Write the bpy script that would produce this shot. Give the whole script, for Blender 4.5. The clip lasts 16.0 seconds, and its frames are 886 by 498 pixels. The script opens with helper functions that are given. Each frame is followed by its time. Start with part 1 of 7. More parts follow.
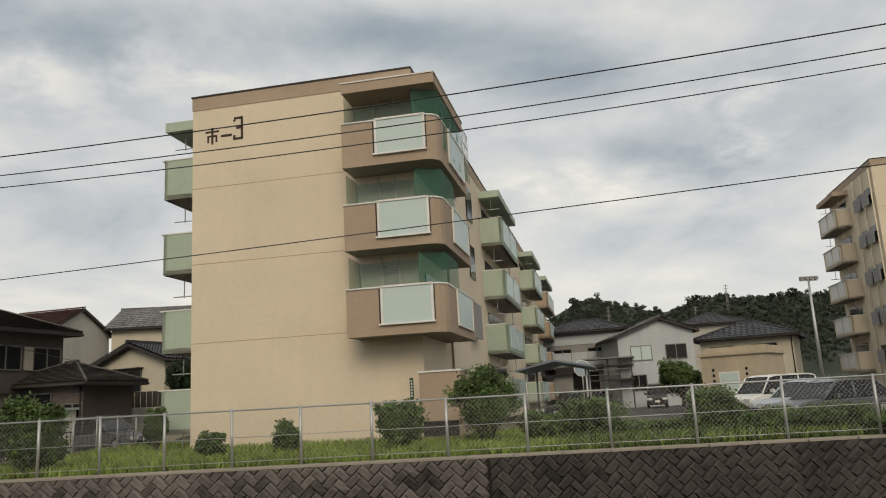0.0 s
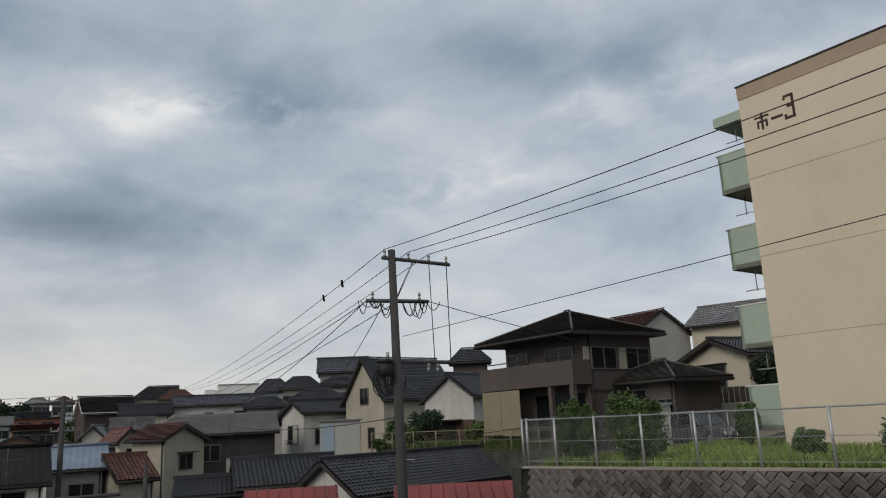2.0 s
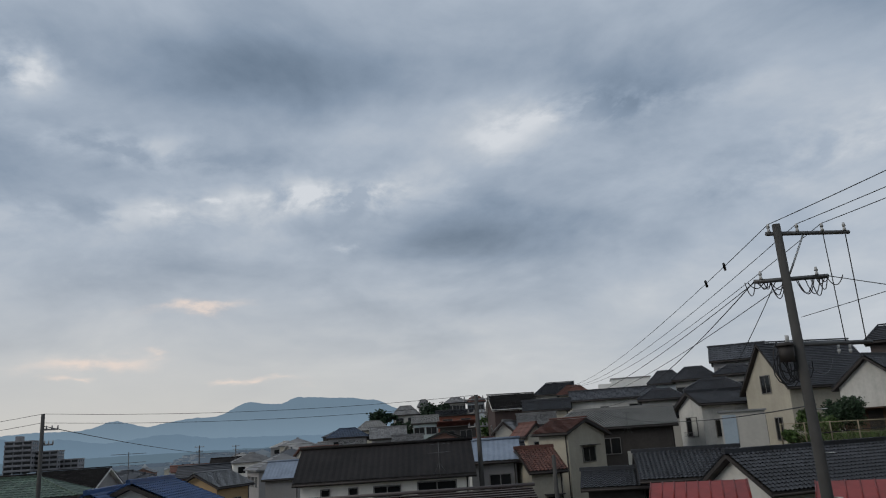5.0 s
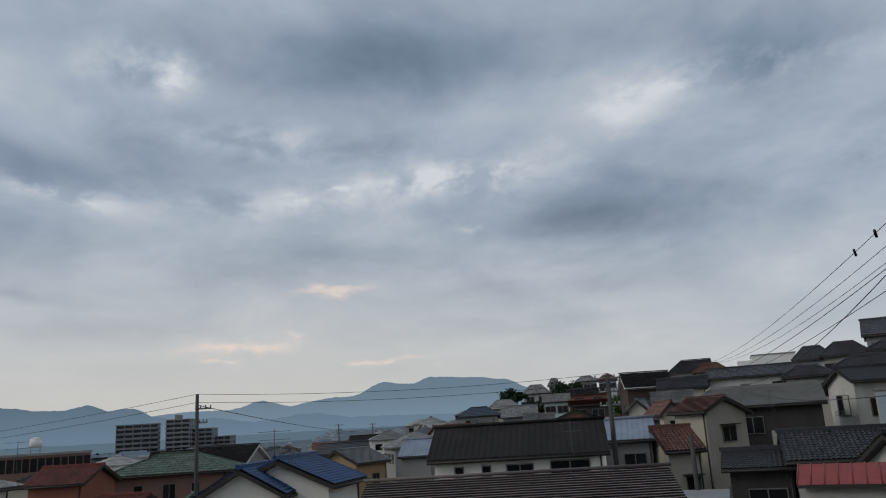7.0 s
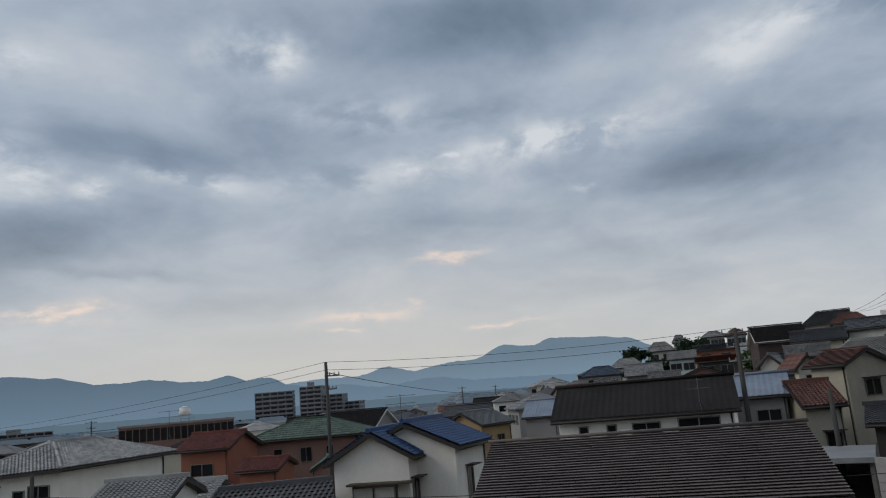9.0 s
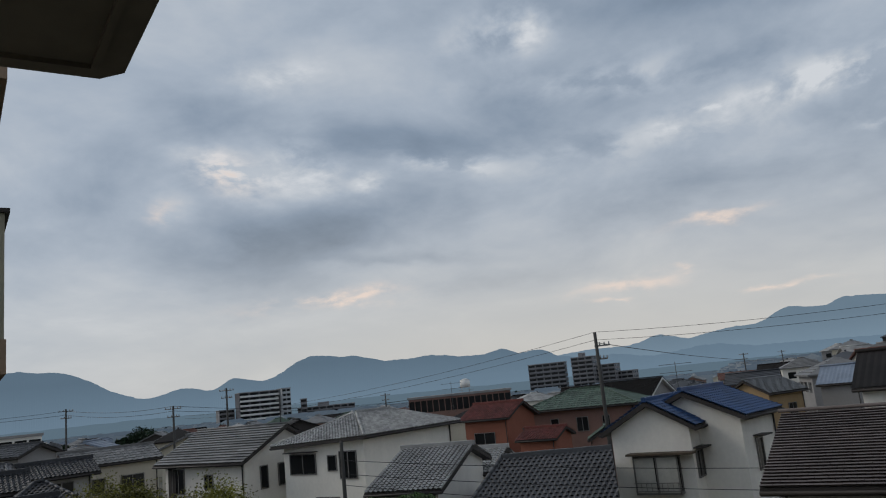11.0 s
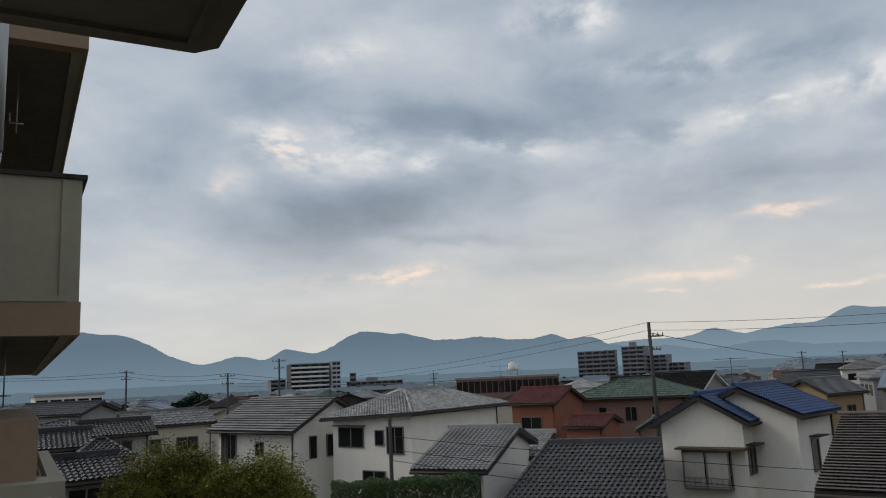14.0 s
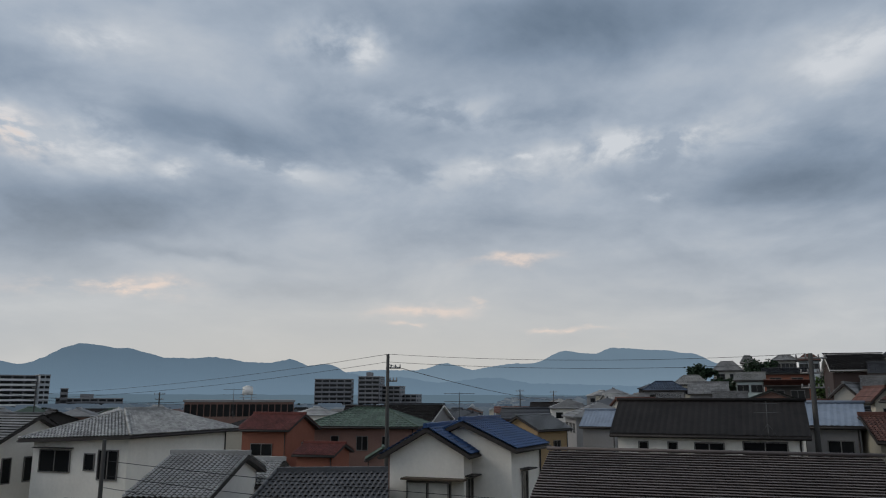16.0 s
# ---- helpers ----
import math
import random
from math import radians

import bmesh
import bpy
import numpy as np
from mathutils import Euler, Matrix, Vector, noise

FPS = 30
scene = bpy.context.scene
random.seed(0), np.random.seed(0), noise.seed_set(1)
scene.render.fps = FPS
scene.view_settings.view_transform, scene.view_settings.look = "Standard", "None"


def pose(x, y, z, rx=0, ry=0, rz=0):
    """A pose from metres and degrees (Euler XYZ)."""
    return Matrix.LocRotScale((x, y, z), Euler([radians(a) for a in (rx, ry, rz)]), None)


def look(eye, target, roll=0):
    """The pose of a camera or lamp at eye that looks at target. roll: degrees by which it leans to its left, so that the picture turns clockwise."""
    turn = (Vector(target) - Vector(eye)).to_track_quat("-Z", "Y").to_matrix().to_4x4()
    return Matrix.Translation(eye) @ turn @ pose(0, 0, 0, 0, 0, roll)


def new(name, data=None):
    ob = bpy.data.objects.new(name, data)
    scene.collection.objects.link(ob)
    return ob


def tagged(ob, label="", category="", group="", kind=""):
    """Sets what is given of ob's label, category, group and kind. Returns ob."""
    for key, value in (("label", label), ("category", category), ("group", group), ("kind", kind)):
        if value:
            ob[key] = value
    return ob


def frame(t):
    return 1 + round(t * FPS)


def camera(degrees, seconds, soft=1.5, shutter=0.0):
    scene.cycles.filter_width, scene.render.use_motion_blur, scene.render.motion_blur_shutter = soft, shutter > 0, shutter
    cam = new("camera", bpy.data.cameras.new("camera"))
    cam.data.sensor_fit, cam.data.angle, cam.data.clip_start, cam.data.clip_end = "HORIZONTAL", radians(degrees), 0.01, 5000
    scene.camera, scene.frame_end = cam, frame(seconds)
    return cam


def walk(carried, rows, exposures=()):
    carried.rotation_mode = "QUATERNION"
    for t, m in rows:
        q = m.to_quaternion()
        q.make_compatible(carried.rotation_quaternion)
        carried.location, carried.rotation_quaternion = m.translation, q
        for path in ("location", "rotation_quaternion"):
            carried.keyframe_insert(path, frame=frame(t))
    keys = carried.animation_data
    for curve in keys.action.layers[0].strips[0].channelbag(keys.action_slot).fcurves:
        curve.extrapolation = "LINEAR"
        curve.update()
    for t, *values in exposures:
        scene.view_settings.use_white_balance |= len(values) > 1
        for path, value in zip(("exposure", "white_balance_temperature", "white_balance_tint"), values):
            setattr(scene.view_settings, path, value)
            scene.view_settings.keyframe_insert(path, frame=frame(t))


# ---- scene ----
EYE = (0.0, 0.0, 8.0)
cam = camera(60.45, 16.0, soft=1.1, shutter=0.0)
# seconds, yaw to the left from +y, pitch up, roll
TURNS = [
    (0.0, -0.00, 11.05, -3.19),
    (0.5, 10.86, 12.08, -3.12),
    (1.0, 22.65, 13.03, -2.79),
    (1.5, 33.37, 13.25, -2.77),
    (2.0, 41.62, 12.88, -2.68),
    (2.5, 48.17, 12.69, -2.46),
    (3.0, 54.67, 13.04, -2.74),
    (3.5, 59.85, 13.99, -3.28),
    (4.0, 63.83, 14.19, -3.48),
    (4.5, 66.97, 13.99, -3.82),
    (5.0, 69.95, 13.90, -3.61),
    (5.2, 71.04, 13.79, -3.17),
    (7.5, 81.61, 12.58, -4.02),
    (8.0, 83.33, 12.00, -4.23),
    (8.5, 85.29, 11.37, -4.25),
    (9.0, 88.61, 10.84, -4.86),
    (9.5, 93.84, 10.73, -5.38),
    (10.0, 99.91, 10.65, -5.84),
    (10.2, 101.99, 10.57, -6.03),
    (12.3, 112.95, 10.58, -4.66),
    (12.5, 112.72, 10.45, -4.46),
    (13.0, 112.90, 9.71, -3.74),
    (13.5, 113.46, 9.10, -3.18),
    (14.0, 112.70, 9.42, -2.69),
    (14.5, 109.62, 10.07, -1.94),
    (15.0, 103.91, 10.50, -1.41),
    (15.5, 97.20, 10.61, -0.66),
    (16.0, 93.72, 10.96, 0.08),
]
# the arm swings a little as the body turns: seconds, metres to the right of the view, metres up
SWAY = [(0.0, 0.0, 0.0), (5.2, 0.0, 0.0), (8.5, 0.06, 0.0), (10.2, 0.09, -0.015), (12.5, 0.052, -0.016), (13.0, 0.033, -0.01), (13.5, 0.016, -0.006), (14.0, 0.0, 0.0), (14.5, -0.031, 0.018), (15.0, -0.056, 0.018), (16.0, -0.07, 0.018)]


def held(t, yaw):
    """Where the hand holds the camera at a time."""
    for (ta, ra, ua), (tb, rb, ub) in zip(SWAY, SWAY[1:]):
        if ta <= t <= tb:
            k = (t - ta) / (tb - ta)
            r, u = ra + (rb - ra) * k, ua + (ub - ua) * k
    return Matrix.Translation((EYE[0] + r * math.cos(radians(yaw)), EYE[1] + r * math.sin(radians(yaw)), EYE[2] + u))


walk(cam, [(t, held(t, yaw) @ pose(0, 0, 0, 0, 0, yaw) @ pose(0, 0, 0, 90 + pitch) @ pose(0, 0, 0, 0, 0, roll))
           for t, yaw, pitch, roll in TURNS],
     [(0.0, 0.37, 7700, 10), (0.5, 0.28, 7500, 10), (1.0, 0.26, 7300, 10), (1.5, 0.15, 6900, 10), (2.5, -0.02, 6500, 10), (4.0, -0.1, 6300, 10), (8.0, -0.18, 6300, 10), (9.0, -0.15, 6300, 10), (10.0, -0.21, 6300, 10), (11.5, -0.15, 6350, 10), (13.0, -0.04, 6500, 10), (14.0, 0.02, 6600, 10), (15.0, -0.1, 6350, 10), (16.0, -0.2, 6300, 10)])

# ---- world, sun ----
world = bpy.data.worlds.new("sky")
scene.world = world
world.use_nodes = True
wn, wl = world.node_tree.nodes, world.node_tree.links
wn.clear()
SUN_AZ, SUN_EL = 178.0, 34.0
def wnode(kind, **values):
    nd = wn.new("ShaderNode" + kind)
    for k, v in values.items():
        nd.inputs[k].default_value = v
    return nd


def wmath(op, a, b=None, c=None):
    nd = wn.new("ShaderNodeMath")
    nd.operation = op
    for i, s in enumerate((a, b, c)):
        if s is None:
            continue
        if isinstance(s, (int, float)):
            nd.inputs[i].default_value = s
        else:
            wl.new(s, nd.inputs[i])
    return nd.outputs[0]


def wmix(fac, a, b):
    nd = wn.new("ShaderNodeMix")
    nd.data_type = "RGBA"
    for key, s in (("Factor", fac), ("A", a), ("B", b)):
        socket = [i for i in nd.inputs if i.name == key and (i.type == "RGBA" or key == "Factor") and i.enabled][0]
        if isinstance(s, (int, float)):
            socket.default_value = s
        elif isinstance(s, tuple):
            socket.default_value = (*s, 1)
        else:
            wl.new(s, socket)
    return [o for o in nd.outputs if o.enabled][0]


sky = wn.new("ShaderNodeTexSky")
sky.sky_type, sky.sun_disc = "NISHITA", False
sky.sun_elevation, sky.sun_rotation = radians(SUN_EL), radians(SUN_AZ)
coord = wn.new("ShaderNodeTexCoord")
sep = wn.new("ShaderNodeSeparateXYZ")
wl.new(coord.outputs["Generated"], sep.inputs[0])
# the layer of cloud: noise on a flat ceiling, stretched out towards the horizon
zz = wmath("ADD", wmath("MAXIMUM", sep.outputs["Z"], 0.0), 0.26)
cx, cy = wmath("DIVIDE", sep.outputs["X"], zz), wmath("DIVIDE", sep.outputs["Y"], zz)
plane = wn.new("ShaderNodeCombineXYZ")
wl.new(cx, plane.inputs[0])
wl.new(cy, plane.inputs[1])
n1 = wnode("TexNoise", Scale=2.0, Detail=8.0, Roughness=0.55, Distortion=0.35)
wl.new(plane.outputs[0], n1.inputs["Vector"])
n2 = wnode("TexNoise", Scale=6.5, Detail=7.0, Roughness=0.58, Distortion=0.2)
wl.new(plane.outputs[0], n2.inputs["Vector"])
puff = wmath("MINIMUM", wmath("MAXIMUM", wmath("MULTIPLY_ADD", n2.outputs["Fac"], 6.0, -2.45), 0.0), 1.25)
# bearing and height of the view, ruffled, for the single large clouds
az = wmath("MULTIPLY", wmath("ARCTAN2", sep.outputs["X"], sep.outputs["Y"]), 57.2958)
el = wmath("MULTIPLY", wmath("ARCSINE", sep.outputs["Z"]), 57.2958)
ruff = wnode("TexNoise", Scale=3.0, Detail=5.0, Roughness=0.55)
wl.new(plane.outputs[0], ruff.inputs["Vector"])
rs = wn.new("ShaderNodeSeparateColor")
wl.new(ruff.outputs["Color"], rs.inputs[0])
place = wn.new("ShaderNodeCombineXYZ")
wl.new(wmath("ADD", az, wmath("MULTIPLY", wmath("SUBTRACT", rs.outputs[0], 0.5), 8.0)), place.inputs[0])
wl.new(wmath("ADD", el, wmath("MULTIPLY", wmath("SUBTRACT", rs.outputs[1], 0.5), 4.0)), place.inputs[1])


def bell(a, e, ra, re, tilt):
    """A soft oval at bearing a and height e, in degrees."""
    mp = wn.new("ShaderNodeMapping")
    mp.vector_type = "TEXTURE"
    mp.inputs["Location"].default_value = (a, e, 0)
    mp.inputs["Rotation"].default_value = (0, 0, radians(-tilt))
    mp.inputs["Scale"].default_value = (ra, re, 1)
    wl.new(place.outputs[0], mp.inputs["Vector"])
    dot = wn.new("ShaderNodeVectorMath")
    dot.operation = "DOT_PRODUCT"
    wl.new(mp.outputs[0], dot.inputs[0])
    wl.new(mp.outputs[0], dot.inputs[1])
    return wmath("EXPONENT", wmath("MULTIPLY", dot.outputs["Value"], -1.0))


light = [wmath("MULTIPLY_ADD", wmath("SUBTRACT", 0.5, n1.outputs["Fac"]), 1.15, wmath("MULTIPLY_ADD", wmath("SUBTRACT", n2.outputs["Fac"], 0.5), 0.24, 0.635))]
warm = [wmath("MULTIPLY", 0.0, 0.0)]


def cloud(a, e, ra, re, tilt, amount):
    soft = bell(a, e, ra, re, tilt)
    amount *= 1.25
    if amount > 0:
        soft = wmath("MULTIPLY", soft, puff)
    light[0] = wmath("MULTIPLY_ADD", soft, amount, light[0])


def glow(a, e, ra, re):
    warm[0] = wmath("MULTIPLY_ADD", bell(a, e, ra, re, 0), puff, warm[0])


cloud(-114.5, 19.2, 14.9, 2.3, 8, -0.22)
cloud(-97.5, 20.4, 11.8, 3.0, 5, -0.25)
cloud(-117.8, 12.8, 8.3, 2.6, -3, -0.42)
cloud(-122.5, 10.4, 5.2, 2.1, -5, -0.20)
cloud(-90.4, 12.7, 8.7, 1.9, -2, -0.28)
cloud(-83.9, 26.4, 18.1, 3.0, 0, -0.24)
cloud(-67.6, 14.2, 9.2, 3.0, 0, -0.32)
cloud(-74.5, 6.8, 9.0, 0.6, -2, -0.20)
cloud(-104.1, 7.8, 6.9, 0.5, 0, -0.16)
cloud(-79.8, 21.0, 9.1, 1.5, 3, -0.12)
cloud(-110.7, 9.9, 6.5, 0.5, 3, -0.20)
cloud(-102.6, 25.9, 3.3, 1.5, 0, 0.28)
cloud(-124.2, 17.1, 2.7, 1.2, 10, 0.55)
cloud(-118.6, 17.7, 2.0, 1.9, 0, 0.30)
cloud(-114.2, 16.1, 1.6, 0.7, 0, 0.35)
cloud(-107.8, 17.1, 4.0, 0.8, 10, 0.35)
cloud(-92.1, 16.5, 10.2, 1.1, 0, 0.20)
cloud(-87.3, 17.9, 1.0, 0.3, 0, 0.30)
cloud(-78.2, 14.7, 1.1, 0.3, 0, 0.35)
cloud(-76.6, 18.3, 6.3, 1.1, 0, 0.20)
cloud(-93.9, 21.9, 5.5, 0.8, -10, 0.12)
cloud(-64.8, 22.0, 3.7, 2.6, 0, 0.15)
cloud(-119.9, 24.3, 2.8, 1.1, 0, 0.25)
cloud(-75.7, 27.9, 14.0, 4.0, 0, -0.10)
cloud(-51.5, 24.3, 10.7, 2.6, 10, -0.20)
cloud(-61.3, 14.5, 11.9, 3.2, 0, -0.15)
cloud(-77.8, 18.3, 5.4, 1.2, 0, 0.20)
cloud(-59.0, 23.3, 4.2, 1.3, 0, 0.20)
cloud(-100.6, 26.0, 2.1, 1.3, 0, 0.30)
cloud(-92.5, 21.4, 10.1, 1.1, 5, 0.15)
cloud(-84.3, 18.1, 6.7, 0.9, 0, 0.10)
cloud(-73.0, 9.0, 9.5, 0.9, -3, -0.15)
cloud(-35.6, 27.2, 9.1, 3.6, 10, -0.30)
cloud(-29.8, 23.6, 2.8, 2.1, 0, 0.08)
cloud(-54.1, 23.3, 7.4, 1.2, 5, 0.20)
cloud(-41.3, 17.8, 7.6, 1.7, -10, 0.15)
cloud(-46.5, 16.9, 5.3, 1.3, -20, -0.15)
cloud(-25.0, 26.1, 4.3, 1.7, 0, -0.15)
cloud(-5.6, 27.0, 12.4, 2.1, 5, -0.30)
cloud(12.6, 22.9, 12.0, 2.3, 10, -0.25)
cloud(16.2, 16.8, 8.9, 1.7, 10, -0.20)
cloud(-27.9, 22.2, 7.4, 2.6, 0, 0.10)
cloud(-19.1, 24.6, 6.1, 2.1, 0, 0.12)
cloud(22.2, 19.8, 3.2, 1.7, 0, 0.20)
cloud(22.9, 16.3, 2.7, 1.1, 0, 0.25)
cloud(9.7, 15.0, 5.3, 1.3, 0, 0.15)
cloud(17.5, 10.5, 10.8, 1.7, 0, -0.10)
cloud(-24.7, 11.8, 8.7, 2.6, 0, -0.08)
glow(-117.4, 7.4, 5.0, 0.5)
glow(-117.0, 7.5, 3.0, 0.3)
glow(-95.6, 6.4, 3.0, 0.6)
glow(-96.0, 5.1, 1.3, 0.2)
glow(-88.7, 10.0, 2.3, 0.3)
glow(-84.6, 4.6, 2.6, 0.2)
glow(-91.7, 7.0, 0.6, 0.2)
glow(-123.8, 16.8, 1.7, 0.7)
glow(-129.4, 14.8, 0.8, 0.6)
glow(-124.2, 17.2, 1.9, 0.9)


def break_in_cloud(a, e, ra, re, tilt, amount):
    light[0] = wmath("MULTIPLY_ADD", bell(a, e, ra, re, tilt), amount, light[0])


break_in_cloud(-123.5, 17.2, 4.2, 1.5, 8, 0.26)
break_in_cloud(-129.0, 15.2, 1.6, 1.3, 0, 0.22)
break_in_cloud(-124.5, 12.2, 2.4, 1.1, 20, 0.2)
break_in_cloud(-107.8, 16.6, 6.0, 1.2, 8, 0.12)
break_in_cloud(-88.0, 14.5, 9.0, 1.0, 3, 0.12)
# towards the horizon the cloud thins to an even pale band
low = wmath("EXPONENT", wmath("MULTIPLY", wmath("POWER", wmath("DIVIDE", wmath("MAXIMUM", el, 0.0), 9.5), 2.0), -1.0))
value = wmath("ADD", wmath("MULTIPLY", light[0], wmath("SUBTRACT", 1.0, wmath("MULTIPLY", low, 0.55))), wmath("MULTIPLY", low, 0.50))
ramp = wn.new("ShaderNodeValToRGB")
cr = ramp.color_ramp
cr.elements[0].position, cr.elements[0].color = 0.0, (0.14, 0.19, 0.255, 1)
cr.elements[1].position, cr.elements[1].color = 1.0, (0.74, 0.76, 0.78, 1)
for pos, col in ((0.3, (0.27, 0.335, 0.42)), (0.6, (0.44, 0.50, 0.575)), (0.8, (0.57, 0.61, 0.655))):
    cr.elements.new(pos).color = (*col, 1)
wl.new(value, ramp.inputs["Fac"])
west = wmath("EXPONENT", wmath("MULTIPLY", wmath("POWER", wmath("ABSOLUTE", wmath("DIVIDE", wmath("ADD", az, 98.0), 46.0)), 2.0), -1.0))
tone = wmix(wmath("MULTIPLY", wmath("MULTIPLY", low, west), 0.9), ramp.outputs[0], (0.665, 0.632, 0.575))
tone = wmix(wmath("MINIMUM", wmath("MULTIPLY", warm[0], 0.72), 1.0), tone, (0.92, 0.76, 0.65))
skys = wn.new("ShaderNodeVectorMath")
skys.operation = "SCALE"
skys.inputs["Scale"].default_value = 0.1
wl.new(sky.outputs[0], skys.inputs[0])
tone = wmix(0.95, skys.outputs[0], tone)
bg = wn.new("ShaderNodeBackground")
wl.new(tone, bg.inputs["Color"])
wout = wn.new("ShaderNodeOutputWorld")
wl.new(bg.outputs[0], wout.inputs["Surface"])

sun = new("sun", bpy.data.lights.new("sun", "SUN"))
sun.data.energy, sun.data.angle, sun.data.color = 1.12, radians(30), (1.0, 0.92, 0.80)
sun.matrix_world = look((0, 0, 0), (-math.sin(radians(SUN_AZ)), -math.cos(radians(SUN_AZ)), -math.tan(radians(SUN_EL))))

# ---- helpers of this scene ----
def link(nt, a, b):
    nt.links.new(a, b)


def material(name, colour, rough=0.8, metal=0.0, var=0.15, scale=3.0, fine=40.0, bump=0.1, streak=0.0, spec=0.3, per_object=0.0, island=0.0):
    """Two scales of noise on a base colour, a fine bump, optional rain streaks down the wall."""
    m = bpy.data.materials.new(name)
    m.use_nodes = True
    nt = m.node_tree
    n = nt.nodes
    b = n["Principled BSDF"]
    b.inputs["Roughness"].default_value, b.inputs["Metallic"].default_value = rough, metal
    b.inputs["Specular IOR Level"].default_value = spec
    co = n.new("ShaderNodeTexCoord")
    big, small = n.new("ShaderNodeTexNoise"), n.new("ShaderNodeTexNoise")
    big.inputs["Scale"].default_value, small.inputs["Scale"].default_value = scale * 0.1, fine * 0.1
    big.inputs["Detail"].default_value, small.inputs["Detail"].default_value = 4, 3
    geo = n.new("ShaderNodeNewGeometry")
    link(nt, geo.outputs["Position"], big.inputs["Vector"])
    link(nt, geo.outputs["Position"], small.inputs["Vector"])
    add = n.new("ShaderNodeMath")
    add.operation = "MULTIPLY_ADD"
    link(nt, small.outputs["Fac"], add.inputs[0])
    add.inputs[1].default_value = 0.45
    link(nt, big.outputs["Fac"], add.inputs[2])
    last = add
    if streak:
        mp = n.new("ShaderNodeVectorMath")
        mp.operation = "MULTIPLY"
        mp.inputs[1].default_value = (2.2, 2.2, 0.12)
        st = n.new("ShaderNodeTexNoise")
        st.inputs["Scale"].default_value, st.inputs["Detail"].default_value = 1.0, 5
        link(nt, geo.outputs["Position"], mp.inputs[0])
        link(nt, mp.outputs[0], st.inputs["Vector"])
        s2 = n.new("ShaderNodeMath")
        s2.operation = "MULTIPLY_ADD"
        link(nt, st.outputs["Fac"], s2.inputs[0])
        s2.inputs[1].default_value = streak
        link(nt, last.outputs[0], s2.inputs[2])
        last = s2
    if per_object or island:
        rnd = n.new("ShaderNodeObjectInfo") if per_object else None
        src = rnd.outputs["Random"] if rnd else geo.outputs["Random Per Island"]
        s3 = n.new("ShaderNodeMath")
        s3.operation = "MULTIPLY_ADD"
        link(nt, src, s3.inputs[0])
        s3.inputs[1].default_value = per_object or island
        link(nt, last.outputs[0], s3.inputs[2])
        last = s3
    mid = 0.5 + 0.225 + 0.5 * streak + 0.5 * (per_object or island)
    mr = n.new("ShaderNodeMapRange")
    mr.inputs["From Min"].default_value, mr.inputs["From Max"].default_value = mid - 0.5, mid + 0.5
    mr.inputs["To Min"].default_value, mr.inputs["To Max"].default_value = 1 - 2 * var, 1 + 2 * var
    link(nt, last.outputs[0], mr.inputs["Value"])
    mul = n.new("ShaderNodeVectorMath")
    mul.operation = "SCALE"
    mul.inputs[0].default_value = colour[:3]
    link(nt, mr.outputs[0], mul.inputs["Scale"])
    link(nt, mul.outputs[0], b.inputs["Base Color"])
    if bump:
        bp = n.new("ShaderNodeBump")
        bp.inputs["Strength"].default_value, bp.inputs["Distance"].default_value = bump, 0.05
        link(nt, small.outputs["Fac"], bp.inputs["Height"])
        link(nt, bp.outputs["Normal"], b.inputs["Normal"])
    return m


def mesh_of(name, bm, mat):
    me = bpy.data.meshes.new(name)
    bm.to_mesh(me)
    bm.free()
    for m in (mat if isinstance(mat, (list, tuple)) else [mat]):
        me.materials.append(m)
    return me


def part(name, bm, mat, parent=None, label=""):
    ob = new(name, mesh_of(name, bm, mat) if isinstance(bm, bmesh.types.BMesh) else bm)
    if parent:
        ob.parent = parent
    if label:
        ob["label"] = label
    return ob


def thing(name, m, label, category, group="", kind=""):
    ob = new(name)
    ob.empty_display_size = 0.3
    ob.matrix_world = m
    return tagged(ob, label, category, group, kind)


def box(bm, x0, y0, z0, x1, y1, z1, m=None, mat=0):
    v = [bm.verts.new(Vector(p) if m is None else m @ Vector(p)) for p in
         ((x0, y0, z0), (x1, y0, z0), (x1, y1, z0), (x0, y1, z0), (x0, y0, z1), (x1, y0, z1), (x1, y1, z1), (x0, y1, z1))]
    for f in ((0, 3, 2, 1), (4, 5, 6, 7), (0, 1, 5, 4), (1, 2, 6, 5), (2, 3, 7, 6), (3, 0, 4, 7)):
        bm.faces.new([v[i] for i in f]).material_index = mat
    return v


def boxes(*rows):
    bm = bmesh.new()
    for r in rows:
        box(bm, *r)
    return bm


def tube(bm, a, b, r0, r1=None, seg=8, cap=True):
    a, b = Vector(a), Vector(b)
    r1 = r0 if r1 is None else r1
    d = (b - a)
    q = d.to_track_quat("Z", "Y")
    ring = []
    for p, r in ((a, r0), (b, r1)):
        ring.append([bm.verts.new(p + q @ Vector((r * math.cos(2 * math.pi * i / seg), r * math.sin(2 * math.pi * i / seg), 0))) for i in range(seg)])
    for i in range(seg):
        f = bm.faces.new((ring[0][i], ring[0][(i + 1) % seg], ring[1][(i + 1) % seg], ring[1][i]))
        f.smooth = True
    if cap:
        bm.faces.new(ring[0][::-1])
        bm.faces.new(ring[1])


def tubes(rows, seg=8):
    bm = bmesh.new()
    for r in rows:
        tube(bm, *r, seg=seg)
    return bm


def polar(az, el, d):
    """The place at horizontal distance d from the eye, by its bearing from +y to the right and its height angle."""
    a = radians(az)
    return Vector((d * math.sin(a), d * math.cos(a), EYE[2] + d * math.tan(radians(el))))


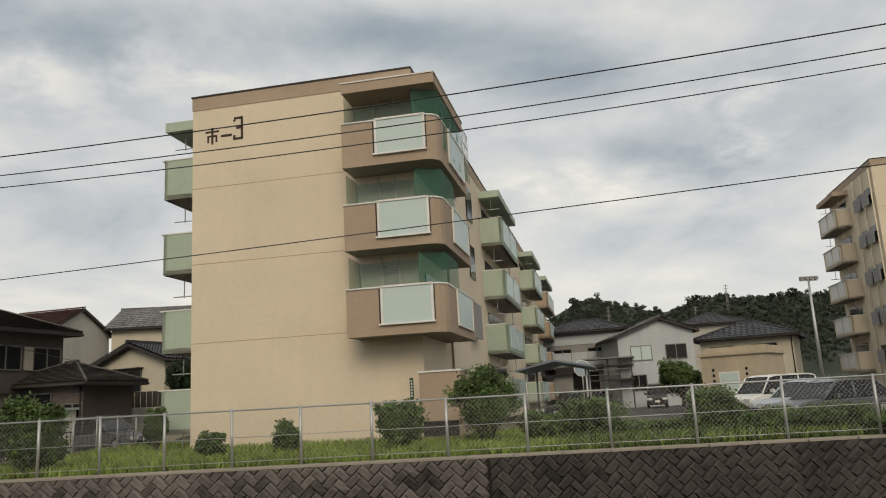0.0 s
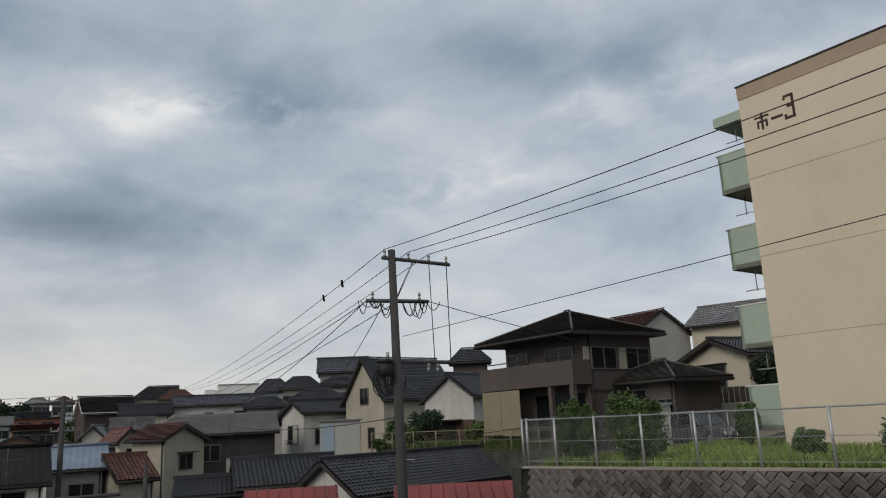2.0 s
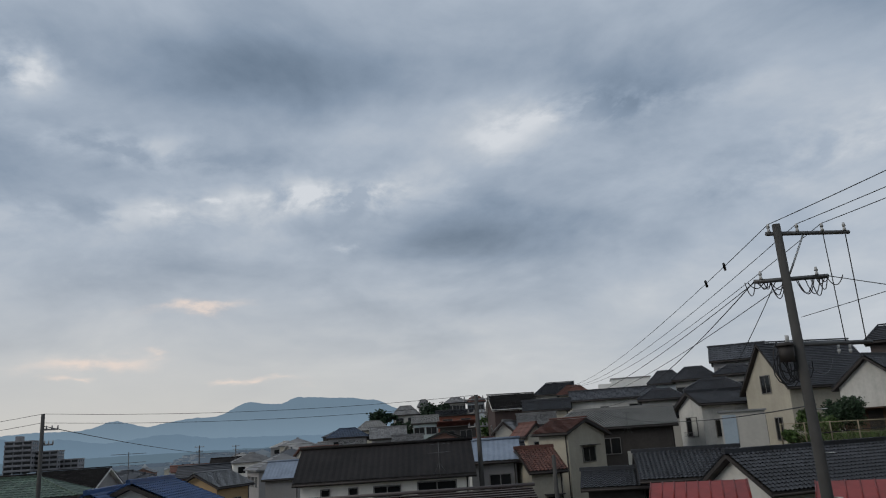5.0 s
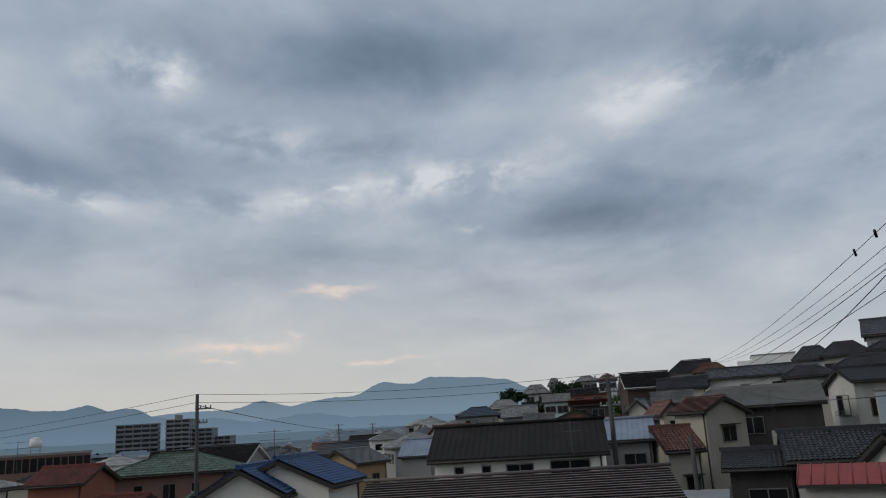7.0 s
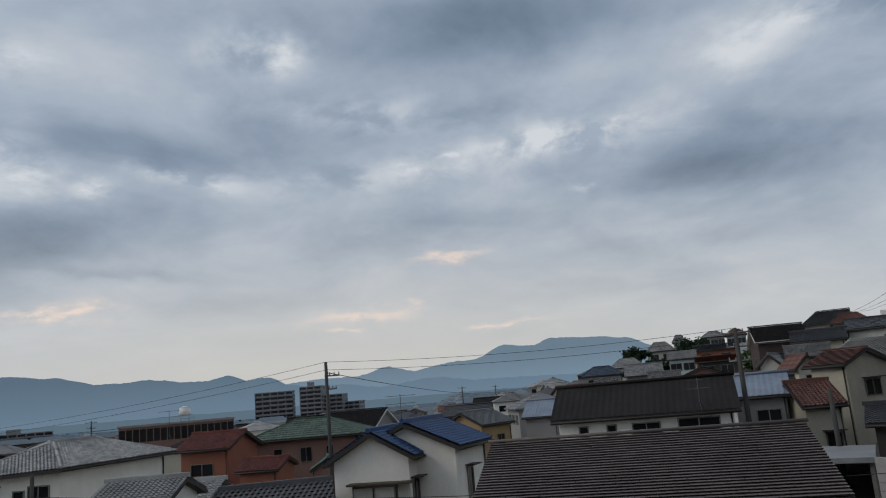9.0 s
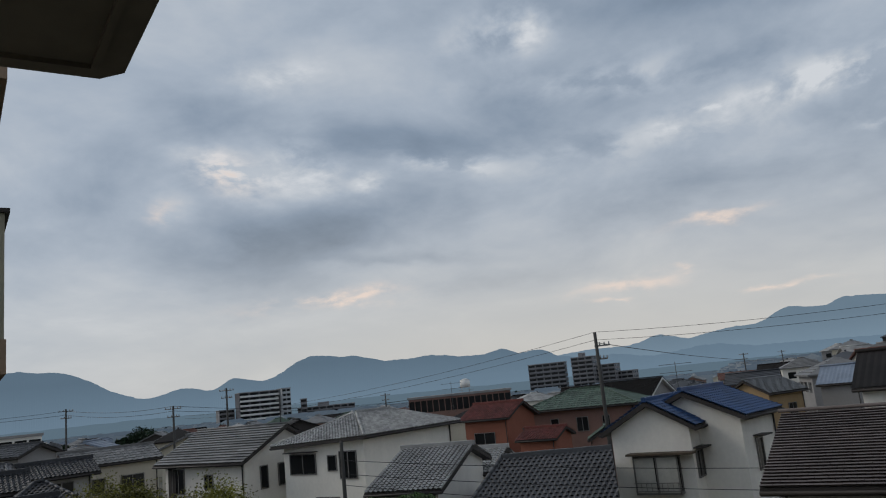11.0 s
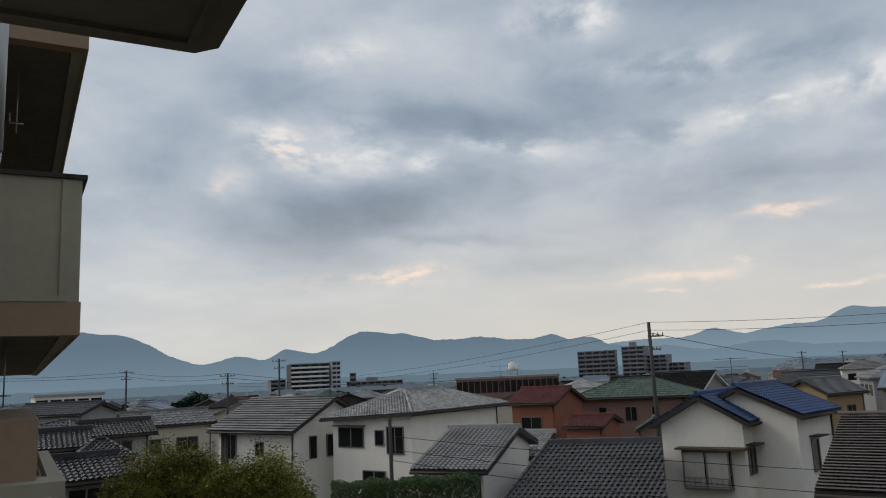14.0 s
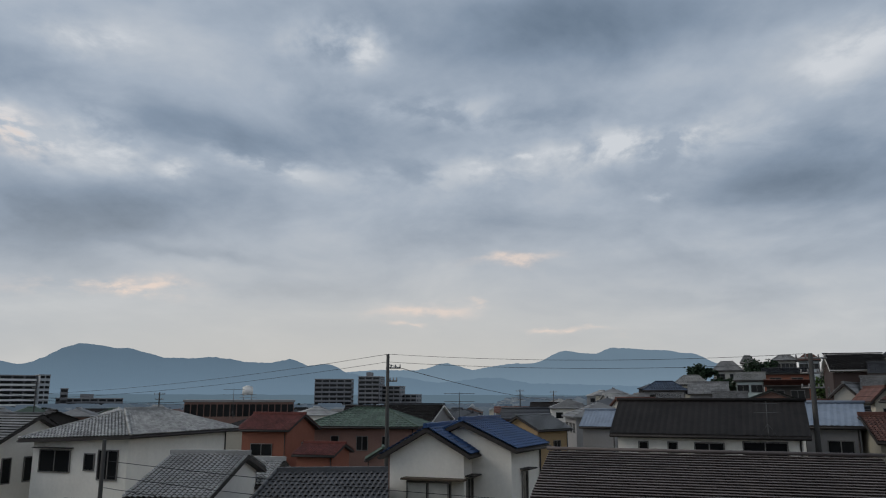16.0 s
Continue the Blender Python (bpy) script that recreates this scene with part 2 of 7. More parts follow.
def step(a, b, v):
    v = min(1, max(0, (v - a) / (b - a)))
    return v * v * (3 - 2 * v)


def ground_z(x, y):
    """The lie of the land: a flat town, a hillside rising to the north, a walled terrace."""
    r = math.hypot(x, y)
    slope = min(9.0, max(0.0, 0.18 * (y - 8))) * step(-320, -200, x)
    slope -= min(11.0, max(0.0, 0.014 * (r - 130))) * step(30, 0, y) * step(-60, -110, x)
    if y > 17.35 and x > -12.7:
        slope = 6.4 if y > 26 and x > 9.5 else 6.8
    elif y > 31.5 and x > -34:
        slope = max(slope, 6.4)
    return slope


M = {}
# ---- materials ----
M["cream"] = material("cream_render", (0.64, 0.55, 0.425), 0.85, var=0.06, scale=4, fine=60, bump=0.12, streak=0.25)
M["tan"] = material("tan_render", (0.37, 0.285, 0.215), 0.85, var=0.08, scale=5, fine=60, bump=0.12, streak=0.3)
M["mint"] = material("mint_render", (0.36, 0.43, 0.35), 0.85, var=0.08, scale=5, fine=60, bump=0.12, streak=0.3)
M["slab"] = material("slab_concrete", (0.30, 0.27, 0.23), 0.9, var=0.12, scale=5, fine=50, bump=0.15)
M["white"] = material("white_wall", (0.78, 0.745, 0.68), 0.85, var=0.08, scale=4, fine=60, bump=0.08, streak=0.35)
M["offwhite"] = material("off_white_wall", (0.40, 0.385, 0.35), 0.85, var=0.1, scale=4, fine=60, bump=0.08, streak=0.4)
M["beige"] = material("beige_wall", (0.50, 0.455, 0.365), 0.85, var=0.08, scale=4, fine=60, bump=0.08, streak=0.3)
M["brown"] = material("brown_wall", (0.097, 0.079, 0.073), 0.85, var=0.14, scale=5, fine=60, bump=0.1, streak=0.4)
M["orange"] = material("orange_wall", (0.26, 0.10, 0.065), 0.85, var=0.1, scale=5, fine=60, bump=0.1, streak=0.3)
M["pinkbrown"] = material("rose_brown_wall", (0.22, 0.13, 0.105), 0.85, var=0.1, scale=5, fine=60, bump=0.1, streak=0.3)
M["yellowwall"] = material("ochre_wall", (0.33, 0.23, 0.125), 0.85, var=0.1, scale=5, fine=60, bump=0.1, streak=0.3)
M["darkwall"] = material("dark_timber_wall", (0.045, 0.04, 0.037), 0.8, var=0.25, scale=6, fine=70, bump=0.15, streak=0.4)
M["greywall"] = material("grey_wall", (0.27, 0.26, 0.255), 0.85, var=0.1, scale=5, fine=60, bump=0.1, streak=0.3)
M["tile_grey"] = material("grey_roof_tile", (0.15, 0.148, 0.146), 0.5, var=0.28, scale=8, fine=60, bump=0.1, island=0.5, spec=0.4)
M["tile_light"] = material("light_roof_tile", (0.33, 0.325, 0.315), 0.6, var=0.25, scale=8, fine=60, bump=0.1, island=0.5)
M["tile_dark"] = material("dark_roof_tile", (0.04, 0.042, 0.048), 0.5, var=0.28, scale=8, fine=60, bump=0.1, island=0.5, spec=0.4)
M["tile_red"] = material("red_roof_tile", (0.17, 0.052, 0.042), 0.55, var=0.28, scale=8, fine=60, bump=0.1, island=0.5)
M["tile_redbrown"] = material("red_brown_roof_tile", (0.11, 0.05, 0.038), 0.6, var=0.28, scale=8, fine=60, bump=0.1, island=0.5)
M["tile_blue"] = material("glazed_blue_tile", (0.022, 0.06, 0.16), 0.35, var=0.25, scale=8, fine=60, bump=0.05, island=0.4, spec=0.6)
M["tile_green"] = material("green_roof_tile", (0.068, 0.1, 0.075), 0.55, var=0.28, scale=8, fine=60, bump=0.1, island=0.5)
M["slate_brown"] = material("brown_slate", (0.125, 0.105, 0.10), 0.6, var=0.2, scale=8, fine=60, bump=0.1, island=0.3)
M["sheet_brown"] = material("dark_brown_sheet", (0.016, 0.014, 0.0135), 0.7, spec=0.15, var=0.35, scale=6, fine=40, bump=0.05, streak=0.3)
M["sheet_red"] = material("red_painted_sheet", (0.2, 0.03, 0.025), 0.5, var=0.25, scale=8, fine=40, bump=0.05)
M["sheet_blue"] = material("grey_blue_sheet", (0.17, 0.205, 0.26), 0.5, var=0.2, scale=8, fine=40, bump=0.05)
M["sheet_grey"] = material("grey_sheet", (0.20, 0.205, 0.21), 0.5, var=0.15, scale=8, fine=40, bump=0.05)
M["trim_dark"] = material("dark_trim", (0.035, 0.03, 0.028), 0.6, var=0.2, scale=8, fine=60, bump=0.05)
M["trim_white"] = material("white_trim", (0.68, 0.67, 0.64), 0.6, var=0.08, scale=8, fine=60, bump=0.03)
M["alu"] = material("anodised_frame", (0.20, 0.19, 0.18), 0.45, 0.5, var=0.1, scale=8, fine=60, bump=0.02)
M["steel"] = material("galvanised_steel", (0.42, 0.43, 0.43), 0.45, 0.6, var=0.12, scale=20, fine=120, bump=0.02)
M["concrete"] = material("weathered_concrete", (0.15, 0.145, 0.13), 0.92, var=0.2, scale=7, fine=50, bump=0.25, streak=0.6)
M["polecon"] = material("pole_concrete", (0.06, 0.058, 0.055), 0.9, var=0.16, scale=8, fine=60, bump=0.1, streak=0.5)
M["stone"] = material("wall_stone", (0.115, 0.103, 0.098), 0.92, var=0.45, scale=5, fine=60, bump=0.8, per_object=0.5, streak=0.3)
M["stone_damp"] = material("damp_wall_stone", (0.058, 0.052, 0.049), 0.9, var=0.5, scale=5, fine=60, bump=0.8, per_object=0.5, streak=0.6)
M["mortar"] = material("stone_joint", (0.03, 0.028, 0.025), 0.95, var=0.3, scale=12, fine=60, bump=0.4)
M["asphalt"] = material("asphalt", (0.055, 0.056, 0.058), 0.9, var=0.12, scale=6, fine=120, bump=0.3)
M["earth"] = material("dry_ground", (0.11, 0.105, 0.08), 0.95, var=0.3, scale=3, fine=30, bump=0.3)
M["grass"] = material("grass_blades", (0.17, 0.235, 0.05), 0.7, var=0.35, scale=6, fine=30, bump=0, island=0.8)
M["palegrey"] = material("pale_grey_wall", (0.43, 0.46, 0.48), 0.85, var=0.1, scale=4, fine=60, bump=0.08, streak=0.4)
M["hedge"] = material("hedge_leaf", (0.045, 0.085, 0.022), 0.65, var=0.4, scale=10, fine=40, bump=0, island=0.8)
M["plaster"] = material("weathered_white_plaster", (0.47, 0.46, 0.43), 0.88, var=0.16, scale=6, fine=60, bump=0.1, streak=0.8)
M["plaster_cream"] = material("weathered_cream_plaster", (0.37, 0.34, 0.275), 0.88, var=0.12, scale=6, fine=60, bump=0.1, streak=0.6)
M["tile_charcoal"] = material("charcoal_roof_tile", (0.082, 0.083, 0.088), 0.5, var=0.2, scale=8, fine=60, bump=0.1, island=0.3, spec=0.4)
M["tile_mid"] = material("mid_grey_roof_tile", (0.2, 0.198, 0.19), 0.6, var=0.2, scale=8, fine=60, bump=0.1, island=0.3)
M["slate_grey"] = material("weathered_grey_slate", (0.105, 0.097, 0.09), 0.7, var=0.25, scale=6, fine=60, bump=0.15, island=0.4)
M["tile_navy"] = material("navy_roof_tile", (0.03, 0.045, 0.075), 0.5, var=0.25, scale=8, fine=60, bump=0.1, island=0.4, spec=0.4)
M["darkbrown"] = material("dark_brown_boards", (0.06, 0.042, 0.038), 0.85, var=0.15, scale=5, fine=60, bump=0.1, streak=0.3)
M["mintwhite"] = material("pale_mint_wall", (0.47, 0.53, 0.51), 0.85, var=0.08, scale=4, fine=60, bump=0.08, streak=0.3)
M["mossy"] = material("mossy_concrete", (0.06, 0.062, 0.05), 0.95, var=0.45, scale=7, fine=60, bump=0.4, streak=1.0)
M["rust"] = material("weathered_boards", (0.09, 0.055, 0.04), 0.9, var=0.35, scale=9, fine=60, bump=0.3, streak=0.8)
M["paleblue"] = material("pale_blue_sheet", (0.30, 0.36, 0.41), 0.6, var=0.1, scale=5, fine=60, bump=0.05)
M["wood"] = material("hill_leaf", (0.032, 0.043, 0.027), 0.8, var=0.22, scale=1, fine=10, bump=0, island=0.6)
M["leaf"] = material("shrub_leaf", (0.06, 0.1, 0.027), 0.6, var=0.4, scale=10, fine=40, bump=0, island=0.9)
M["leaf_yellow"] = material("turning_leaf", (0.2, 0.2, 0.045), 0.65, var=0.4, scale=6, fine=20, bump=0, island=1.0)
M["leaf_pine"] = material("pine_needle", (0.022, 0.042, 0.02), 0.7, var=0.35, scale=10, fine=40, bump=0, island=0.8)
M["bark"] = material("bark", (0.075, 0.058, 0.042), 0.95, var=0.3, scale=20, fine=90, bump=0.5)
M["black"] = material("black_rubber", (0.02, 0.02, 0.022), 0.6, var=0.1, scale=10, fine=60, bump=0)
M["wire"] = material("cable", (0.016, 0.016, 0.017), 0.55, var=0.1, scale=10, fine=60, bump=0)
M["porcelain"] = material("porcelain", (0.4, 0.4, 0.39), 0.25, var=0.05, scale=10, fine=60, bump=0, spec=0.5)
M["curtain"] = material("curtain", (0.42, 0.41, 0.37), 0.9, var=0.1, scale=30, fine=120, bump=0.1)
M["sudare"] = material("reed_screen", (0.25, 0.215, 0.145), 0.85, var=0.12, scale=8, fine=160, bump=0.3, streak=0.5)


def glass(name, tint, rough):
    m = bpy.data.materials.new(name)
    m.use_nodes = True
    b = m.node_tree.nodes["Principled BSDF"]
    b.inputs["Base Color"].default_value = (*tint, 1)
    b.inputs["Roughness"].default_value = rough
    b.inputs["IOR"].default_value = 1.5
    b.inputs["Specular IOR Level"].default_value = 0.25
    return m


M["glass"] = glass("window_glass", (0.012, 0.013, 0.014), 0.12)


def net_material(name, colour, share):
    """Fine netting: part cloth, part open."""
    m = bpy.data.materials.new(name)
    m.use_nodes = True
    nt = m.node_tree
    b = nt.nodes["Principled BSDF"]
    b.inputs["Base Color"].default_value = (*colour, 1)
    b.inputs["Roughness"].default_value = 0.7
    tr, mix = nt.nodes.new("ShaderNodeBsdfTransparent"), nt.nodes.new("ShaderNodeMixShader")
    mix.inputs["Fac"].default_value = share
    link(nt, tr.outputs[0], mix.inputs[1])
    link(nt, b.outputs[0], mix.inputs[2])
    link(nt, mix.outputs[0], nt.nodes["Material Output"].inputs["Surface"])
    return m


M["net"] = net_material("green_net", (0.03, 0.16, 0.11), 0.5)
M["frost"] = glass("frosted_panel", (0.48, 0.585, 0.575), 0.35)

# ---- land ----
def land():
    bm = bmesh.new()
    xs = sorted({round(v, 2) for v in [*np.arange(-140, 60.1, 2.0), -12.71, -12.69, -34.01, -33.99, *np.geomspace(62, 4600, 26), *(-np.geomspace(142, 4600, 26))]})
    ys = sorted({round(v, 2) for v in [*np.arange(-100, 110.1, 2.0), 17.34, 17.36, 31.49, 31.51, *np.geomspace(113, 4600, 24), *(-np.geomspace(103, 4600, 24))]})
    rows = [[bm.verts.new((x, y, ground_z(x, y) - 0.06)) for x in xs] for y in ys]
    for a, b in zip(rows, rows[1:]):
        for i in range(len(xs) - 1):
            bm.faces.new((a[i], a[i + 1], b[i + 1], b[i]))
    return tagged(part("ground", bm, M["earth"]), "dull brown-grey earth of the town and hillside", "ground", kind="structure")


land()


def ridge_line(name, d, base, humps, mat, label, az0=-185, az1=60, rough=0.12):
    """A far chain of hills: a sum of bell-shaped humps (bearing, height angle, width) with a rough top."""
    bm = bmesh.new()
    n = 640
    top, low = [], []
    for i in range(n + 1):
        az = az0 + (az1 - az0) * i / n
        el = base
        for (a0, h0, _), (a1, h1, _) in zip(humps, humps[1:]):
            if a0 <= az < a1:
                el = base + h0 + (h1 - h0) * step(a0, a1, az)
        el += rough * (noise.noise((az * 0.9, d, 0)) + 0.5 * noise.noise((az * 3.1, d, 5)))
        p = polar(az, max(0.05, el), d)
        top.append(bm.verts.new(p))
        q = polar(az, 0, d * 0.93)
        low.append(bm.verts.new((q.x, q.y, -5)))
    for i in range(n):
        bm.faces.new((low[i], low[i + 1], top[i + 1], top[i]))
    return tagged(part(name, bm, mat), label, "hills", kind="structure")


# distance haze is put in as emission, strongest near the ground
def haze_glow_material(name, colour, glow, scale):
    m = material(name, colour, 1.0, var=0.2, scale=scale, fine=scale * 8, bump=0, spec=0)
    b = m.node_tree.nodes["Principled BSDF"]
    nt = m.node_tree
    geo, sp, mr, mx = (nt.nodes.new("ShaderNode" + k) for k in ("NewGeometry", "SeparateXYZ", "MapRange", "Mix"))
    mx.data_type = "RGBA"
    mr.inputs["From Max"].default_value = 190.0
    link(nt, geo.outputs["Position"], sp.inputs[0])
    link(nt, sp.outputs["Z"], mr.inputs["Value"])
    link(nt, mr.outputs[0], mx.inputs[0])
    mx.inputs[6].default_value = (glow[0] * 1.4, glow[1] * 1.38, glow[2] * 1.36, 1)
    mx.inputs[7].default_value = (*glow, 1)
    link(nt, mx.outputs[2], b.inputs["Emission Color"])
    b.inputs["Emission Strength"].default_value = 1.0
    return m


# mountain and plain colours carry their haze as a blue glow
M["far"] = haze_glow_material("hazy_mountain", (0.02, 0.03, 0.035), (0.108, 0.158, 0.208), 0.02)
M["haze_band"] = haze_glow_material("hazy_plain", (0.02, 0.03, 0.035), (0.075, 0.11, 0.14), 0.02)
M["far2"] = haze_glow_material("hazier_mountain", (0.02, 0.03, 0.035), (0.148, 0.207, 0.262), 0.02)
# ---- houses ----
def slope_tiles(bm, e0, e1, r1, r0, style, mat=0, pieces=None):
    """One roof plane from the eave e0-e1 up to the ridge r0-r1, laid with rows of tiles that step over one another."""
    e0, e1, r0, r1 = Vector(e0), Vector(e1), Vector(r0), Vector(r1)
    along = (e1 - e0).normalized()
    nrm = along.cross(((r0 + r1) / 2 - (e0 + e1) / 2)).normalized()
    if nrm.z < 0:
        nrm = -nrm
    up = nrm.cross(along)
    if up.z < 0:
        up = -up
    length = (r0 - e0).dot(up)
    far = (r1 - r0).length
    row, col, lift, wave, seg = {"kawara": (0.22, 0.22, 0.034, 0.03, 4), "slate": (0.17, 0.3, 0.045, 0.0, 1), "bar": (0.30, 2.5, 0.06, 0.0, 1),
                                 "sheet": (length, 0.42, 0.0, 0.0, 1), "wavy": (length, 0.32, 0.0, 0.014, 4)}[style]
    if (e1 - e0).length > 5 and (e0.x ** 2 + e0.y ** 2) > 0 and style == "kawara" and length > 1 and FAR[0]:
        row, col = 0.45, 0.45
    rows = max(1, round(length / row))
    u0e, u0r, u1e, u1r = 0.0, (r0 - e0).dot(along), (e1 - e0).length, (r1 - e0).dot(along)
    for k in range(rows):
        a, b = k / rows, (k + 1) / rows
        lo, hi = min(u0e + (u0r - u0e) * a, u0e + (u0r - u0e) * b), max(u1e + (u1r - u1e) * a, u1e + (u1r - u1e) * b)
        lo2, hi2 = u0e + (u0r - u0e) * b, u1e + (u1r - u1e) * b
        lo1, hi1 = u0e + (u0r - u0e) * a, u1e + (u1r - u1e) * a
        count = max(1, int(math.ceil((hi - lo) / col)))
        shift = (0.5 * col if (style == "slate" and k % 2) else 0.0)
        for c in range(-1, count + 1):
            ua, ub = lo + c * col + shift, lo + (c + 1) * col + shift
            jit = random.uniform(-0.003, 0.003)
            if pieces and len(pieces[1]) < 300 and ua >= max(lo1, lo2) - 0.001 and ub <= min(hi1, hi2) + 0.001:
                # a whole tile: an object of its own on the shared mesh
                if pieces[2] is None:
                    tb = bmesh.new()
                    wdt, hgt = ub - ua - 0.008, length / rows
                    rl, rh, rb = [], [], []
                    for q in range(seg + 1):
                        hh = wave * math.cos(2 * math.pi * q / seg)
                        rl.append(tb.verts.new((wdt * q / seg, 0, lift + hh)))
                        rh.append(tb.verts.new((wdt * q / seg, hgt, hh)))
                        rb.append(tb.verts.new((wdt * q / seg, 0.06, hh - 0.03)))
                    for q in range(seg):
                        tb.faces.new((rl[q], rl[q + 1], rh[q + 1], rh[q]))
                        tb.faces.new((rb[q], rb[q + 1], rl[q + 1], rl[q]))
                    pieces[2] = mesh_of("tile", tb, pieces[3])
                t = new("tile", pieces[2])
                t.parent = pieces[0]
                o = e0 + along * ua + up * (a * length) + nrm * (0.02 + jit)
                t.matrix_local = Matrix(((along.x, up.x, nrm.x, o.x), (along.y, up.y, nrm.y, o.y), (along.z, up.z, nrm.z, o.z), (0, 0, 0, 1)))
                pieces[1].append(t)
                continue
            pts_lo, pts_hi = [], []
            for s in range(seg + 1):
                u = ua + (ub - ua) * s / seg
                h = wave * math.cos(2 * math.pi * s / seg) + jit
                ul, uh = min(max(u, lo1), hi1), min(max(u, lo2), hi2)
                pts_lo.append(e0 + along * ul + up * (a * length) + nrm * (lift + h + 0.02))
                pts_hi.append(e0 + along * uh + up * (b * length) + nrm * (h + 0.02))
            if (pts_lo[-1] - pts_lo[0]).length < 0.01 and (pts_hi[-1] - pts_hi[0]).length < 0.01:
                continue
            vl, vh = [bm.verts.new(p) for p in pts_lo], [bm.verts.new(p) for p in pts_hi]
            for s in range(seg):
                bm.faces.new((vl[s], vl[s + 1], vh[s + 1], vh[s])).material_index = mat
            if lift:
                vb = [bm.verts.new(p - nrm * (lift + 0.03) + up * 0.06) for p in pts_lo]
                for s in range(seg):
                    bm.faces.new((vb[s], vb[s + 1], vl[s + 1], vl[s])).material_index = mat
        if style == "sheet":
            for c in range(count + 1):
                u = min(max(lo + c * col, lo1), hi1)
                uh = min(max(lo + c * col, lo2), hi2)
                tube(bm, e0 + along * u + nrm * 0.04, e0 + along * uh + up * length + nrm * 0.04, 0.022, seg=4)


FAR = [False]


def roof_parts(parent, kind, L, Wf, Wb, eave, rise, roofmat, style, over, trim, wallmat, near=False):
    """Roof of a house in its own axes: ridge along x, front slope towards -y. Eave corners lie at +-L/2 and -Wf, Wb."""
    pitch = rise / Wf
    eb = eave + rise - pitch * Wb
    k = min({"h": Wf, "l": 0.54 * Wf}.get(kind, 0.0), L / 2 - 0.2)
    R0, R1 = Vector((-L / 2 + k, 0, eave + rise)), Vector((L / 2 - k * (kind == "h"), 0, eave + rise))
    A, B, C, D = Vector((-L / 2, -Wf, eave)), Vector((L / 2, -Wf, eave)), Vector((-L / 2, Wb, eb)), Vector((L / 2, Wb, eb))
    bm = bmesh.new()
    # board under the tiles
    v = [bm.verts.new(p + Vector((0, 0, dz))) for dz in (-0.02, -0.2) for p in (A, B, D, C, R0, R1)]
    for f in ((0, 1, 5, 4), (2, 3, 4, 5), (3, 0, 4), (1, 2, 5)) if kind == "h" else ((0, 1, 5, 4), (2, 3, 4, 5), (3, 0, 4)) if kind == "l" else ((0, 1, 5, 4), (2, 3, 4, 5)):
        bm.faces.new([v[i] for i in f])
        bm.faces.new([v[i + 6] for i in reversed(f)])
    for a, b in (((0, 1), (1, 2), (2, 3), (3, 0)) if kind == "h" else ((0, 1), (2, 3), (3, 0), (1, 5), (5, 2)) if kind == "l" else ((0, 1), (2, 3), (0, 4), (4, 3), (1, 5), (5, 2))):
        bm.faces.new((v[a], v[a + 6], v[b + 6], v[b]))
    roof = part("roof", bm, trim, parent)
    bm = bmesh.new()
    slope_tiles(bm, A, B, R1, R0, style, 0, [roof, [], None, roofmat] if near else None)
    slope_tiles(bm, D, C, R0, R1, style)
    if kind in "hl":
        slope_tiles(bm, C, A, R0, R0, style)
    if kind == "h":
        slope_tiles(bm, B, D, R1, R1, style)
    part("roof_covering", bm, roofmat, roof)["kind"] = "stuff"
    bm = bmesh.new()
    r = {"kawara": 0.075, "slate": 0.06, "bar": 0.06, "sheet": 0.06, "wavy": 0.1}[style]
    lines = [(R0 + Vector((-0.08 * (kind == "g"), 0, 0.06)), R1 + Vector((0.08 * (kind == "g"), 0, 0.06)))]
    if kind in "hl":
        lines += [(A, R0), (C, R0)] + ([(B, R1), (D, R1)] if kind == "h" else [])
    for a, b in lines:
        if (b - a).length < 0.15:
            continue
        if style == "kawara" and (b - a).length > 0.5:
            n = max(2, int((b - a).length / 0.35))
            for i in range(n):
                p, q = a.lerp(b, i / n), a.lerp(b, (i + 0.97) / n)
                tube(bm, p + Vector((0, 0, 0.05)), q + Vector((0, 0, 0.05)), r * random.uniform(0.9, 1.1), seg=6)
            if a is lines[0][0]:
                box(bm, a.x, -0.09, a.z - 0.08, b.x, 0.09, a.z + 0.1)
        else:
            tube(bm, a + Vector((0, 0, 0.03)), b + Vector((0, 0, 0.03)), r, seg=6)
    part("ridge_cap", bm, roofmat, roof)
    # rain gutter along the front eave
    part("gutter", tubes([(A + Vector((0, -0.05, -0.12)), B + Vector((0, -0.05, -0.12)), 0.055)], 6), M["trim_dark"], roof)
    part("gutter", tubes([(C + Vector((0, 0.05, -0.12)), D + Vector((0, 0.05, -0.12)), 0.055)], 6), M["trim_dark"], roof)
    return roof


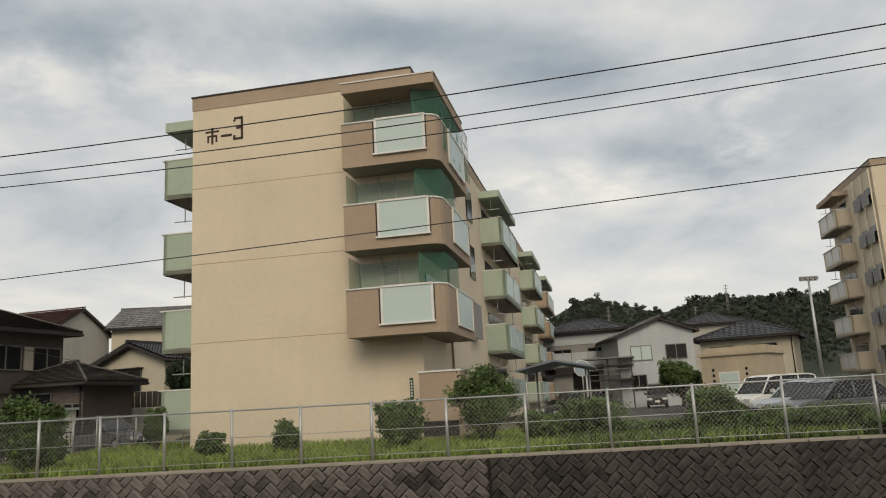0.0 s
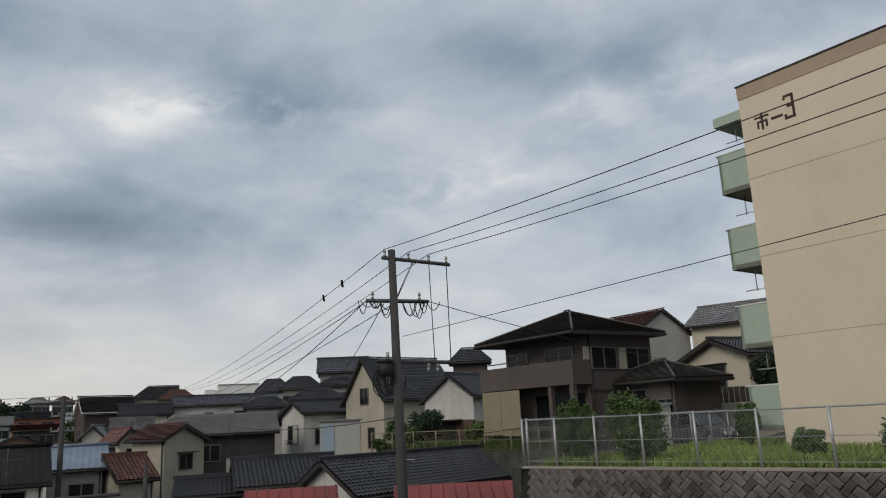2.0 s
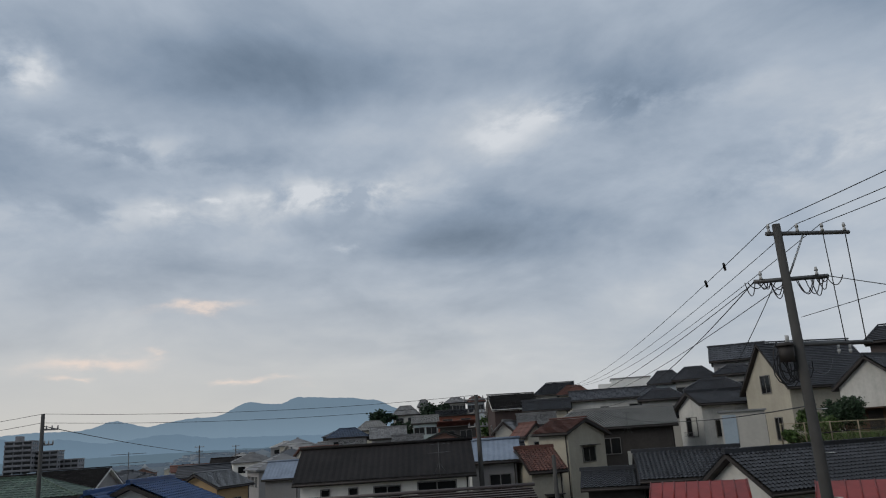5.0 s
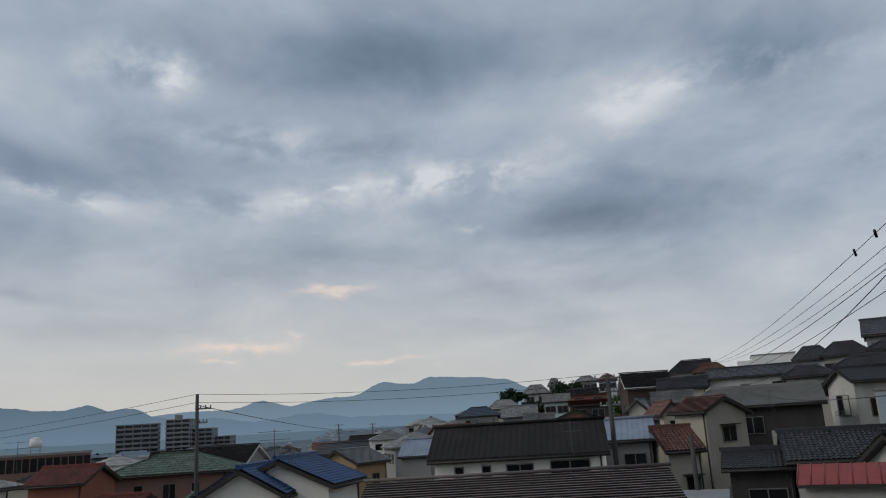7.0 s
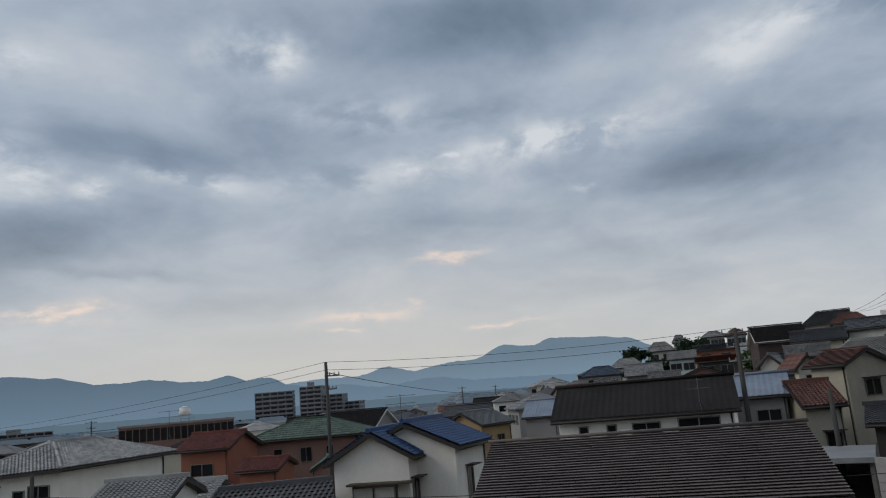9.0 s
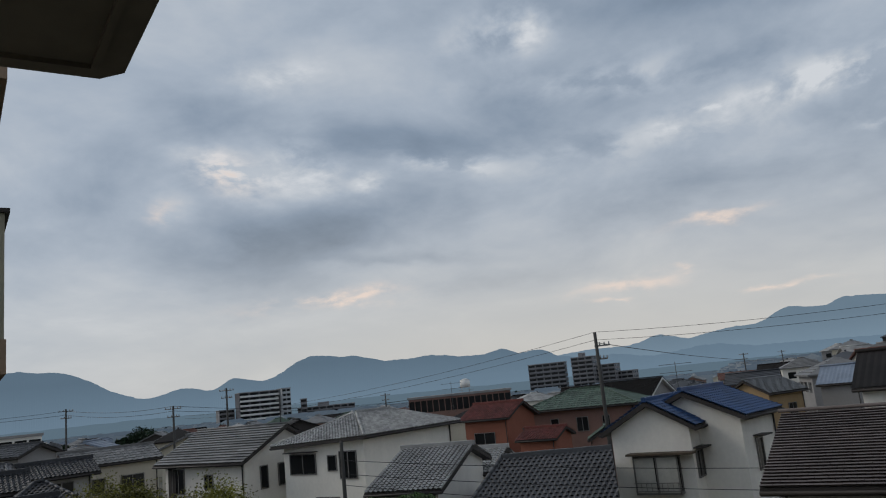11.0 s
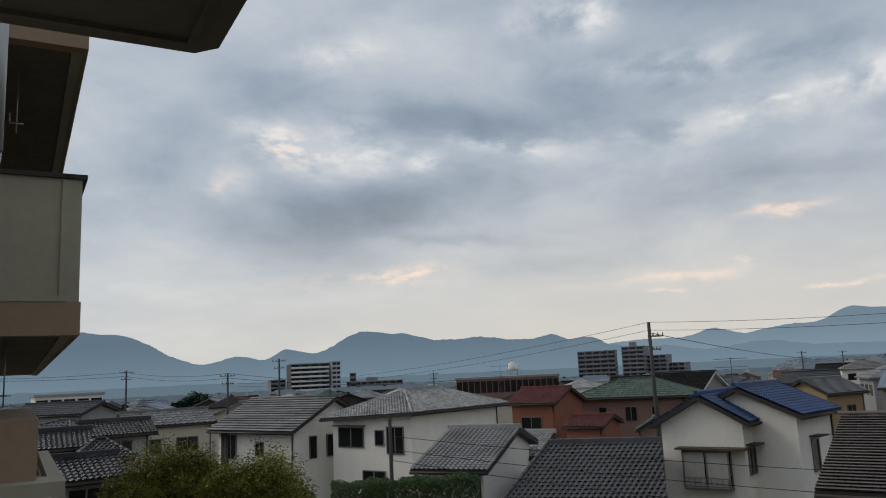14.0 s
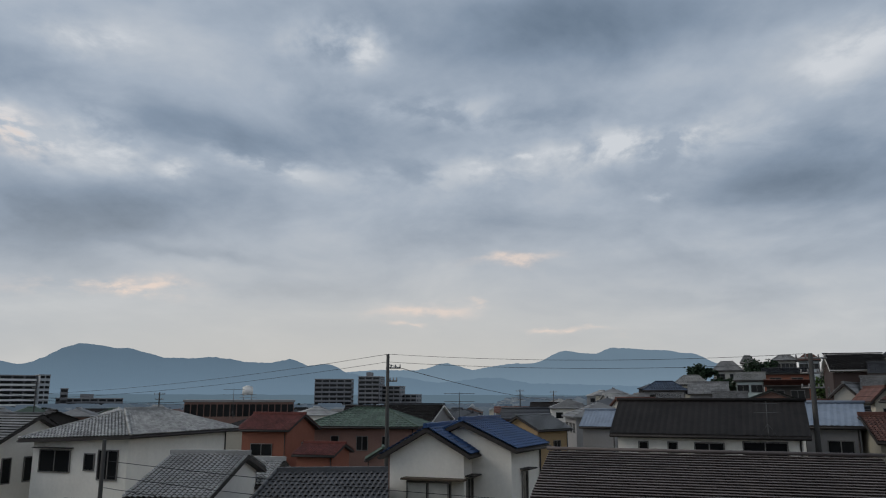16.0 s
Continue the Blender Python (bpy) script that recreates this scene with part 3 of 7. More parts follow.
def window_part(parent, face, u, z, w, h, box_of, frame_mat=None, style="slide"):
    """A sliding window on a wall face ('f' front, 'b' back, 'l', 'r'), centre u along the face, sill at z."""
    x0, x1, y0, y1 = box_of
    m = {"f": Matrix.Translation((u, y0, z)), "b": Matrix.Translation((u, y1, z)) @ Matrix.Rotation(math.pi, 4, "Z"),
         "l": Matrix.Translation((x0, u, z)) @ Matrix.Rotation(-math.pi / 2, 4, "Z"), "r": Matrix.Translation((x1, u, z)) @ Matrix.Rotation(math.pi / 2, 4, "Z")}[face]
    fm = frame_mat or M["alu"]
    t = 0.05
    bm = bmesh.new()
    for r in ((-w / 2 - t, -0.07, -t, w / 2 + t, 0.02, 0), (-w / 2 - t, -0.07, h, w / 2 + t, 0.02, h + t), (-w / 2 - t, -0.07, 0, -w / 2, 0.02, h), (w / 2, -0.07, 0, w / 2 + t, 0.02, h)):
        box(bm, *r, m=m)
    if w > 0.7:
        box(bm, -0.03, -0.06, 0, 0.03, 0.02, h, m=m)
    win = part("window", bm, fm, parent)
    n = 2 if w > 0.7 else 1
    for i in range(n):
        bm = bmesh.new()
        a, b = -w / 2 + i * w / n, -w / 2 + (i + 1) * w / n
        box(bm, a + 0.01, -0.025 - 0.015 * i, 0.01, b - 0.01, -0.012 - 0.015 * i, h - 0.01, m=m)
        part("pane", bm, M["frost"] if style == "frost" else M["curtain"] if style == "rail" and i else M["glass"], win)
    if style == "hood":
        bm = bmesh.new()
        box(bm, -w / 2 - 0.2, -0.45, h + 0.12, w / 2 + 0.2, 0, h + 0.17, m=m @ Matrix.Rotation(0.0, 4, "X"))
        part("hood", bm, M["trim_dark"], win)
    if style == "bay":
        # a shallow bay: side cheeks, curtained front panes, a long brown hood and a low rail
        bm = bmesh.new()
        box(bm, -w / 2 - 0.06, -0.4, -0.12, w / 2 + 0.06, 0, -0.04, m=m)
        box(bm, -w / 2 - 0.06, -0.4, h + 0.03, w / 2 + 0.06, 0, h + 0.1, m=m)
        for xx in (-w / 2 - 0.06, 0, w / 2):
            box(bm, xx, -0.4, -0.04, xx + 0.06, -0.34, h + 0.03, m=m)
        part("bay_frame", bm, M["alu"], win)
        for xx in (-w / 2, 0.06):
            bm = bmesh.new()
            box(bm, xx, -0.375, -0.04, xx + w / 2 - 0.06, -0.36, h + 0.03, m=m)
            part("pane", bm, M["curtain"], win)
        bm = bmesh.new()
        box(bm, -w / 2 - 0.25, -0.62, h + 0.14, w / 2 + 0.75, 0.0, h + 0.22, m=m)
        part("hood", bm, M["bark"], win)
        bm = bmesh.new()
        for zz in (0.02, 0.34):
            box(bm, -w / 2 - 0.05, -0.52, zz, w / 2 + 0.05, -0.49, zz + 0.03, m=m)
        for i in range(9):
            xx = -w / 2 + w * i / 8
            box(bm, xx - 0.01, -0.51, 0.02, xx + 0.01, -0.49, 0.34, m=m)
        part("window_rail", bm, M["alu"], win)
    if style == "rail":
        bm = bmesh.new()
        for zz in (0.02, 0.3):
            box(bm, -w / 2 - 0.05, -0.35, zz, w / 2 + 0.05, -0.32, zz + 0.03, m=m)
        for i in range(9):
            xx = -w / 2 + w * i / 8
            box(bm, xx - 0.01, -0.345, 0.02, xx + 0.01, -0.325, 0.3, m=m)
        part("window_rail", bm, M["alu"], win)
    return win


def house(x, y, yaw, kind, L, Wf, Wb, eave, rise, base, roof, style, wall, label, wins=(), over=0.55, far=False, trim="trim_dark", gable_wall=None):
    """A detached house: foundations, walls with gables, a tiled roof, windows. Heights are of the world; the front slope faces local -y."""
    FAR[0] = far
    ob = thing("house", pose(x, y, base, 0, 0, yaw), label, "house", "houses of the town")
    ev, rs = eave - base, rise
    og = min(over, L * 0.1)
    x0, x1, y0, y1 = -L / 2 + og, L / 2 - og, -Wf + over, Wb - over
    pitch = rise / Wf
    lowf = ev + pitch * over - 0.12
    lowb = ev + rise - pitch * (Wb - over) - 0.12
    bm = bmesh.new()
    bot = -1.6
    v = [bm.verts.new(p) for p in ((x0, y0, bot), (x1, y0, bot), (x1, y1, bot), (x0, y1, bot), (x0, y0, lowf), (x1, y0, lowf), (x1, y1, lowb), (x0, y1, lowb))]
    if kind == "g":
        a, b = bm.verts.new((x0, 0, ev + rs - 0.12)), bm.verts.new((x1, 0, ev + rs - 0.12))
        faces = ((v[0], v[1], v[5], v[4]), (v[2], v[3], v[7], v[6]), (v[1], v[2], v[6], b, v[5]), (v[3], v[0], v[4], a, v[7]))
    else:
        faces = ((v[0], v[1], v[5], v[4]), (v[2], v[3], v[7], v[6]), (v[1], v[2], v[6], v[5]), (v[3], v[0], v[4], v[7]))
    for f in faces:
        bm.faces.new(f)
    part("wall", bm, M[wall], ob)
    roof_parts(ob, kind, L, Wf, Wb, ev, rs, M[roof], style, over, M[trim], M[wall], not far and math.hypot(x, y) < 38 and L > 3)
    for w in wins:
        window_part(ob, *w[:5], (x0, x1, y0, y1), style=w[5] if len(w) > 5 else "slide")
    # a downpipe at a front corner
    part("downpipe", tubes([((x1 - 0.12, y0 - 0.06, -0.5), (x1 - 0.12, y0 - 0.06, lowf), 0.04)], 6), M["trim_dark"], ob)
    return ob


# near, on the flat
modern = house(-44.43, -30.25, 72.0, "g", 9.3, 3.6, 1.6, 5.05, 1.9, 0.0, "tile_grey", "bar", "white", "modern white house with a dark ribbed roof", (("f", -2.6, 3.2, 1.2, 1.5), ("f", 0.6, 3.5, 0.8, 0.8), ("r", -1.6, 3.3, 0.5, 1.3), ("r", -0.2, 3.3, 0.5, 1.3), ("f", 2.6, 0.8, 1.6, 1.8)))
part("dark_panel", boxes((3.7, -0.1, 0.2, 3.76, 1.02, 5.9)), M["darkwall"], modern, "dark timber wall panel")
part("dark_panel", boxes((-3.72, -3.1, 0.2, -2.9, -3.04, 5.0)), M["darkwall"], modern, "dark timber wall panel")
house(-44.34, -20.46, 165.3, "h", 9.79, 3.24, 4.10, 6.04, 1.17, 0.3, "tile_light", "kawara", "white", "white two-storey house with a pale hipped tile roof", (("l", 2.0, 3.75, 2.0, 1.1, "hood"), ("l", -1.5, 3.45, 1.2, 1.45), ("l", -0.3, 3.9, 0.6, 0.8), ("l", 0.2, 0.6, 1.7, 1.8)))
house(-33.07, -12.23, 88.0, "g", 3.4, 4.1, 2.4, 4.26, 1.31, 0.6, "tile_light", "kawara", "white", "low white annex with a pale tiled roof", (), 0.4)
house(-37.2, -11.4, 88.0, "g", 2.6, 2.2, 1.4, 4.1, 0.9, 0.6, "tile_light", "kawara", "white", "small tiled lean-to beside the annex", (), 0.3)
house(-66.50, -18.57, 78.0, "g", 4.9, 3.04, 3.15, 5.29, 1.21, 0.0, "tile_red", "kawara", "orange", "orange house with a red tiled roof", (("f", -0.2, 3.2, 1.9, 0.9), ("r", 0.6, 3.2, 0.8, 0.9)), 0.4, True)
house(-62.2, -13.6, 78.0, "g", 3.6, 2.2, 1.8, 3.55, 0.75, 0.0, "tile_red", "kawara", "orange", "low orange annex with a red tiled roof", (), 0.3, True)
house(-74.3, -11.9, 84.0, "h", 11.0, 3.9, 3.9, 5.3, 1.55, 0.0, "tile_green", "kawara", "pinkbrown", "long rose-brown house with a green tiled roof", (("f", -2.4, 3.2, 0.7, 1.2), ("f", 0.2, 3.2, 1.0, 1.2), ("f", 2.4, 3.2, 0.6, 1.2)), 0.5, True)
house(-58.8, -8.4, 10.0, "g", 2.2, 1.3, 1.3, 3.4, 0.8, 0.0, "tile_green", "kawara", "pinkbrown", "small porch with a dark green gabled roof", (), 0.25, True)
house(-84.59, -8.72, 71.9, "g", 7.16, 3.82, 3.89, 5.25, 1.89, 0.0, "sheet_brown", "slate", "greywall", "grey house with a dark slate gabled roof", (("f", 0.0, 3.3, 1.4, 1.0),), 0.4, True, "trim_white")
house(-31.86, -7.49, 99.15, "l", 6.2, 3.1, 3.1, 3.0, 2.0, 0.2, "tile_charcoal", "kawara", "offwhite", "low house with a dark grey tiled roof", (), 0.4)
house(-35.03, -2.32, 164.8, "g", 4.6, 1.92, 2.11, 5.66, 1.07, 0.2, "tile_blue", "kawara", "white", "white house with a glazed blue tiled roof", (("l", -0.1, 2.95, 1.75, 1.3, "bay"), ("f", -1.2, 3.4, 0.8, 1.0, "hood")), 0.35)
house(-35.69, -0.66, 157.3, "g", 4.3, 2.54, 2.54, 5.87, 1.10, 0.2, "tile_blue", "kawara", "white", "white wing with a glazed blue tiled roof", (("f", -0.3, 3.4, 0.6, 1.2, "hood"), ("f", 1.0, 0.9, 1.2, 1.1)), 0.35)
house(-23.21, 6.05, 75.5, "g", 9.1, 4.15, 4.15, 4.95, 1.41, 0.0, "slate_brown", "slate", "offwhite", "house with a broad brown slate roof", (), 0.5)
house(-41.39, 11.13, 71.8, "g", 9.2, 3.23, 3.23, 6.22, 1.55, 0.3, "sheet_brown", "wavy", "white", "white house with a long dark brown sheet roof", (("f", -3.0, 5.05, 0.4, 0.45), ("f", -1.6, 5.05, 0.4, 0.45), ("f", 0.1, 5.0, 1.3, 0.5), ("f", 2.6, 4.8, 1.9, 0.78), ("f", 2.6, 0.8, 1.8, 1.8)), 0.35)
house(-76.05, 10.61, 71.1, "g", 3.6, 3.12, 3.12, 5.27, 1.43, 0.0, "sheet_blue", "wavy", "greywall", "grey house with a blue sheet roof", (), 0.3, True)
house(-69.95, 3.55, 142.7, "g", 5.4, 2.29, 2.29, 5.22, 1.13, 0.0, "sheet_grey", "slate", "yellowwall", "ochre house with a grey slate roof", (("f", 0.6, 3.3, 1.0, 0.9), ("l", 0, 3.3, 1.0, 0.9)), 0.35, True)
house(-47.86, -44.60, 148.5, "g", 6.9, 2.42, 2.42, 5.25, 0.98, 0.0, "tile_grey", "kawara", "beige", "beige house with a long grey tiled roof", (("f", -1.6, 3.2, 1.6, 1.0), ("f", 1.2, 3.2, 1.6, 1.0)), 0.35, True)
house(-30.21, -37.51, 268.4, "h", 6.98, 2.94, 2.14, 4.79, 0.80, 0.0, "tile_dark", "kawara", "greywall", "old grey house with a dark gabled tile roof", (("l", 0.0, 3.0, 1.6, 0.9),), 0.4)
house(-37.2, -43.0, 268.4, "h", 7.5, 3.3, 2.6, 5.2, 1.0, 0.0, "tile_dark", "kawara", "greywall", "old grey house with dark tiled roofs", (("l", 0.3, 3.0, 1.6, 0.9),), 0.4, True)
house(-46.87, -54.32, 275.8, "g", 7.88, 2.59, 2.41, 6.26, 0.89, 0.0, "tile_dark", "kawara", "greywall", "grey house with a dark gabled tile roof", (), 0.4, True)
house(-21.94, -24.65, 154, "g", 2.9, 1.6, 1.6, 4.85, 0.75, 0.0, "tile_dark", "kawara", "offwhite", "small old house with a dark tiled roof", (("f", 0.0, 3.6, 1.2, 0.9),), 0.4)
house(-34.67, -36.03, 152, "g", 4.0, 1.6, 1.6, 5.51, 0.75, 0.0, "tile_dark", "kawara", "offwhite", "old house with dark layered tile roofs", (("f", 0.0, 4.2, 1.2, 0.9),), 0.4)
house(-26.98, -32.19, 144, "g", 3.6, 1.6, 1.6, 5.48, 0.75, 0.0, "tile_dark", "kawara", "offwhite", "old house with a dark tiled roof beside others", (("f", 0.0, 4.2, 1.2, 0.9),), 0.4)
house(-27.30, -29.24, 141, "h", 2.7, 1.6, 1.6, 5.01, 0.75, 0.0, "tile_dark", "kawara", "offwhite", "low grey house with a dark tiled roof", (("f", 0.0, 3.7, 1.2, 0.9),), 0.4)
# hillside
house(-47.3, 25.5, 17.0, "g", 3.4, 1.9, 2.3, 7.84, 0.85, 1.5, "tile_redbrown", "slate", "plaster_cream", "tall beige house with a brown gabled roof", (("r", 0.3, 4.4, 1.1, 0.9, "hood"), ("r", 1.4, 1.4, 0.9, 0.9)), 0.35)
house(-42.33, 20.37, 82.9, "g", 2.3, 2.28, 2.49, 5.86, 1.21, 1.0, "tile_redbrown", "kawara", "plaster_cream", "beige wing with a red-brown tiled roof", (("f", 0.3, 2.6, 0.7, 0.8, "hood"), ("l", 0.4, 2.0, 0.6, 0.7)), 0.3)
house(-75.20, 34.02, 76.0, "g", 5.0, 2.70, 3.02, 10.45, 1.55, 4.8, "sheet_brown", "slate", "darkbrown", "dark brown house with a white-edged gabled roof", (("f", 0.6, 3.2, 1.2, 0.9), ("l", 0.2, 3.2, 0.8, 0.9)), 0.3, True, "trim_white")
house(-50.4, 40.3, 82.0, "g", 5.0, 1.9, 2.5, 9.3, 0.95, 5.6, "tile_dark", "kawara", "plaster", "small white house with a dark tiled roof", (("l", 0.2, 1.3, 1.5, 1.4, "rail"), ("f", -0.6, 1.2, 1.0, 1.2)), 0.4)
house(-33.6, 24.6, 62.0, "g", 5.2, 2.3, 2.3, 5.45, 1.2, 2.2, "tile_dark", "kawara", "plaster", "white-gabled low house with a dark tiled roof", (), 0.4)
house(-26.07, 26.57, 91.0, "g", 11.4, 2.2, 1.9, 5.3, 1.4, 2.4, "tile_dark", "kawara", "plaster", "long low house with a dark tiled roof and white gable", (), 0.4)
house(-35.3, 21.45, 58.0, "g", 3.4, 2.2, 2.0, 5.2, 0.7, 1.6, "tile_dark", "kawara", "darkwall", "low dark house with a tiled roof", (("f", 0.2, 1.6, 1.6, 1.0),), 0.4)
house(-44.45, 44.07, 80.3, "g", 7.6, 3.01, 3.15, 9.94, 3.33, 6.0, "tile_dark", "slate", "plaster_cream", "beige steep-roofed house with a dark slate roof", (("l", 0.0, 3.7, 1.1, 1.2), ("l", 1.1, 0.2, 0.8, 1.9), ("l", -0.9, 0.4, 0.8, 1.5)), 0.35)
barn = house(-34.98, 41.13, 99.5, "g", 5.0, 2.09, 2.37, 9.66, 1.54, 6.4, "tile_dark", "kawara", "plaster", "small white barn with a dark tiled roof", (), 0.3)
part("board_wall", boxes((-2.24, -1.85, -0.3, -2.2, 2.05, 1.75)), M["rust"], barn, "rusty brown weathered boards")
part("door", boxes((-2.27, -0.4, 0.0, -2.24, 0.5, 1.6)), M["darkwall"], barn)
part("porch_roof", boxes((-2.9, -0.9, 1.72, -2.2, 1.2, 1.8)), M["rust"], barn)
house(-31.49, 60.31, -15.0, "g", 6.2, 2.6, 3.57, 15.05, 1.41, 8.5, "tile_redbrown", "slate", "offwhite", "off-white house with a red gabled roof", (("r", -0.4, 2.9, 0.6, 1.0), ("r", 0.5, 2.5, 0.6, 1.0)), 0.3, True)
house(-24.6, 66.2, 4.0, "g", 7.4, 4.2, 4.2, 15.0, 2.0, 9.0, "tile_grey", "kawara", "beige", "beige house with a grey tiled roof", (("f", -0.8, 3.6, 1.4, 1.0),), 0.5, True)
house(-17.15, 47.31, 65.8, "g", 6.96, 2.89, 3.04, 11.05, 1.07, 7.0, "tile_dark", "kawara", "beige", "low cream house with a dark gabled roof", (("l", 0.5, 2.3, 2.2, 1.2, "hood"),), 0.5)
# behind the car park
house(17.08, 65.28, 89.5, "g", 7.84, 3.07, 3.81, 12.29, 1.16, 6.8, "tile_grey", "kawara", "palegrey", "pale two-storey house with a gabled tile roof", (("l", -1.2, 3.3, 1.6, 1.1), ("l", 1.6, 3.3, 1.6, 1.1, "frost"), ("l", -0.6, 0.6, 1.8, 1.8), ("l", 2.0, 0.9, 1.2, 1.2)), 0.4)
boarded = house(13.2, 73.05, -23.5, "h", 9.4, 3.61, 3.61, 13.3, 1.2, 7.2, "tile_dark", "kawara", "greywall", "grey house with a dark hipped roof and balcony", (("f", -1.6, 3.4, 1.6, 1.1), ("f", 1.6, 3.4, 1.6, 1.1), ("f", 0.4, 0.8, 2.4, 1.8)), 0.5, True)
for za, zb in ((3.0, 4.2), (4.9, 5.7)):
    part("wall_board", boxes((-3.9, -3.17, za, 4.1, -3.12, zb)), M["palegrey"], boarded, "white boarding above dark balconies")
for k in range(2):
    part("balcony_front", boxes((-4.0, -3.7, 2.3 - 2.3 * k, 4.2, -3.62, 2.9 - 2.3 * k)), M["trim_dark"], boarded, "dark slatted balcony front")
house(30.42, 88.76, -14.4, "h", 7.2, 3.14, 3.14, 14.60, 1.29, 8.5, "tile_dark", "kawara", "offwhite", "house with a dark hipped roof behind the car park", (("f", 0, 3.3, 1.6, 1.0),), 0.5, True)
house(25.15, 64.00, -28.5, "h", 8.2, 3.67, 3.68, 11.46, 1.40, 6.8, "tile_dark", "kawara", "beige", "cream house with a black hipped roof", (("f", -1.8, 2.9, 1.8, 1.1), ("f", 1.4, 2.9, 1.8, 1.1)), 0.6, True)


def hill_house(a0, a1, el_eave, el_ridge, d, wf, kind, roof, style, wall, label, wins=(), wb=None, turn=0.0, trim="trim_dark", far=True):
    """A house up the slope, its front eave between two bearings at a distance, its long side towards the valley."""
    mid = (a0 + a1) / 2
    L = 2 * d * math.tan(radians(a1 - a0) / 2)
    wf = min(wf, 0.3 * L) if kind == "h" else wf
    eave, ridge = 8 + d * math.tan(radians(el_eave)), 8 + (d + wf) * math.tan(radians(el_ridge))
    p = polar(mid, 0, d + wf)
    base = min(eave - 2.7, max(ground_z(p.x, p.y), eave - 5.6))
    ev = eave - base
    rows = [("f", L * u, max(0.4, ev - 1.75 - k), w, 1.05) for u, w, k in wins]
    return house(p.x, p.y, -mid + turn, kind, L, wf, wb or wf, eave, max(0.35, ridge - eave), base, roof, style, wall, label, rows, 0.35, far, trim)


def gable_house(a0, a1, el_eave, el_apex, d, depth, roof, style, wall, label, wins=(), turn=0.0, trim="trim_dark"):
    """A house up the slope with its gable end towards the valley."""
    mid = (a0 + a1) / 2
    w = d * math.tan(radians(a1 - a0) / 2)
    eave, apex = 8 + d * math.tan(radians(el_eave)), 8 + d * math.tan(radians(el_apex))
    p = polar(mid, 0, d + depth / 2)
    base = min(eave - 2.6, max(ground_z(p.x, p.y), eave - 5.4))
    rows = [("l", w * u, max(0.4, eave - base - 1.5 - k), ww, 1.0) for u, ww, k in wins]
    return house(p.x, p.y, -mid + 90 + turn, "g", depth, w, w, eave, apex - eave, base, roof, style, wall, label, rows, 0.3, True, trim)


TWO, THREE = ((-0.22, 1.6, 0.0), (0.2, 1.6, 0.0)), ((-0.3, 1.4, 0.0), (0.02, 1.4, 0.0), (0.3, 1.2, 0.0))
timber = hill_house(-63.2, -54.0, 0.0, 1.22, 57, 3.3, "l", "tile_mid", "kawara", "darkwall", "dark timber house with a long pale grey tiled roof", ((-0.02, 1.3, 0.1),), 3.0, far=False)
for u in (0.9, 2.0, 3.1):
    part("screen_door", boxes((u, -2.99, 0.2, u + 0.98, -2.955, 2.05)), M["curtain"], timber, "pale paper sliding door")
part("side_roof", boxes((-4.4, -4.4, -0.35, 0.6, -2.96, -0.25)), M["tile_redbrown"], timber, "red-brown lean-to roof")
hill_house(-79.3, -76.2, 0.45, 1.05, 135, 3.4, "h", "tile_navy", "kawara", "greywall", "hillside house with a dark navy hipped roof", TWO)
hill_house(-77.2, -74.6, 0.85, 1.46, 150, 3.4, "h", "tile_mid", "kawara", "beige", "cream hillside house with a pale hipped roof", TWO)
hill_house(-76.2, -73.4, 0.2, 0.98, 118, 3.0, "g", "tile_grey", "kawara", "greywall", "grey hillside house with a long tiled roof", TWO)
hill_house(-78.4, -76.6, -0.25, 0.2, 112, 3.0, "g", "tile_grey", "kawara", "offwhite", "small house with a grey roof low on the slope", TWO)
hill_house(-74.5, -72.4, 1.8, 2.4, 168, 3.2, "h", "tile_grey", "kawara", "offwhite", "hillside house with a grey hipped roof by dark trees", TWO)
hill_house(-73.1, -71.0, 1.12, 1.62, 125, 2.6, "g", "tile_mid", "kawara", "mintwhite", "pale mint house with a light gabled roof", TWO)
hill_house(-71.3, -68.1, 1.57, 1.9, 132, 2.2, "g", "tile_dark", "slate", "orange", "red-brown boarded house with a flat dark roof", TWO)
hill_house(-71.2, -68.2, 0.78, 1.1, 112, 2.4, "g", "tile_redbrown", "slate", "darkwall", "low dark house under the red-brown one", TWO)
hill_house(-70.6, -68.9, 2.45, 2.78, 170, 3.0, "h", "tile_grey", "kawara", "offwhite", "hilltop house with a low grey hipped roof", THREE)
hill_house(-69.0, -67.5, 2.42, 2.78, 176, 3.0, "h", "tile_redbrown", "kawara", "palegrey", "hilltop house with a rosy hipped roof", TWO)
hill_house(-72.6, -71.6, 2.3, 2.78, 178, 2.6, "h", "tile_grey", "kawara", "offwhite", "small hilltop house beside a dark tree", ((0.0, 1.4, 0.0),))
hill_house(-74.6, -72.2, -0.3, 0.3, 92, 2.8, "g", "tile_grey", "kawara", "offwhite", "grey tiled house low on the slope", TWO)
gable_house(-72.2, -69.3, -0.1, 0.45, 88, 8.0, "tile_green", "kawara", "pinkbrown", "low house with a mossy green gabled roof", ((0.0, 1.2, 0.0),))
gable_house(-66.8, -65.0, 0.05, 0.88, 72, 6.0, "tile_grey", "kawara", "offwhite", "small pale gabled house in a crowd of roofs", ((0.1, 0.9, 0.0),), -12)
gable_house(-65.5, -63.7, -0.3, 0.62, 66, 6.0, "tile_redbrown", "kawara", "beige", "small tan gabled house in a crowd of roofs", ((-0.2, 0.8, 0.0),), 14)
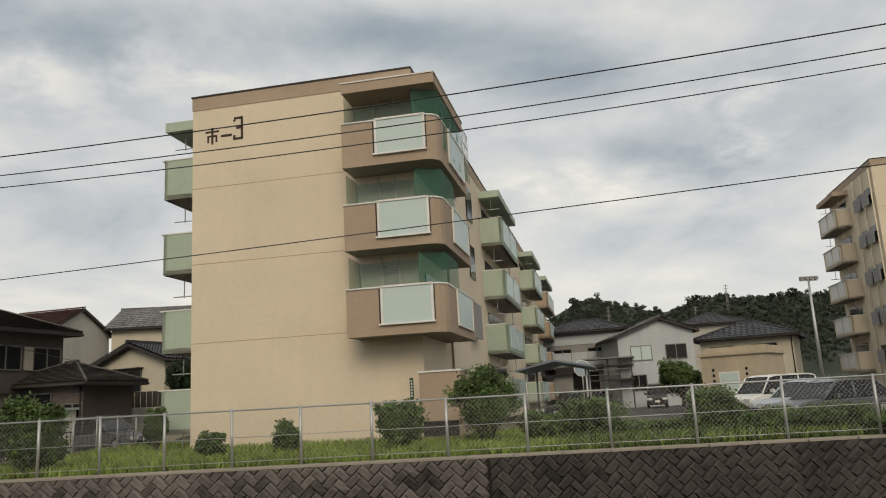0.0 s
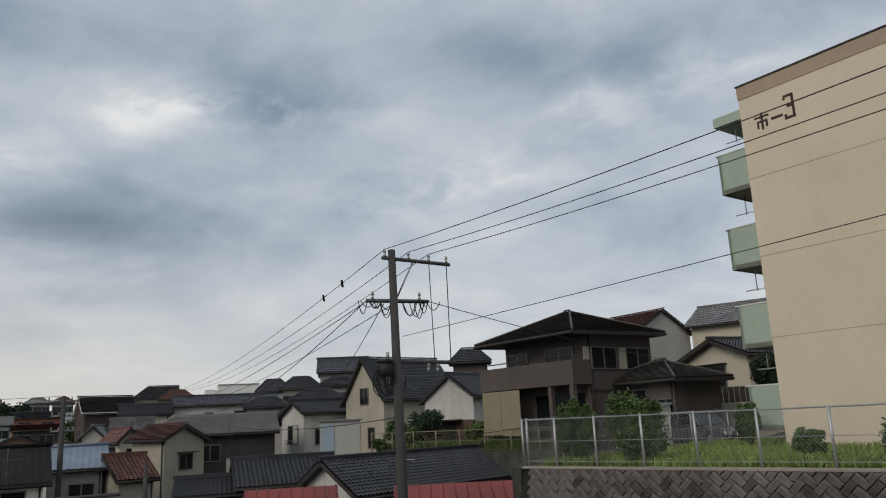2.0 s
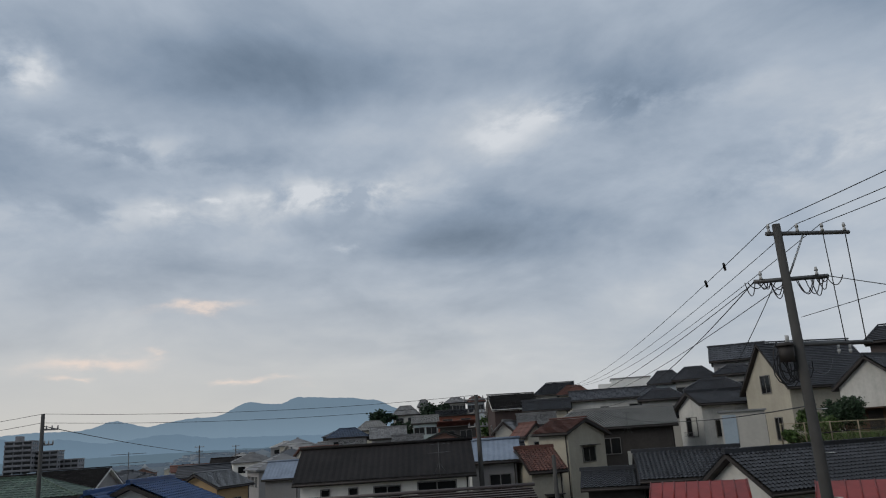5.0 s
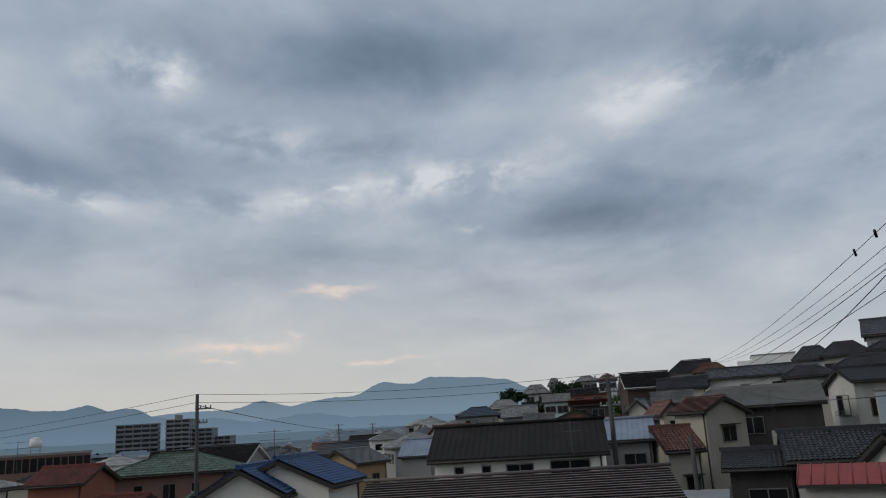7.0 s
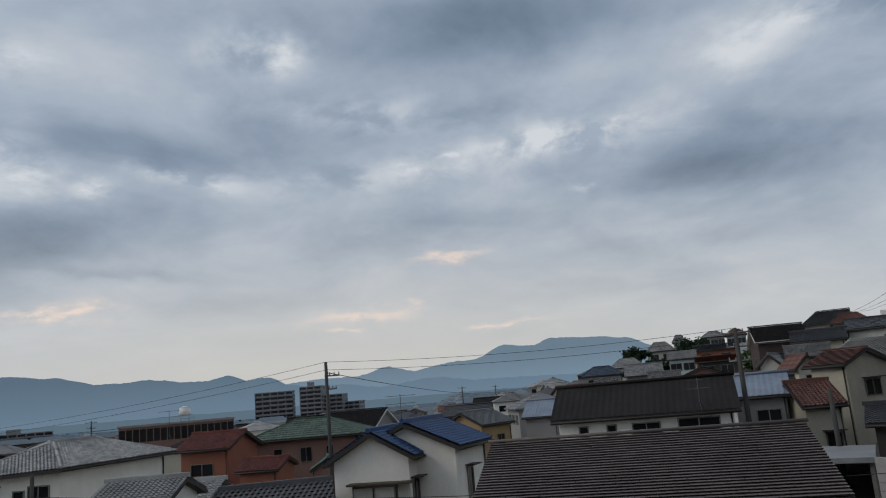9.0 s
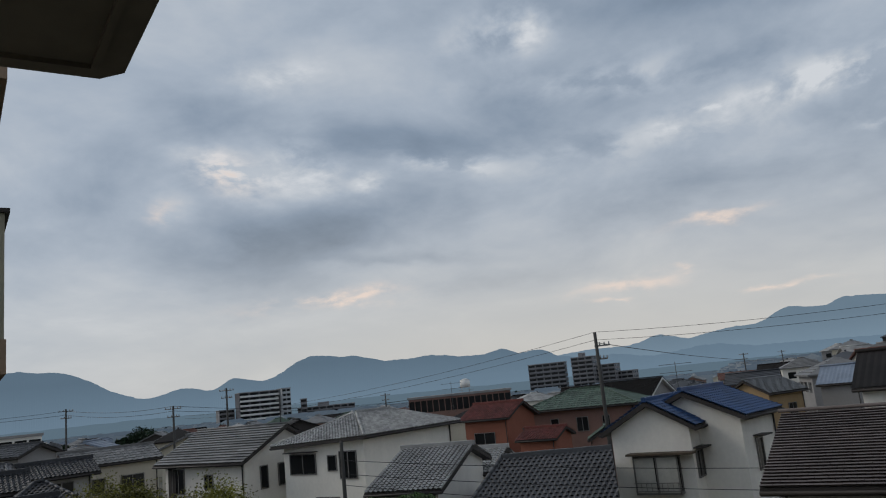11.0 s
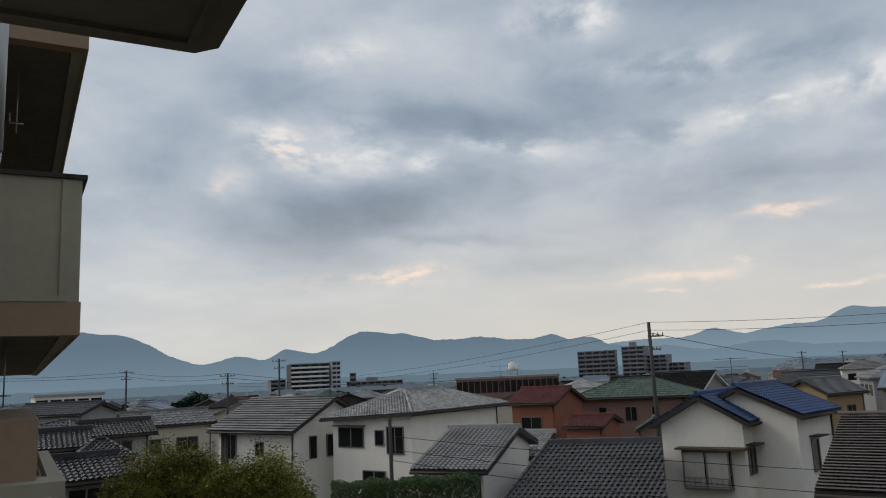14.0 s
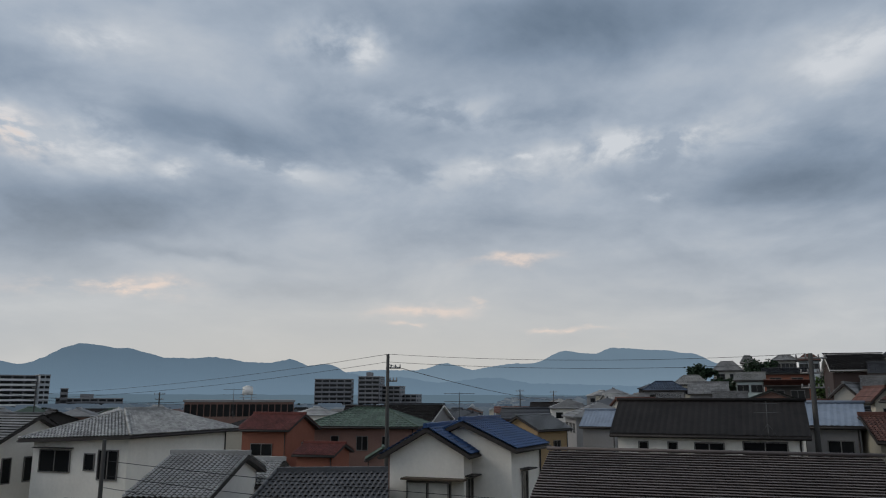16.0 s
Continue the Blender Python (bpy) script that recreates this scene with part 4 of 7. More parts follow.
hill_house(-64.9, -61.3, 1.52, 2.18, 78, 2.9, "g", "tile_dark", "kawara", "beige", "house with a long dark tiled roof on the slope", ((-0.3, 0.9, 0.0),))
hill_house(-65.4, -62.4, 0.5, 1.25, 74, 2.6, "g", "tile_grey", "kawara", "greywall", "grey house with a tiled roof under the long dark one", TWO)
hill_house(-61.5, -55.1, 2.02, 2.62, 80, 3.2, "g", "tile_dark", "kawara", "plaster", "long white house with a low dark tiled roof", ((-0.1, 0.8, 0.1), (0.28, 1.9, 0.0), (0.42, 1.0, 0.0)))
hill_house(-64.0, -60.9, 2.6, 3.38, 106, 3.4, "l", "tile_dark", "slate", "offwhite", "house with a dark half-hipped roof against the sky", TWO)
hill_house(-62.3, -59.8, 2.5, 3.05, 101, 2.8, "h", "tile_redbrown", "kawara", "beige", "tan house with a red-brown hipped roof", TWO)
hill_house(-55.8, -53.1, 2.8, 3.6, 90, 3.2, "h", "tile_dark", "kawara", "palegrey", "pale house with a dark hipped roof up the slope", ((-0.2, 1.0, 0.0),))
hill_house(-54.1, -50.9, 2.95, 3.7, 76, 3.2, "h", "tile_dark", "kawara", "offwhite", "house with dark layered tile roofs", TWO)
hill_house(-53.4, -49.2, 2.15, 2.8, 66, 2.6, "h", "tile_dark", "kawara", "darkwall", "low dark house behind the small white one", TWO)
hill_house(-56.6, -53.2, 1.75, 2.35, 70, 2.6, "h", "tile_dark", "kawara", "offwhite", "house with a dark hipped roof in a crowd of roofs", TWO)
hill_house(-51.4, -47.5, 4.05, 5.0, 76, 3.0, "g", "tile_dark", "kawara", "greywall", "tall house with a dark gabled tile roof", ((-0.25, 1.2, 0.0), (0.1, 1.2, 0.0)))
hill_house(-51.3, -48.0, 3.1, 3.6, 70, 2.2, "h", "tile_dark", "kawara", "offwhite", "lower tiled wing of the tall house", TWO)
hill_house(-41.6, -38.4, 4.4, 5.3, 56, 2.6, "h", "tile_dark", "slate", "brown", "grey-brown house with a hipped roof behind the barn", ((-0.1, 0.8, 0.1),))
hill_house(-69.3, -65.2, -1.85, -0.42, 46, 3.0, "g", "sheet_blue", "wavy", "greywall", "grey house with a pale blue sheet roof", ((0.1, 1.2, 0.1),))
sw = polar(-51.2, 0, 47)
sp = thing("garden_shed", pose(sw.x, sw.y, 6.5, 0, 0, 49.8), "pale garden shed with a light blue door", "shed")
part("wall", boxes((0, 0, -0.4, 2.4, 1.6, 1.9)), M["offwhite"], sp)
part("roof", boxes((-0.1, -0.12, 1.9, 2.5, 1.7, 1.99)), M["sheet_grey"], sp)
part("door", boxes((0.1, -0.04, 0.0, 0.85, 0.0, 1.75)), M["paleblue"], sp, "light blue sheet door")


# ---- the walled terrace and its apartment block ----
def fence_y(x):
    return 16.75 - 0.05 * x


def apartment_block(m, label, corner=True, right=((13.5, 20.7, "mint"), (31.0, 38.0, "mint"), (43.5, 52.0, "tan")), left=((0.0, 7.0, "mint"), (16.0, 23.0, "mint")), depth=56.0, sign=True, white_left=False, low=0.0):
    """A four-storey block: x along the gable wall, y back along the long side; the gable's lower right corner is the origin."""
    ob = thing("apartment_block", m, label, "apartment building", "apartment blocks")
    W, top = 7.85, 11.97
    bm = boxes((-W, 0, -0.5 - low, 0, depth, 11.5))
    part("wall", bm, M["cream"], ob, "cream rendered wall with fine joints")
    part("roof_band", boxes((-W - 0.02, -0.02, 11.5, 0.02, depth + 0.02, top)), M["tan"], ob, "tan band under the roof edge")
    part("roof_coping", boxes((-W - 0.05, -0.05, top, 0.05, depth + 0.05, top + 0.05)), M["trim_dark"], ob)
    for z in (3.38, 6.03, 8.67):
        part("wall_joint", boxes((-W, -0.004, z - 0.012, 0.004, 0.0, z + 0.012)), M["tan"], ob)
    slabs = (3.12, 5.76, 8.40)
    if corner:
        for n, z in enumerate(slabs):
            prof = [(-2.0, -1.2), (0.62, -1.2), (0.9, -1.1), (1.04, -0.85), (1.04, 3.65), (0.0, 3.65), (0.0, 0.0), (-2.0, 0.0)]
            bm = bmesh.new()
            lo, hi = [bm.verts.new((x, y, z)) for x, y in prof], [bm.verts.new((x, y, z + 0.16)) for x, y in prof]
            bm.faces.new(lo[::-1])
            bm.faces.new(hi)
            for i in range(len(prof)):
                bm.faces.new((lo[i], lo[(i + 1) % 8], hi[(i + 1) % 8], hi[i]))
            bal = part("balcony", bm, M["slab"], ob)
            # parapet follows the outer line, with a rounded corner
            outer = [(-2.02, 0.0), (-2.02, -1.22), (0.62, -1.22), (0.84, -1.16), (0.99, -1.02), (1.06, -0.82), (1.06, 3.67), (0.0, 3.67)]
            inner = [(-1.88, 0.0), (-1.88, -1.08), (0.58, -1.08), (0.76, -1.03), (0.87, -0.93), (0.92, -0.79), (0.92, 3.53), (0.0, 3.53)]
            bm = bmesh.new()
            rows = [[bm.verts.new((x, y, zz)) for x, y in line] for line, zz in ((outer, z - 0.02), (outer, z + 1.40), (inner, z + 1.40), (inner, z + 0.1))]
            for a, b in zip(rows, rows[1:]):
                for i in range(len(outer) - 1):
                    bm.faces.new((a[i], a[i + 1], b[i + 1], b[i]))
            part("parapet", bm, M["tan"], bal, "tan rendered parapet with a rounded corner")
            bm = bmesh.new()
            for i in range(len(outer) - 1):
                (x0, y0), (x1, y1) = outer[i], outer[i + 1]
                tube(bm, (x0, y0, z + 1.42), (x1, y1, z + 1.42), 0.035, seg=6)
            part("coping", bm, M["trim_white"], bal)
            fr = boxes((-0.93, -1.30, z + 0.32, -0.86, -1.22, z + 1.44), (0.62, -1.30, z + 0.32, 0.69, -1.22, z + 1.44), (-0.93, -1.30, z + 1.40, 0.69, -1.22, z + 1.46), (-1.0, -1.31, z + 0.28, 0.72, -1.22, z + 0.33))
            part("panel_frame", fr, M["trim_white"], bal)
            part("panel_gap", boxes((-1.0, -1.228, z + 0.3, 0.72, -1.222, z + 1.42)), M["trim_dark"], bal)
            part("panel", boxes((-0.86, -1.27, z + 0.33, 0.62, -1.235, z + 1.40)), M["frost"], bal, "frosted pale green panel")
            part("panel_frame", boxes((1.07, 0.35, z + 0.3, 1.13, 0.42, z + 1.42), (1.07, 2.98, z + 0.3, 1.13, 3.05, z + 1.42), (1.07, 0.35, z + 1.38, 1.13, 3.05, z + 1.44), (1.07, 0.35, z + 0.26, 1.13, 3.05, z + 0.31)), M["trim_white"], bal)
            part("panel", boxes((1.075, 0.42, z + 0.31, 1.11, 2.98, z + 1.38)), M["frost"], bal)
            # balcony wall and sliding door behind, pipes
            part("balcony_wall", boxes((-1.98, -0.012, z + 0.16, 0.012, 0.0, z + 2.4)), M["mint"], bal)
            part("sliding_door", boxes((0.015, 0.7, z + 0.2, 0.05, 2.5, z + 2.05)), M["glass"], bal)
            part("clothes_pole", tubes([((-1.1, -0.35, z + 0.2), (-1.1, -0.35, z + 2.5), 0.02), ((-0.55, -0.35, z + 0.2), (-0.55, -0.35, z + 2.5), 0.02)] + [((-1.1, -0.35, z + 1.3 + 0.3 * i), (-0.55, -0.35, z + 1.3 + 0.3 * i), 0.015) for i in range(4 if n < 2 else 0)]), M["steel"], bal)
            # netting across the opening
            bm = bmesh.new()
            x0, x1, k = (-1.98, -1.55, 8)
            low = [bm.verts.new((-1.95 + 0.05 * math.sin(i), -1.12 + i * 1.1 / k, z + 1.42)) for i in range(k + 1)]
            high = [bm.verts.new((-1.95, -1.12 + i * 1.1 / k, z + 2.44)) for i in range(k + 1)]
            for i in range(k):
                bm.faces.new((low[i], low[i + 1], high[i + 1], high[i]))
            part("bird_net", bm, M["net"], bal, "green bird net")
            bm = bmesh.new()
            y1 = 3.5 if n == 2 else 1.4
            k = 12
            bot = z + (0.5 if n == 2 else 1.42)
            low = [bm.verts.new((1.0 + 0.16 * math.sin(i * 1.7) * (n == 2), -0.5 + i * (y1 + 0.5) / k, bot)) for i in range(k + 1)]
            high = [bm.verts.new((0.98, -0.5 + i * (y1 + 0.5) / k, z + 2.44)) for i in range(k + 1)]
            for i in range(k):
                bm.faces.new((low[i], low[i + 1], high[i + 1], high[i]))
            low = [bm.verts.new((0.2 + 0.8 * i / 4, -0.95 + 0.1 * i, bot)) for i in range(5)]
            high = [bm.verts.new((0.2 + 0.8 * i / 4, -0.95 + 0.1 * i, z + 2.44)) for i in range(5)]
            for i in range(4):
                bm.faces.new((low[i], low[i + 1], high[i + 1], high[i]))
            part("bird_net", bm, M["net"], bal, "green bird net")
        bm = bmesh.new()
        prof = [(-2.0, -1.2), (1.02, -1.2), (1.02, 3.65), (0.02, 3.65), (0.02, -0.03), (-2.0, -0.03)]
        lo, hi = [bm.verts.new((x, y, 10.86)) for x, y in prof], [bm.verts.new((x, y, 11.18)) for x, y in prof]
        bm.faces.new(lo[::-1])
        bm.faces.new(hi)
        for i in range(6):
            bm.faces.new((lo[i], lo[(i + 1) % 6], hi[(i + 1) % 6], hi[i]))
        part("roof_slab", bm, M["tan"], ob)
        part("roof_slab_edge", boxes((-2.03, -1.23, 11.18, 1.05, 3.68, 11.22)), M["trim_white"], ob)
        # ground-floor porch wall, windows and pipes round the corner
        part("porch_wall", boxes((0.06, -1.0, 0.55, 1.3, -0.86, 1.95), (1.16, -0.86, 0.1, 1.3, 6.0, 1.95)), M["tan"], ob)
        part("porch_coping", boxes((0.03, -1.03, 1.95, 1.33, -0.83, 2.0), (1.13, -0.83, 1.95, 1.33, 6.0, 2.0)), M["trim_white"], ob)
        # a dark panel stands in for the shade in the opening below
        part("porch_opening_shade", boxes((0.1, -0.84, -0.3, 1.16, -0.8, 0.55)), M["darkwall"], ob, "dark panel for the shaded opening under the porch")
        part("stair_louvre", boxes((0.25, 8.6, 3.6, 0.29, 10.4, 5.1), (0.0, 8.6, 3.6, 0.25, 8.64, 5.1)), M["greywall"], ob, "grey louvred panel")
        part("porch_floor", boxes((0.01, -0.9, -0.5, 1.25, 6.0, 0.1)), M["slab"], ob)
        part("drainpipe", tubes([((0.1, 4.2, 0), (0.1, 4.2, 11.4), 0.05)]), M["tan"], ob)
        for z in (0.9, 3.7, 6.35, 9.0):
            part("stair_window", boxes((0.004, 9.6, z, 0.05, 11.0, z + 1.5)), M["glass"], ob)
            part("window", boxes((0.004, 5.2, z + 0.1, 0.05, 6.6, z + 1.3)), M["glass"], ob)
            part("window_grille", tubes([((0.14, 5.1 + i * 0.2, z), (0.14, 5.1 + i * 0.2, z + 1.35), 0.012) for i in range(8)] + [((0.14, 5.1, z), (0.14, 6.5, z), 0.015), ((0.14, 5.1, z + 1.35), (0.14, 6.5, z + 1.35), 0.015)], 5), M["steel"], ob)
        # roof ladder cage
        lad = [((0.3, 7.8 + i * 0.35, 10.4), (0.3, 7.8 + i * 0.35, 12.6), 0.018) for i in range(5)] + [((0.3, 7.8, z), (0.3, 9.2, z), 0.018) for z in (10.4, 11.2, 12.0, 12.6)]
        lad += [((0.0, 7.8, z), (0.3, 7.8, z), 0.018) for z in (11.2, 12.6)] + [((0.0, 9.2, z), (0.3, 9.2, z), 0.018) for z in (11.2, 12.6)]
        part("roof_ladder", tubes(lad, 5), M["steel"], ob)
        part("name_plate", boxes((-0.47, -0.03, 1.22, -0.36, 0.0, 1.85)), M["net_solid"], ob, "dark green name plate")
        for i in range(6):
            part("plate_mark", boxes((-0.44, -0.036, 1.28 + i * 0.09, -0.39, -0.03, 1.33 + i * 0.09)), M["trim_white"], ob)
    for side, rows in ((1, right), (-1, left)):
        for y0, y1, colour in rows:
            xw = 0.0 if side > 0 else -W
            for z in ((0.5,) if not low else (-2.14, 0.5)) + slabs:
                x0, x1 = (xw, xw + 1.04) if side > 0 else (xw - 1.06, xw)
                bal = part("balcony", boxes((x0, y0, z, x1, y1, z + 0.16)), M["slab"], ob)
                xo = x1 if side > 0 else x0
                t = 0.12 * side
                bm = bmesh.new()
                box(bm, min(xo - t, xo), y0, z, max(xo - t, xo), y1, z + 1.4)
                box(bm, x0, y0, z, x1, y0 + 0.12, z + 1.4)
                box(bm, x0, y1 - 0.12, z, x1, y1, z + 1.4)
                part("parapet", bm, M["cream"] if white_left else M[colour], bal)
                part("coping", boxes((x0 - 0.02, y0 - 0.02, z + 1.4, x1 + 0.02, y0 + 0.1, z + 1.44), (xo - 0.1, y0, z + 1.4, xo + 0.04, y1, z + 1.44)), M["trim_white"], bal)
                for a, b in ((0.12, 0.45), (0.52, 0.88)):
                    ya, yb = y0 + (y1 - y0) * a, y0 + (y1 - y0) * b
                    xp = xo + 0.03 * side
                    part("panel", boxes((min(xo, xp), ya, z + 0.3, max(xo, xp), yb, z + 1.42)), M["frost"] if not white_left else M["trim_white"], bal)
                part("sliding_door", boxes((xw - 0.03, y0 + 0.8, z + 0.2, xw + 0.03, y1 - 0.8, z + 2.1)), M["glass"], bal)
                for yb in (y0 + 0.5, y1 - 0.5):
                    part("clothes_bracket", tubes([((xo - 0.5 * side, yb, z + 1.9), (xo - 0.5 * side, yb, z + 2.64), 0.02), ((xo - 0.9 * side, yb, z + 1.95), (xo - 0.1 * side, yb, z + 1.95), 0.02)], 5), M["steel"], bal)
            part("canopy", boxes((x0, y0, 10.86, x1, y1, 11.2)), M["mint"] if not white_left else M["tan"], ob)
    if white_left:
        for y0 in (0.7, 2.4):
            for z in (-1.5, 1.1, 3.9, 6.5, 9.1):
                part("window", boxes((-W - 0.05, y0, z, -W - 0.004, y0 + 1.1, z + 1.1)), M["glass"], ob)
                part("window_guard", boxes((-W - 0.32, y0 - 0.1, z - 0.1, -W - 0.28, y0 + 1.2, z + 0.8)), M["greywall"], ob)
        for y0 in (0.3, 2.05, 3.8):
            part("drainpipe", tubes([((-W - 0.12, y0, -low), (-W - 0.12, y0, 11.4), 0.05)]), M["cream"], ob)
    if sign:
        # the block's painted mark, three signs side by side
        y = -0.008
        def mark(*rows):
            part("painted_sign", boxes(*[(a, y, b, c, 0.0, d) for a, b, c, d in rows]), M["sign_brown"], ob, "dark brown painted sign")
        mark((-7.37, 10.62, -6.86, 10.69), (-7.15, 10.2, -7.07, 10.8), (-7.30, 10.27, -7.23, 10.53), (-6.99, 10.27, -6.92, 10.53), (-7.30, 10.46, -6.92, 10.53))
        mark((-6.79, 10.42, -6.38, 10.51))
        mark((-6.30, 11.0, -5.96, 11.09), (-6.05, 10.3, -5.96, 11.09), (-6.22, 10.65, -5.96, 10.74), (-6.33, 10.26, -5.96, 10.35), (-6.33, 10.35, -6.24, 10.44), (-6.33, 10.93, -6.24, 11.0))
    return ob


M["tan_store"] = material("store_render", (0.42, 0.355, 0.27), 0.88, var=0.12, scale=6, fine=60, bump=0.12, streak=0.6)
M["net_solid"] = material("green_plate", (0.02, 0.07, 0.045), 0.5, var=0.05)
M["sign_brown"] = material("sign_paint", (0.055, 0.035, 0.028), 0.7, var=0.08)
apartment_block(pose(-0.78, 23.59, 6.8, 0, 0, -11.4), "four-storey cream apartment block with tan and mint balconies")
apartment_block(pose(36.9, 48.2, 10.3, 0, 0, -11.4), "five-storey cream apartment block with white balcony panels", False, (), ((5.4, 9.84, "tan"),), 10.2, False, True, 3.6)


# retaining wall below the fence
def wall_face(x, h):
    """A place on the battered wall, h metres under its top."""
    return Vector((x, fence_y(x) - 0.28 - 0.25 * h, 6.7 - h))


bm = bmesh.new()
xs = [-12.75 + i * 1.0 for i in range(48)]
f = [[bm.verts.new(wall_face(x, h) + Vector((0, 0.05, 0))) for x in xs] for h in (0, 7.0)]
b = [[bm.verts.new((x, 17.6, z)) for x in xs] for z in (6.7, -0.3)]
for i in range(len(xs) - 1):
    bm.faces.new((f[1][i], f[1][i + 1], f[0][i + 1], f[0][i]))
    bm.faces.new((f[0][i], f[0][i + 1], b[0][i + 1], b[0][i]))
bm.faces.new((f[0][0], b[0][0], b[1][0], f[1][0]))
wall_terrace = tagged(part("wall_terrace", bm, M["mortar"]), "retaining wall of dark diagonal stone blocks", "retaining wall", kind="structure")
bm = bmesh.new()
for i in range(len(xs) - 1):
    x0, x1 = xs[i], xs[i + 1] - 0.01
    box(bm, x0, fence_y((x0 + x1) / 2) - 0.31, 6.715, x1, fence_y((x0 + x1) / 2) + 0.12, 6.76)
tagged(part("trim_wall_top", bm, M["slab"]), "grey concrete coping on the stone wall", "coping", kind="structure")

side = bmesh.new()
box(side, -13.0, 17.0, -0.3, -12.7, 33.0, 6.75)
tagged(part("wall_terrace_side", side, M["mossy"]), "stained dark grey concrete retaining wall", "retaining wall", kind="structure")
side = bmesh.new()
box(side, -34.4, 31.2, -0.3, -12.95, 31.6, 6.5)
tagged(part("wall_hillside", side, M["mossy"]), "stained grey concrete wall under the houses", "retaining wall", kind="structure")


def wire_fence(a, b, height, spacing, label, mat="steel", mesh=0.1, stations=None):
    """Posts, a top and a bottom rail and woven diamond wire from a to b."""
    a, b = Vector(a), Vector(b)
    ob = thing("wire_fence", Matrix.Translation(a), label, "fence")
    d = b - a
    n = max(1, round(d.length / spacing))
    post = mesh_of("post", tubes([((0, 0, -0.05), (0, 0, height + 0.02), 0.032)], 8), M[mat])
    for k in stations or [i / n for i in range(n + 1)]:
        p = part("post", post, None, ob)
        p.location = d * k
    for z in (height - 0.02, 0.08, height * 0.5):
        part("rail", tubes([((0, 0, z), tuple(d + Vector((0, 0, z))), 0.02 if z > height * 0.9 else 0.008)], 6), M[mat], ob)
    bm = bmesh.new()
    u = d.normalized()
    k = int(d.length / mesh)
    for i in range(-int(height / mesh), k + 1):
        for s in (1, -1):
            x0, x1, z0, z1 = i * mesh, i * mesh + height, 0.05, height
            x0c, x1c = max(0, x0), min(d.length, x1)
            if x1c <= x0c:
                continue
            za, zb = z0 + (x0c - x0), z0 + (x1c - x0)
            if s < 0:
                za, zb = height - (x0c - x0), height - (x1c - x0)
            p, q = u * x0c + Vector((0, 0, za)), u * x1c + Vector((0, 0, zb))
            up = Vector((0, 0, 0.0022))
            v = [bm.verts.new(w) for w in (p - up, q - up, q + up, p + up)]
            bm.faces.new(v)
    w = part("woven_wire", bm, M[mat], ob)
    w["kind"] = "stuff"
    return ob


TERRACE_POSTS = (-12.85, -11.75, -10.5, -9.16, -7.77, -6.32, -4.82, -3.3, -1.75, -0.13, 1.57, 3.33, 5.12, 6.98, 8.87, 10.8, 12.8, 14.9, 17.1, 19.4, 21.8, 24.3)
wire_fence((-12.85, fence_y(-12.85), 6.8), (24.3, fence_y(24.3), 6.8), 1.19, 1.6, "grey galvanised wire mesh fence on the stone wall", stations=[(x + 12.85) / 37.15 for x in TERRACE_POSTS])
wire_fence((-12.7, 17.4, 6.8), (-12.7, 31.2, 6.8), 1.2, 1.8, "grey galvanised wire mesh fence along the lawn")
wire_fence((-34.2, 31.4, 6.5), (-20.5, 31.4, 6.5), 1.1, 1.8, "yellowish wire mesh fence before the houses", "sudare", 0.12)
fn = thing("railing_fence", Matrix.Translation((-20.2, 31.4, 6.5)), "black metal railing at the brown house garden", "fence")
for i in range(44):
    part("bar", boxes((i * 0.17, -0.012, 0, i * 0.17 + 0.024, 0.012, 0.95)), M["trim_dark"], fn)
part("rail", boxes((0, -0.02, 0.93, 7.35, 0.02, 0.98), (0, -0.02, 0.1, 7.35, 0.02, 0.14)), M["trim_dark"], fn)

# lawn, parking
bm = bmesh.new()
v = [bm.verts.new(p) for p in ((9.6, 26.2, 6.4), (36, 26.2, 6.4), (46, 84, 6.4), (13.5, 66, 6.4), (9.6, 46, 6.4))]
bm.faces.new(v)
tagged(part("road_parking", bm, M["asphalt"]), "worn grey asphalt of the car park", "car park", kind="structure")


def grass(name, count, place, hmin, hmax, mat, label, seed):
    rnd = random.Random(seed)
    verts, faces = [], []
    for _ in range(count):
        x, y, z = place(rnd)
        h, a, w = rnd.uniform(hmin, hmax), rnd.uniform(0, 6.283), rnd.uniform(0.012, 0.03)
        lx, ly = rnd.gauss(0, 0.35) * h, rnd.gauss(0, 0.35) * h
        i = len(verts)
        dx, dy = math.cos(a) * w, math.sin(a) * w
        verts += [(x - dx, y - dy, z), (x + dx, y + dy, z), (x + dx * 0.6 + lx * 0.5, y + dy * 0.6 + ly * 0.5, z + h * 0.65), (x - dx * 0.6 + lx * 0.5, y - dy * 0.6 + ly * 0.5, z + h * 0.65), (x + lx, y + ly, z + h)]
        faces += [(i, i + 1, i + 2, i + 3), (i + 3, i + 2, i + 4)]
    me = bpy.data.meshes.new(name)
    me.from_pydata(verts, [], faces)
    me.materials.append(mat)
    return tagged(new(name, me), label, "grass", kind="stuff")


def lawn_place(r):
    x = r.uniform(-12.4, 9.0)
    far = 25.5 if x > -8 else 30.0
    y = fence_y(x) + 0.15 + (far - 17) * r.random() ** 1.5
    return x, y, 6.74


def verge_place(r):
    x = r.uniform(2.5, 33)
    return x, fence_y(x) + 0.1 + 8.5 * r.random() ** 1.6, 6.74


grass("grass", 44000, lawn_place, 0.05, 0.27, M["grass"], "bright green uncut grass of the lawn", 3)
grass("grass", 22000, verge_place, 0.1, 0.36, M["leaf"], "tall dark weeds behind the fence", 4)


def bank_place(r):
    x = r.uniform(-34, -20.5)
    return x, r.uniform(31.65, 34.5 if x < -26 else 32.4), 6.38


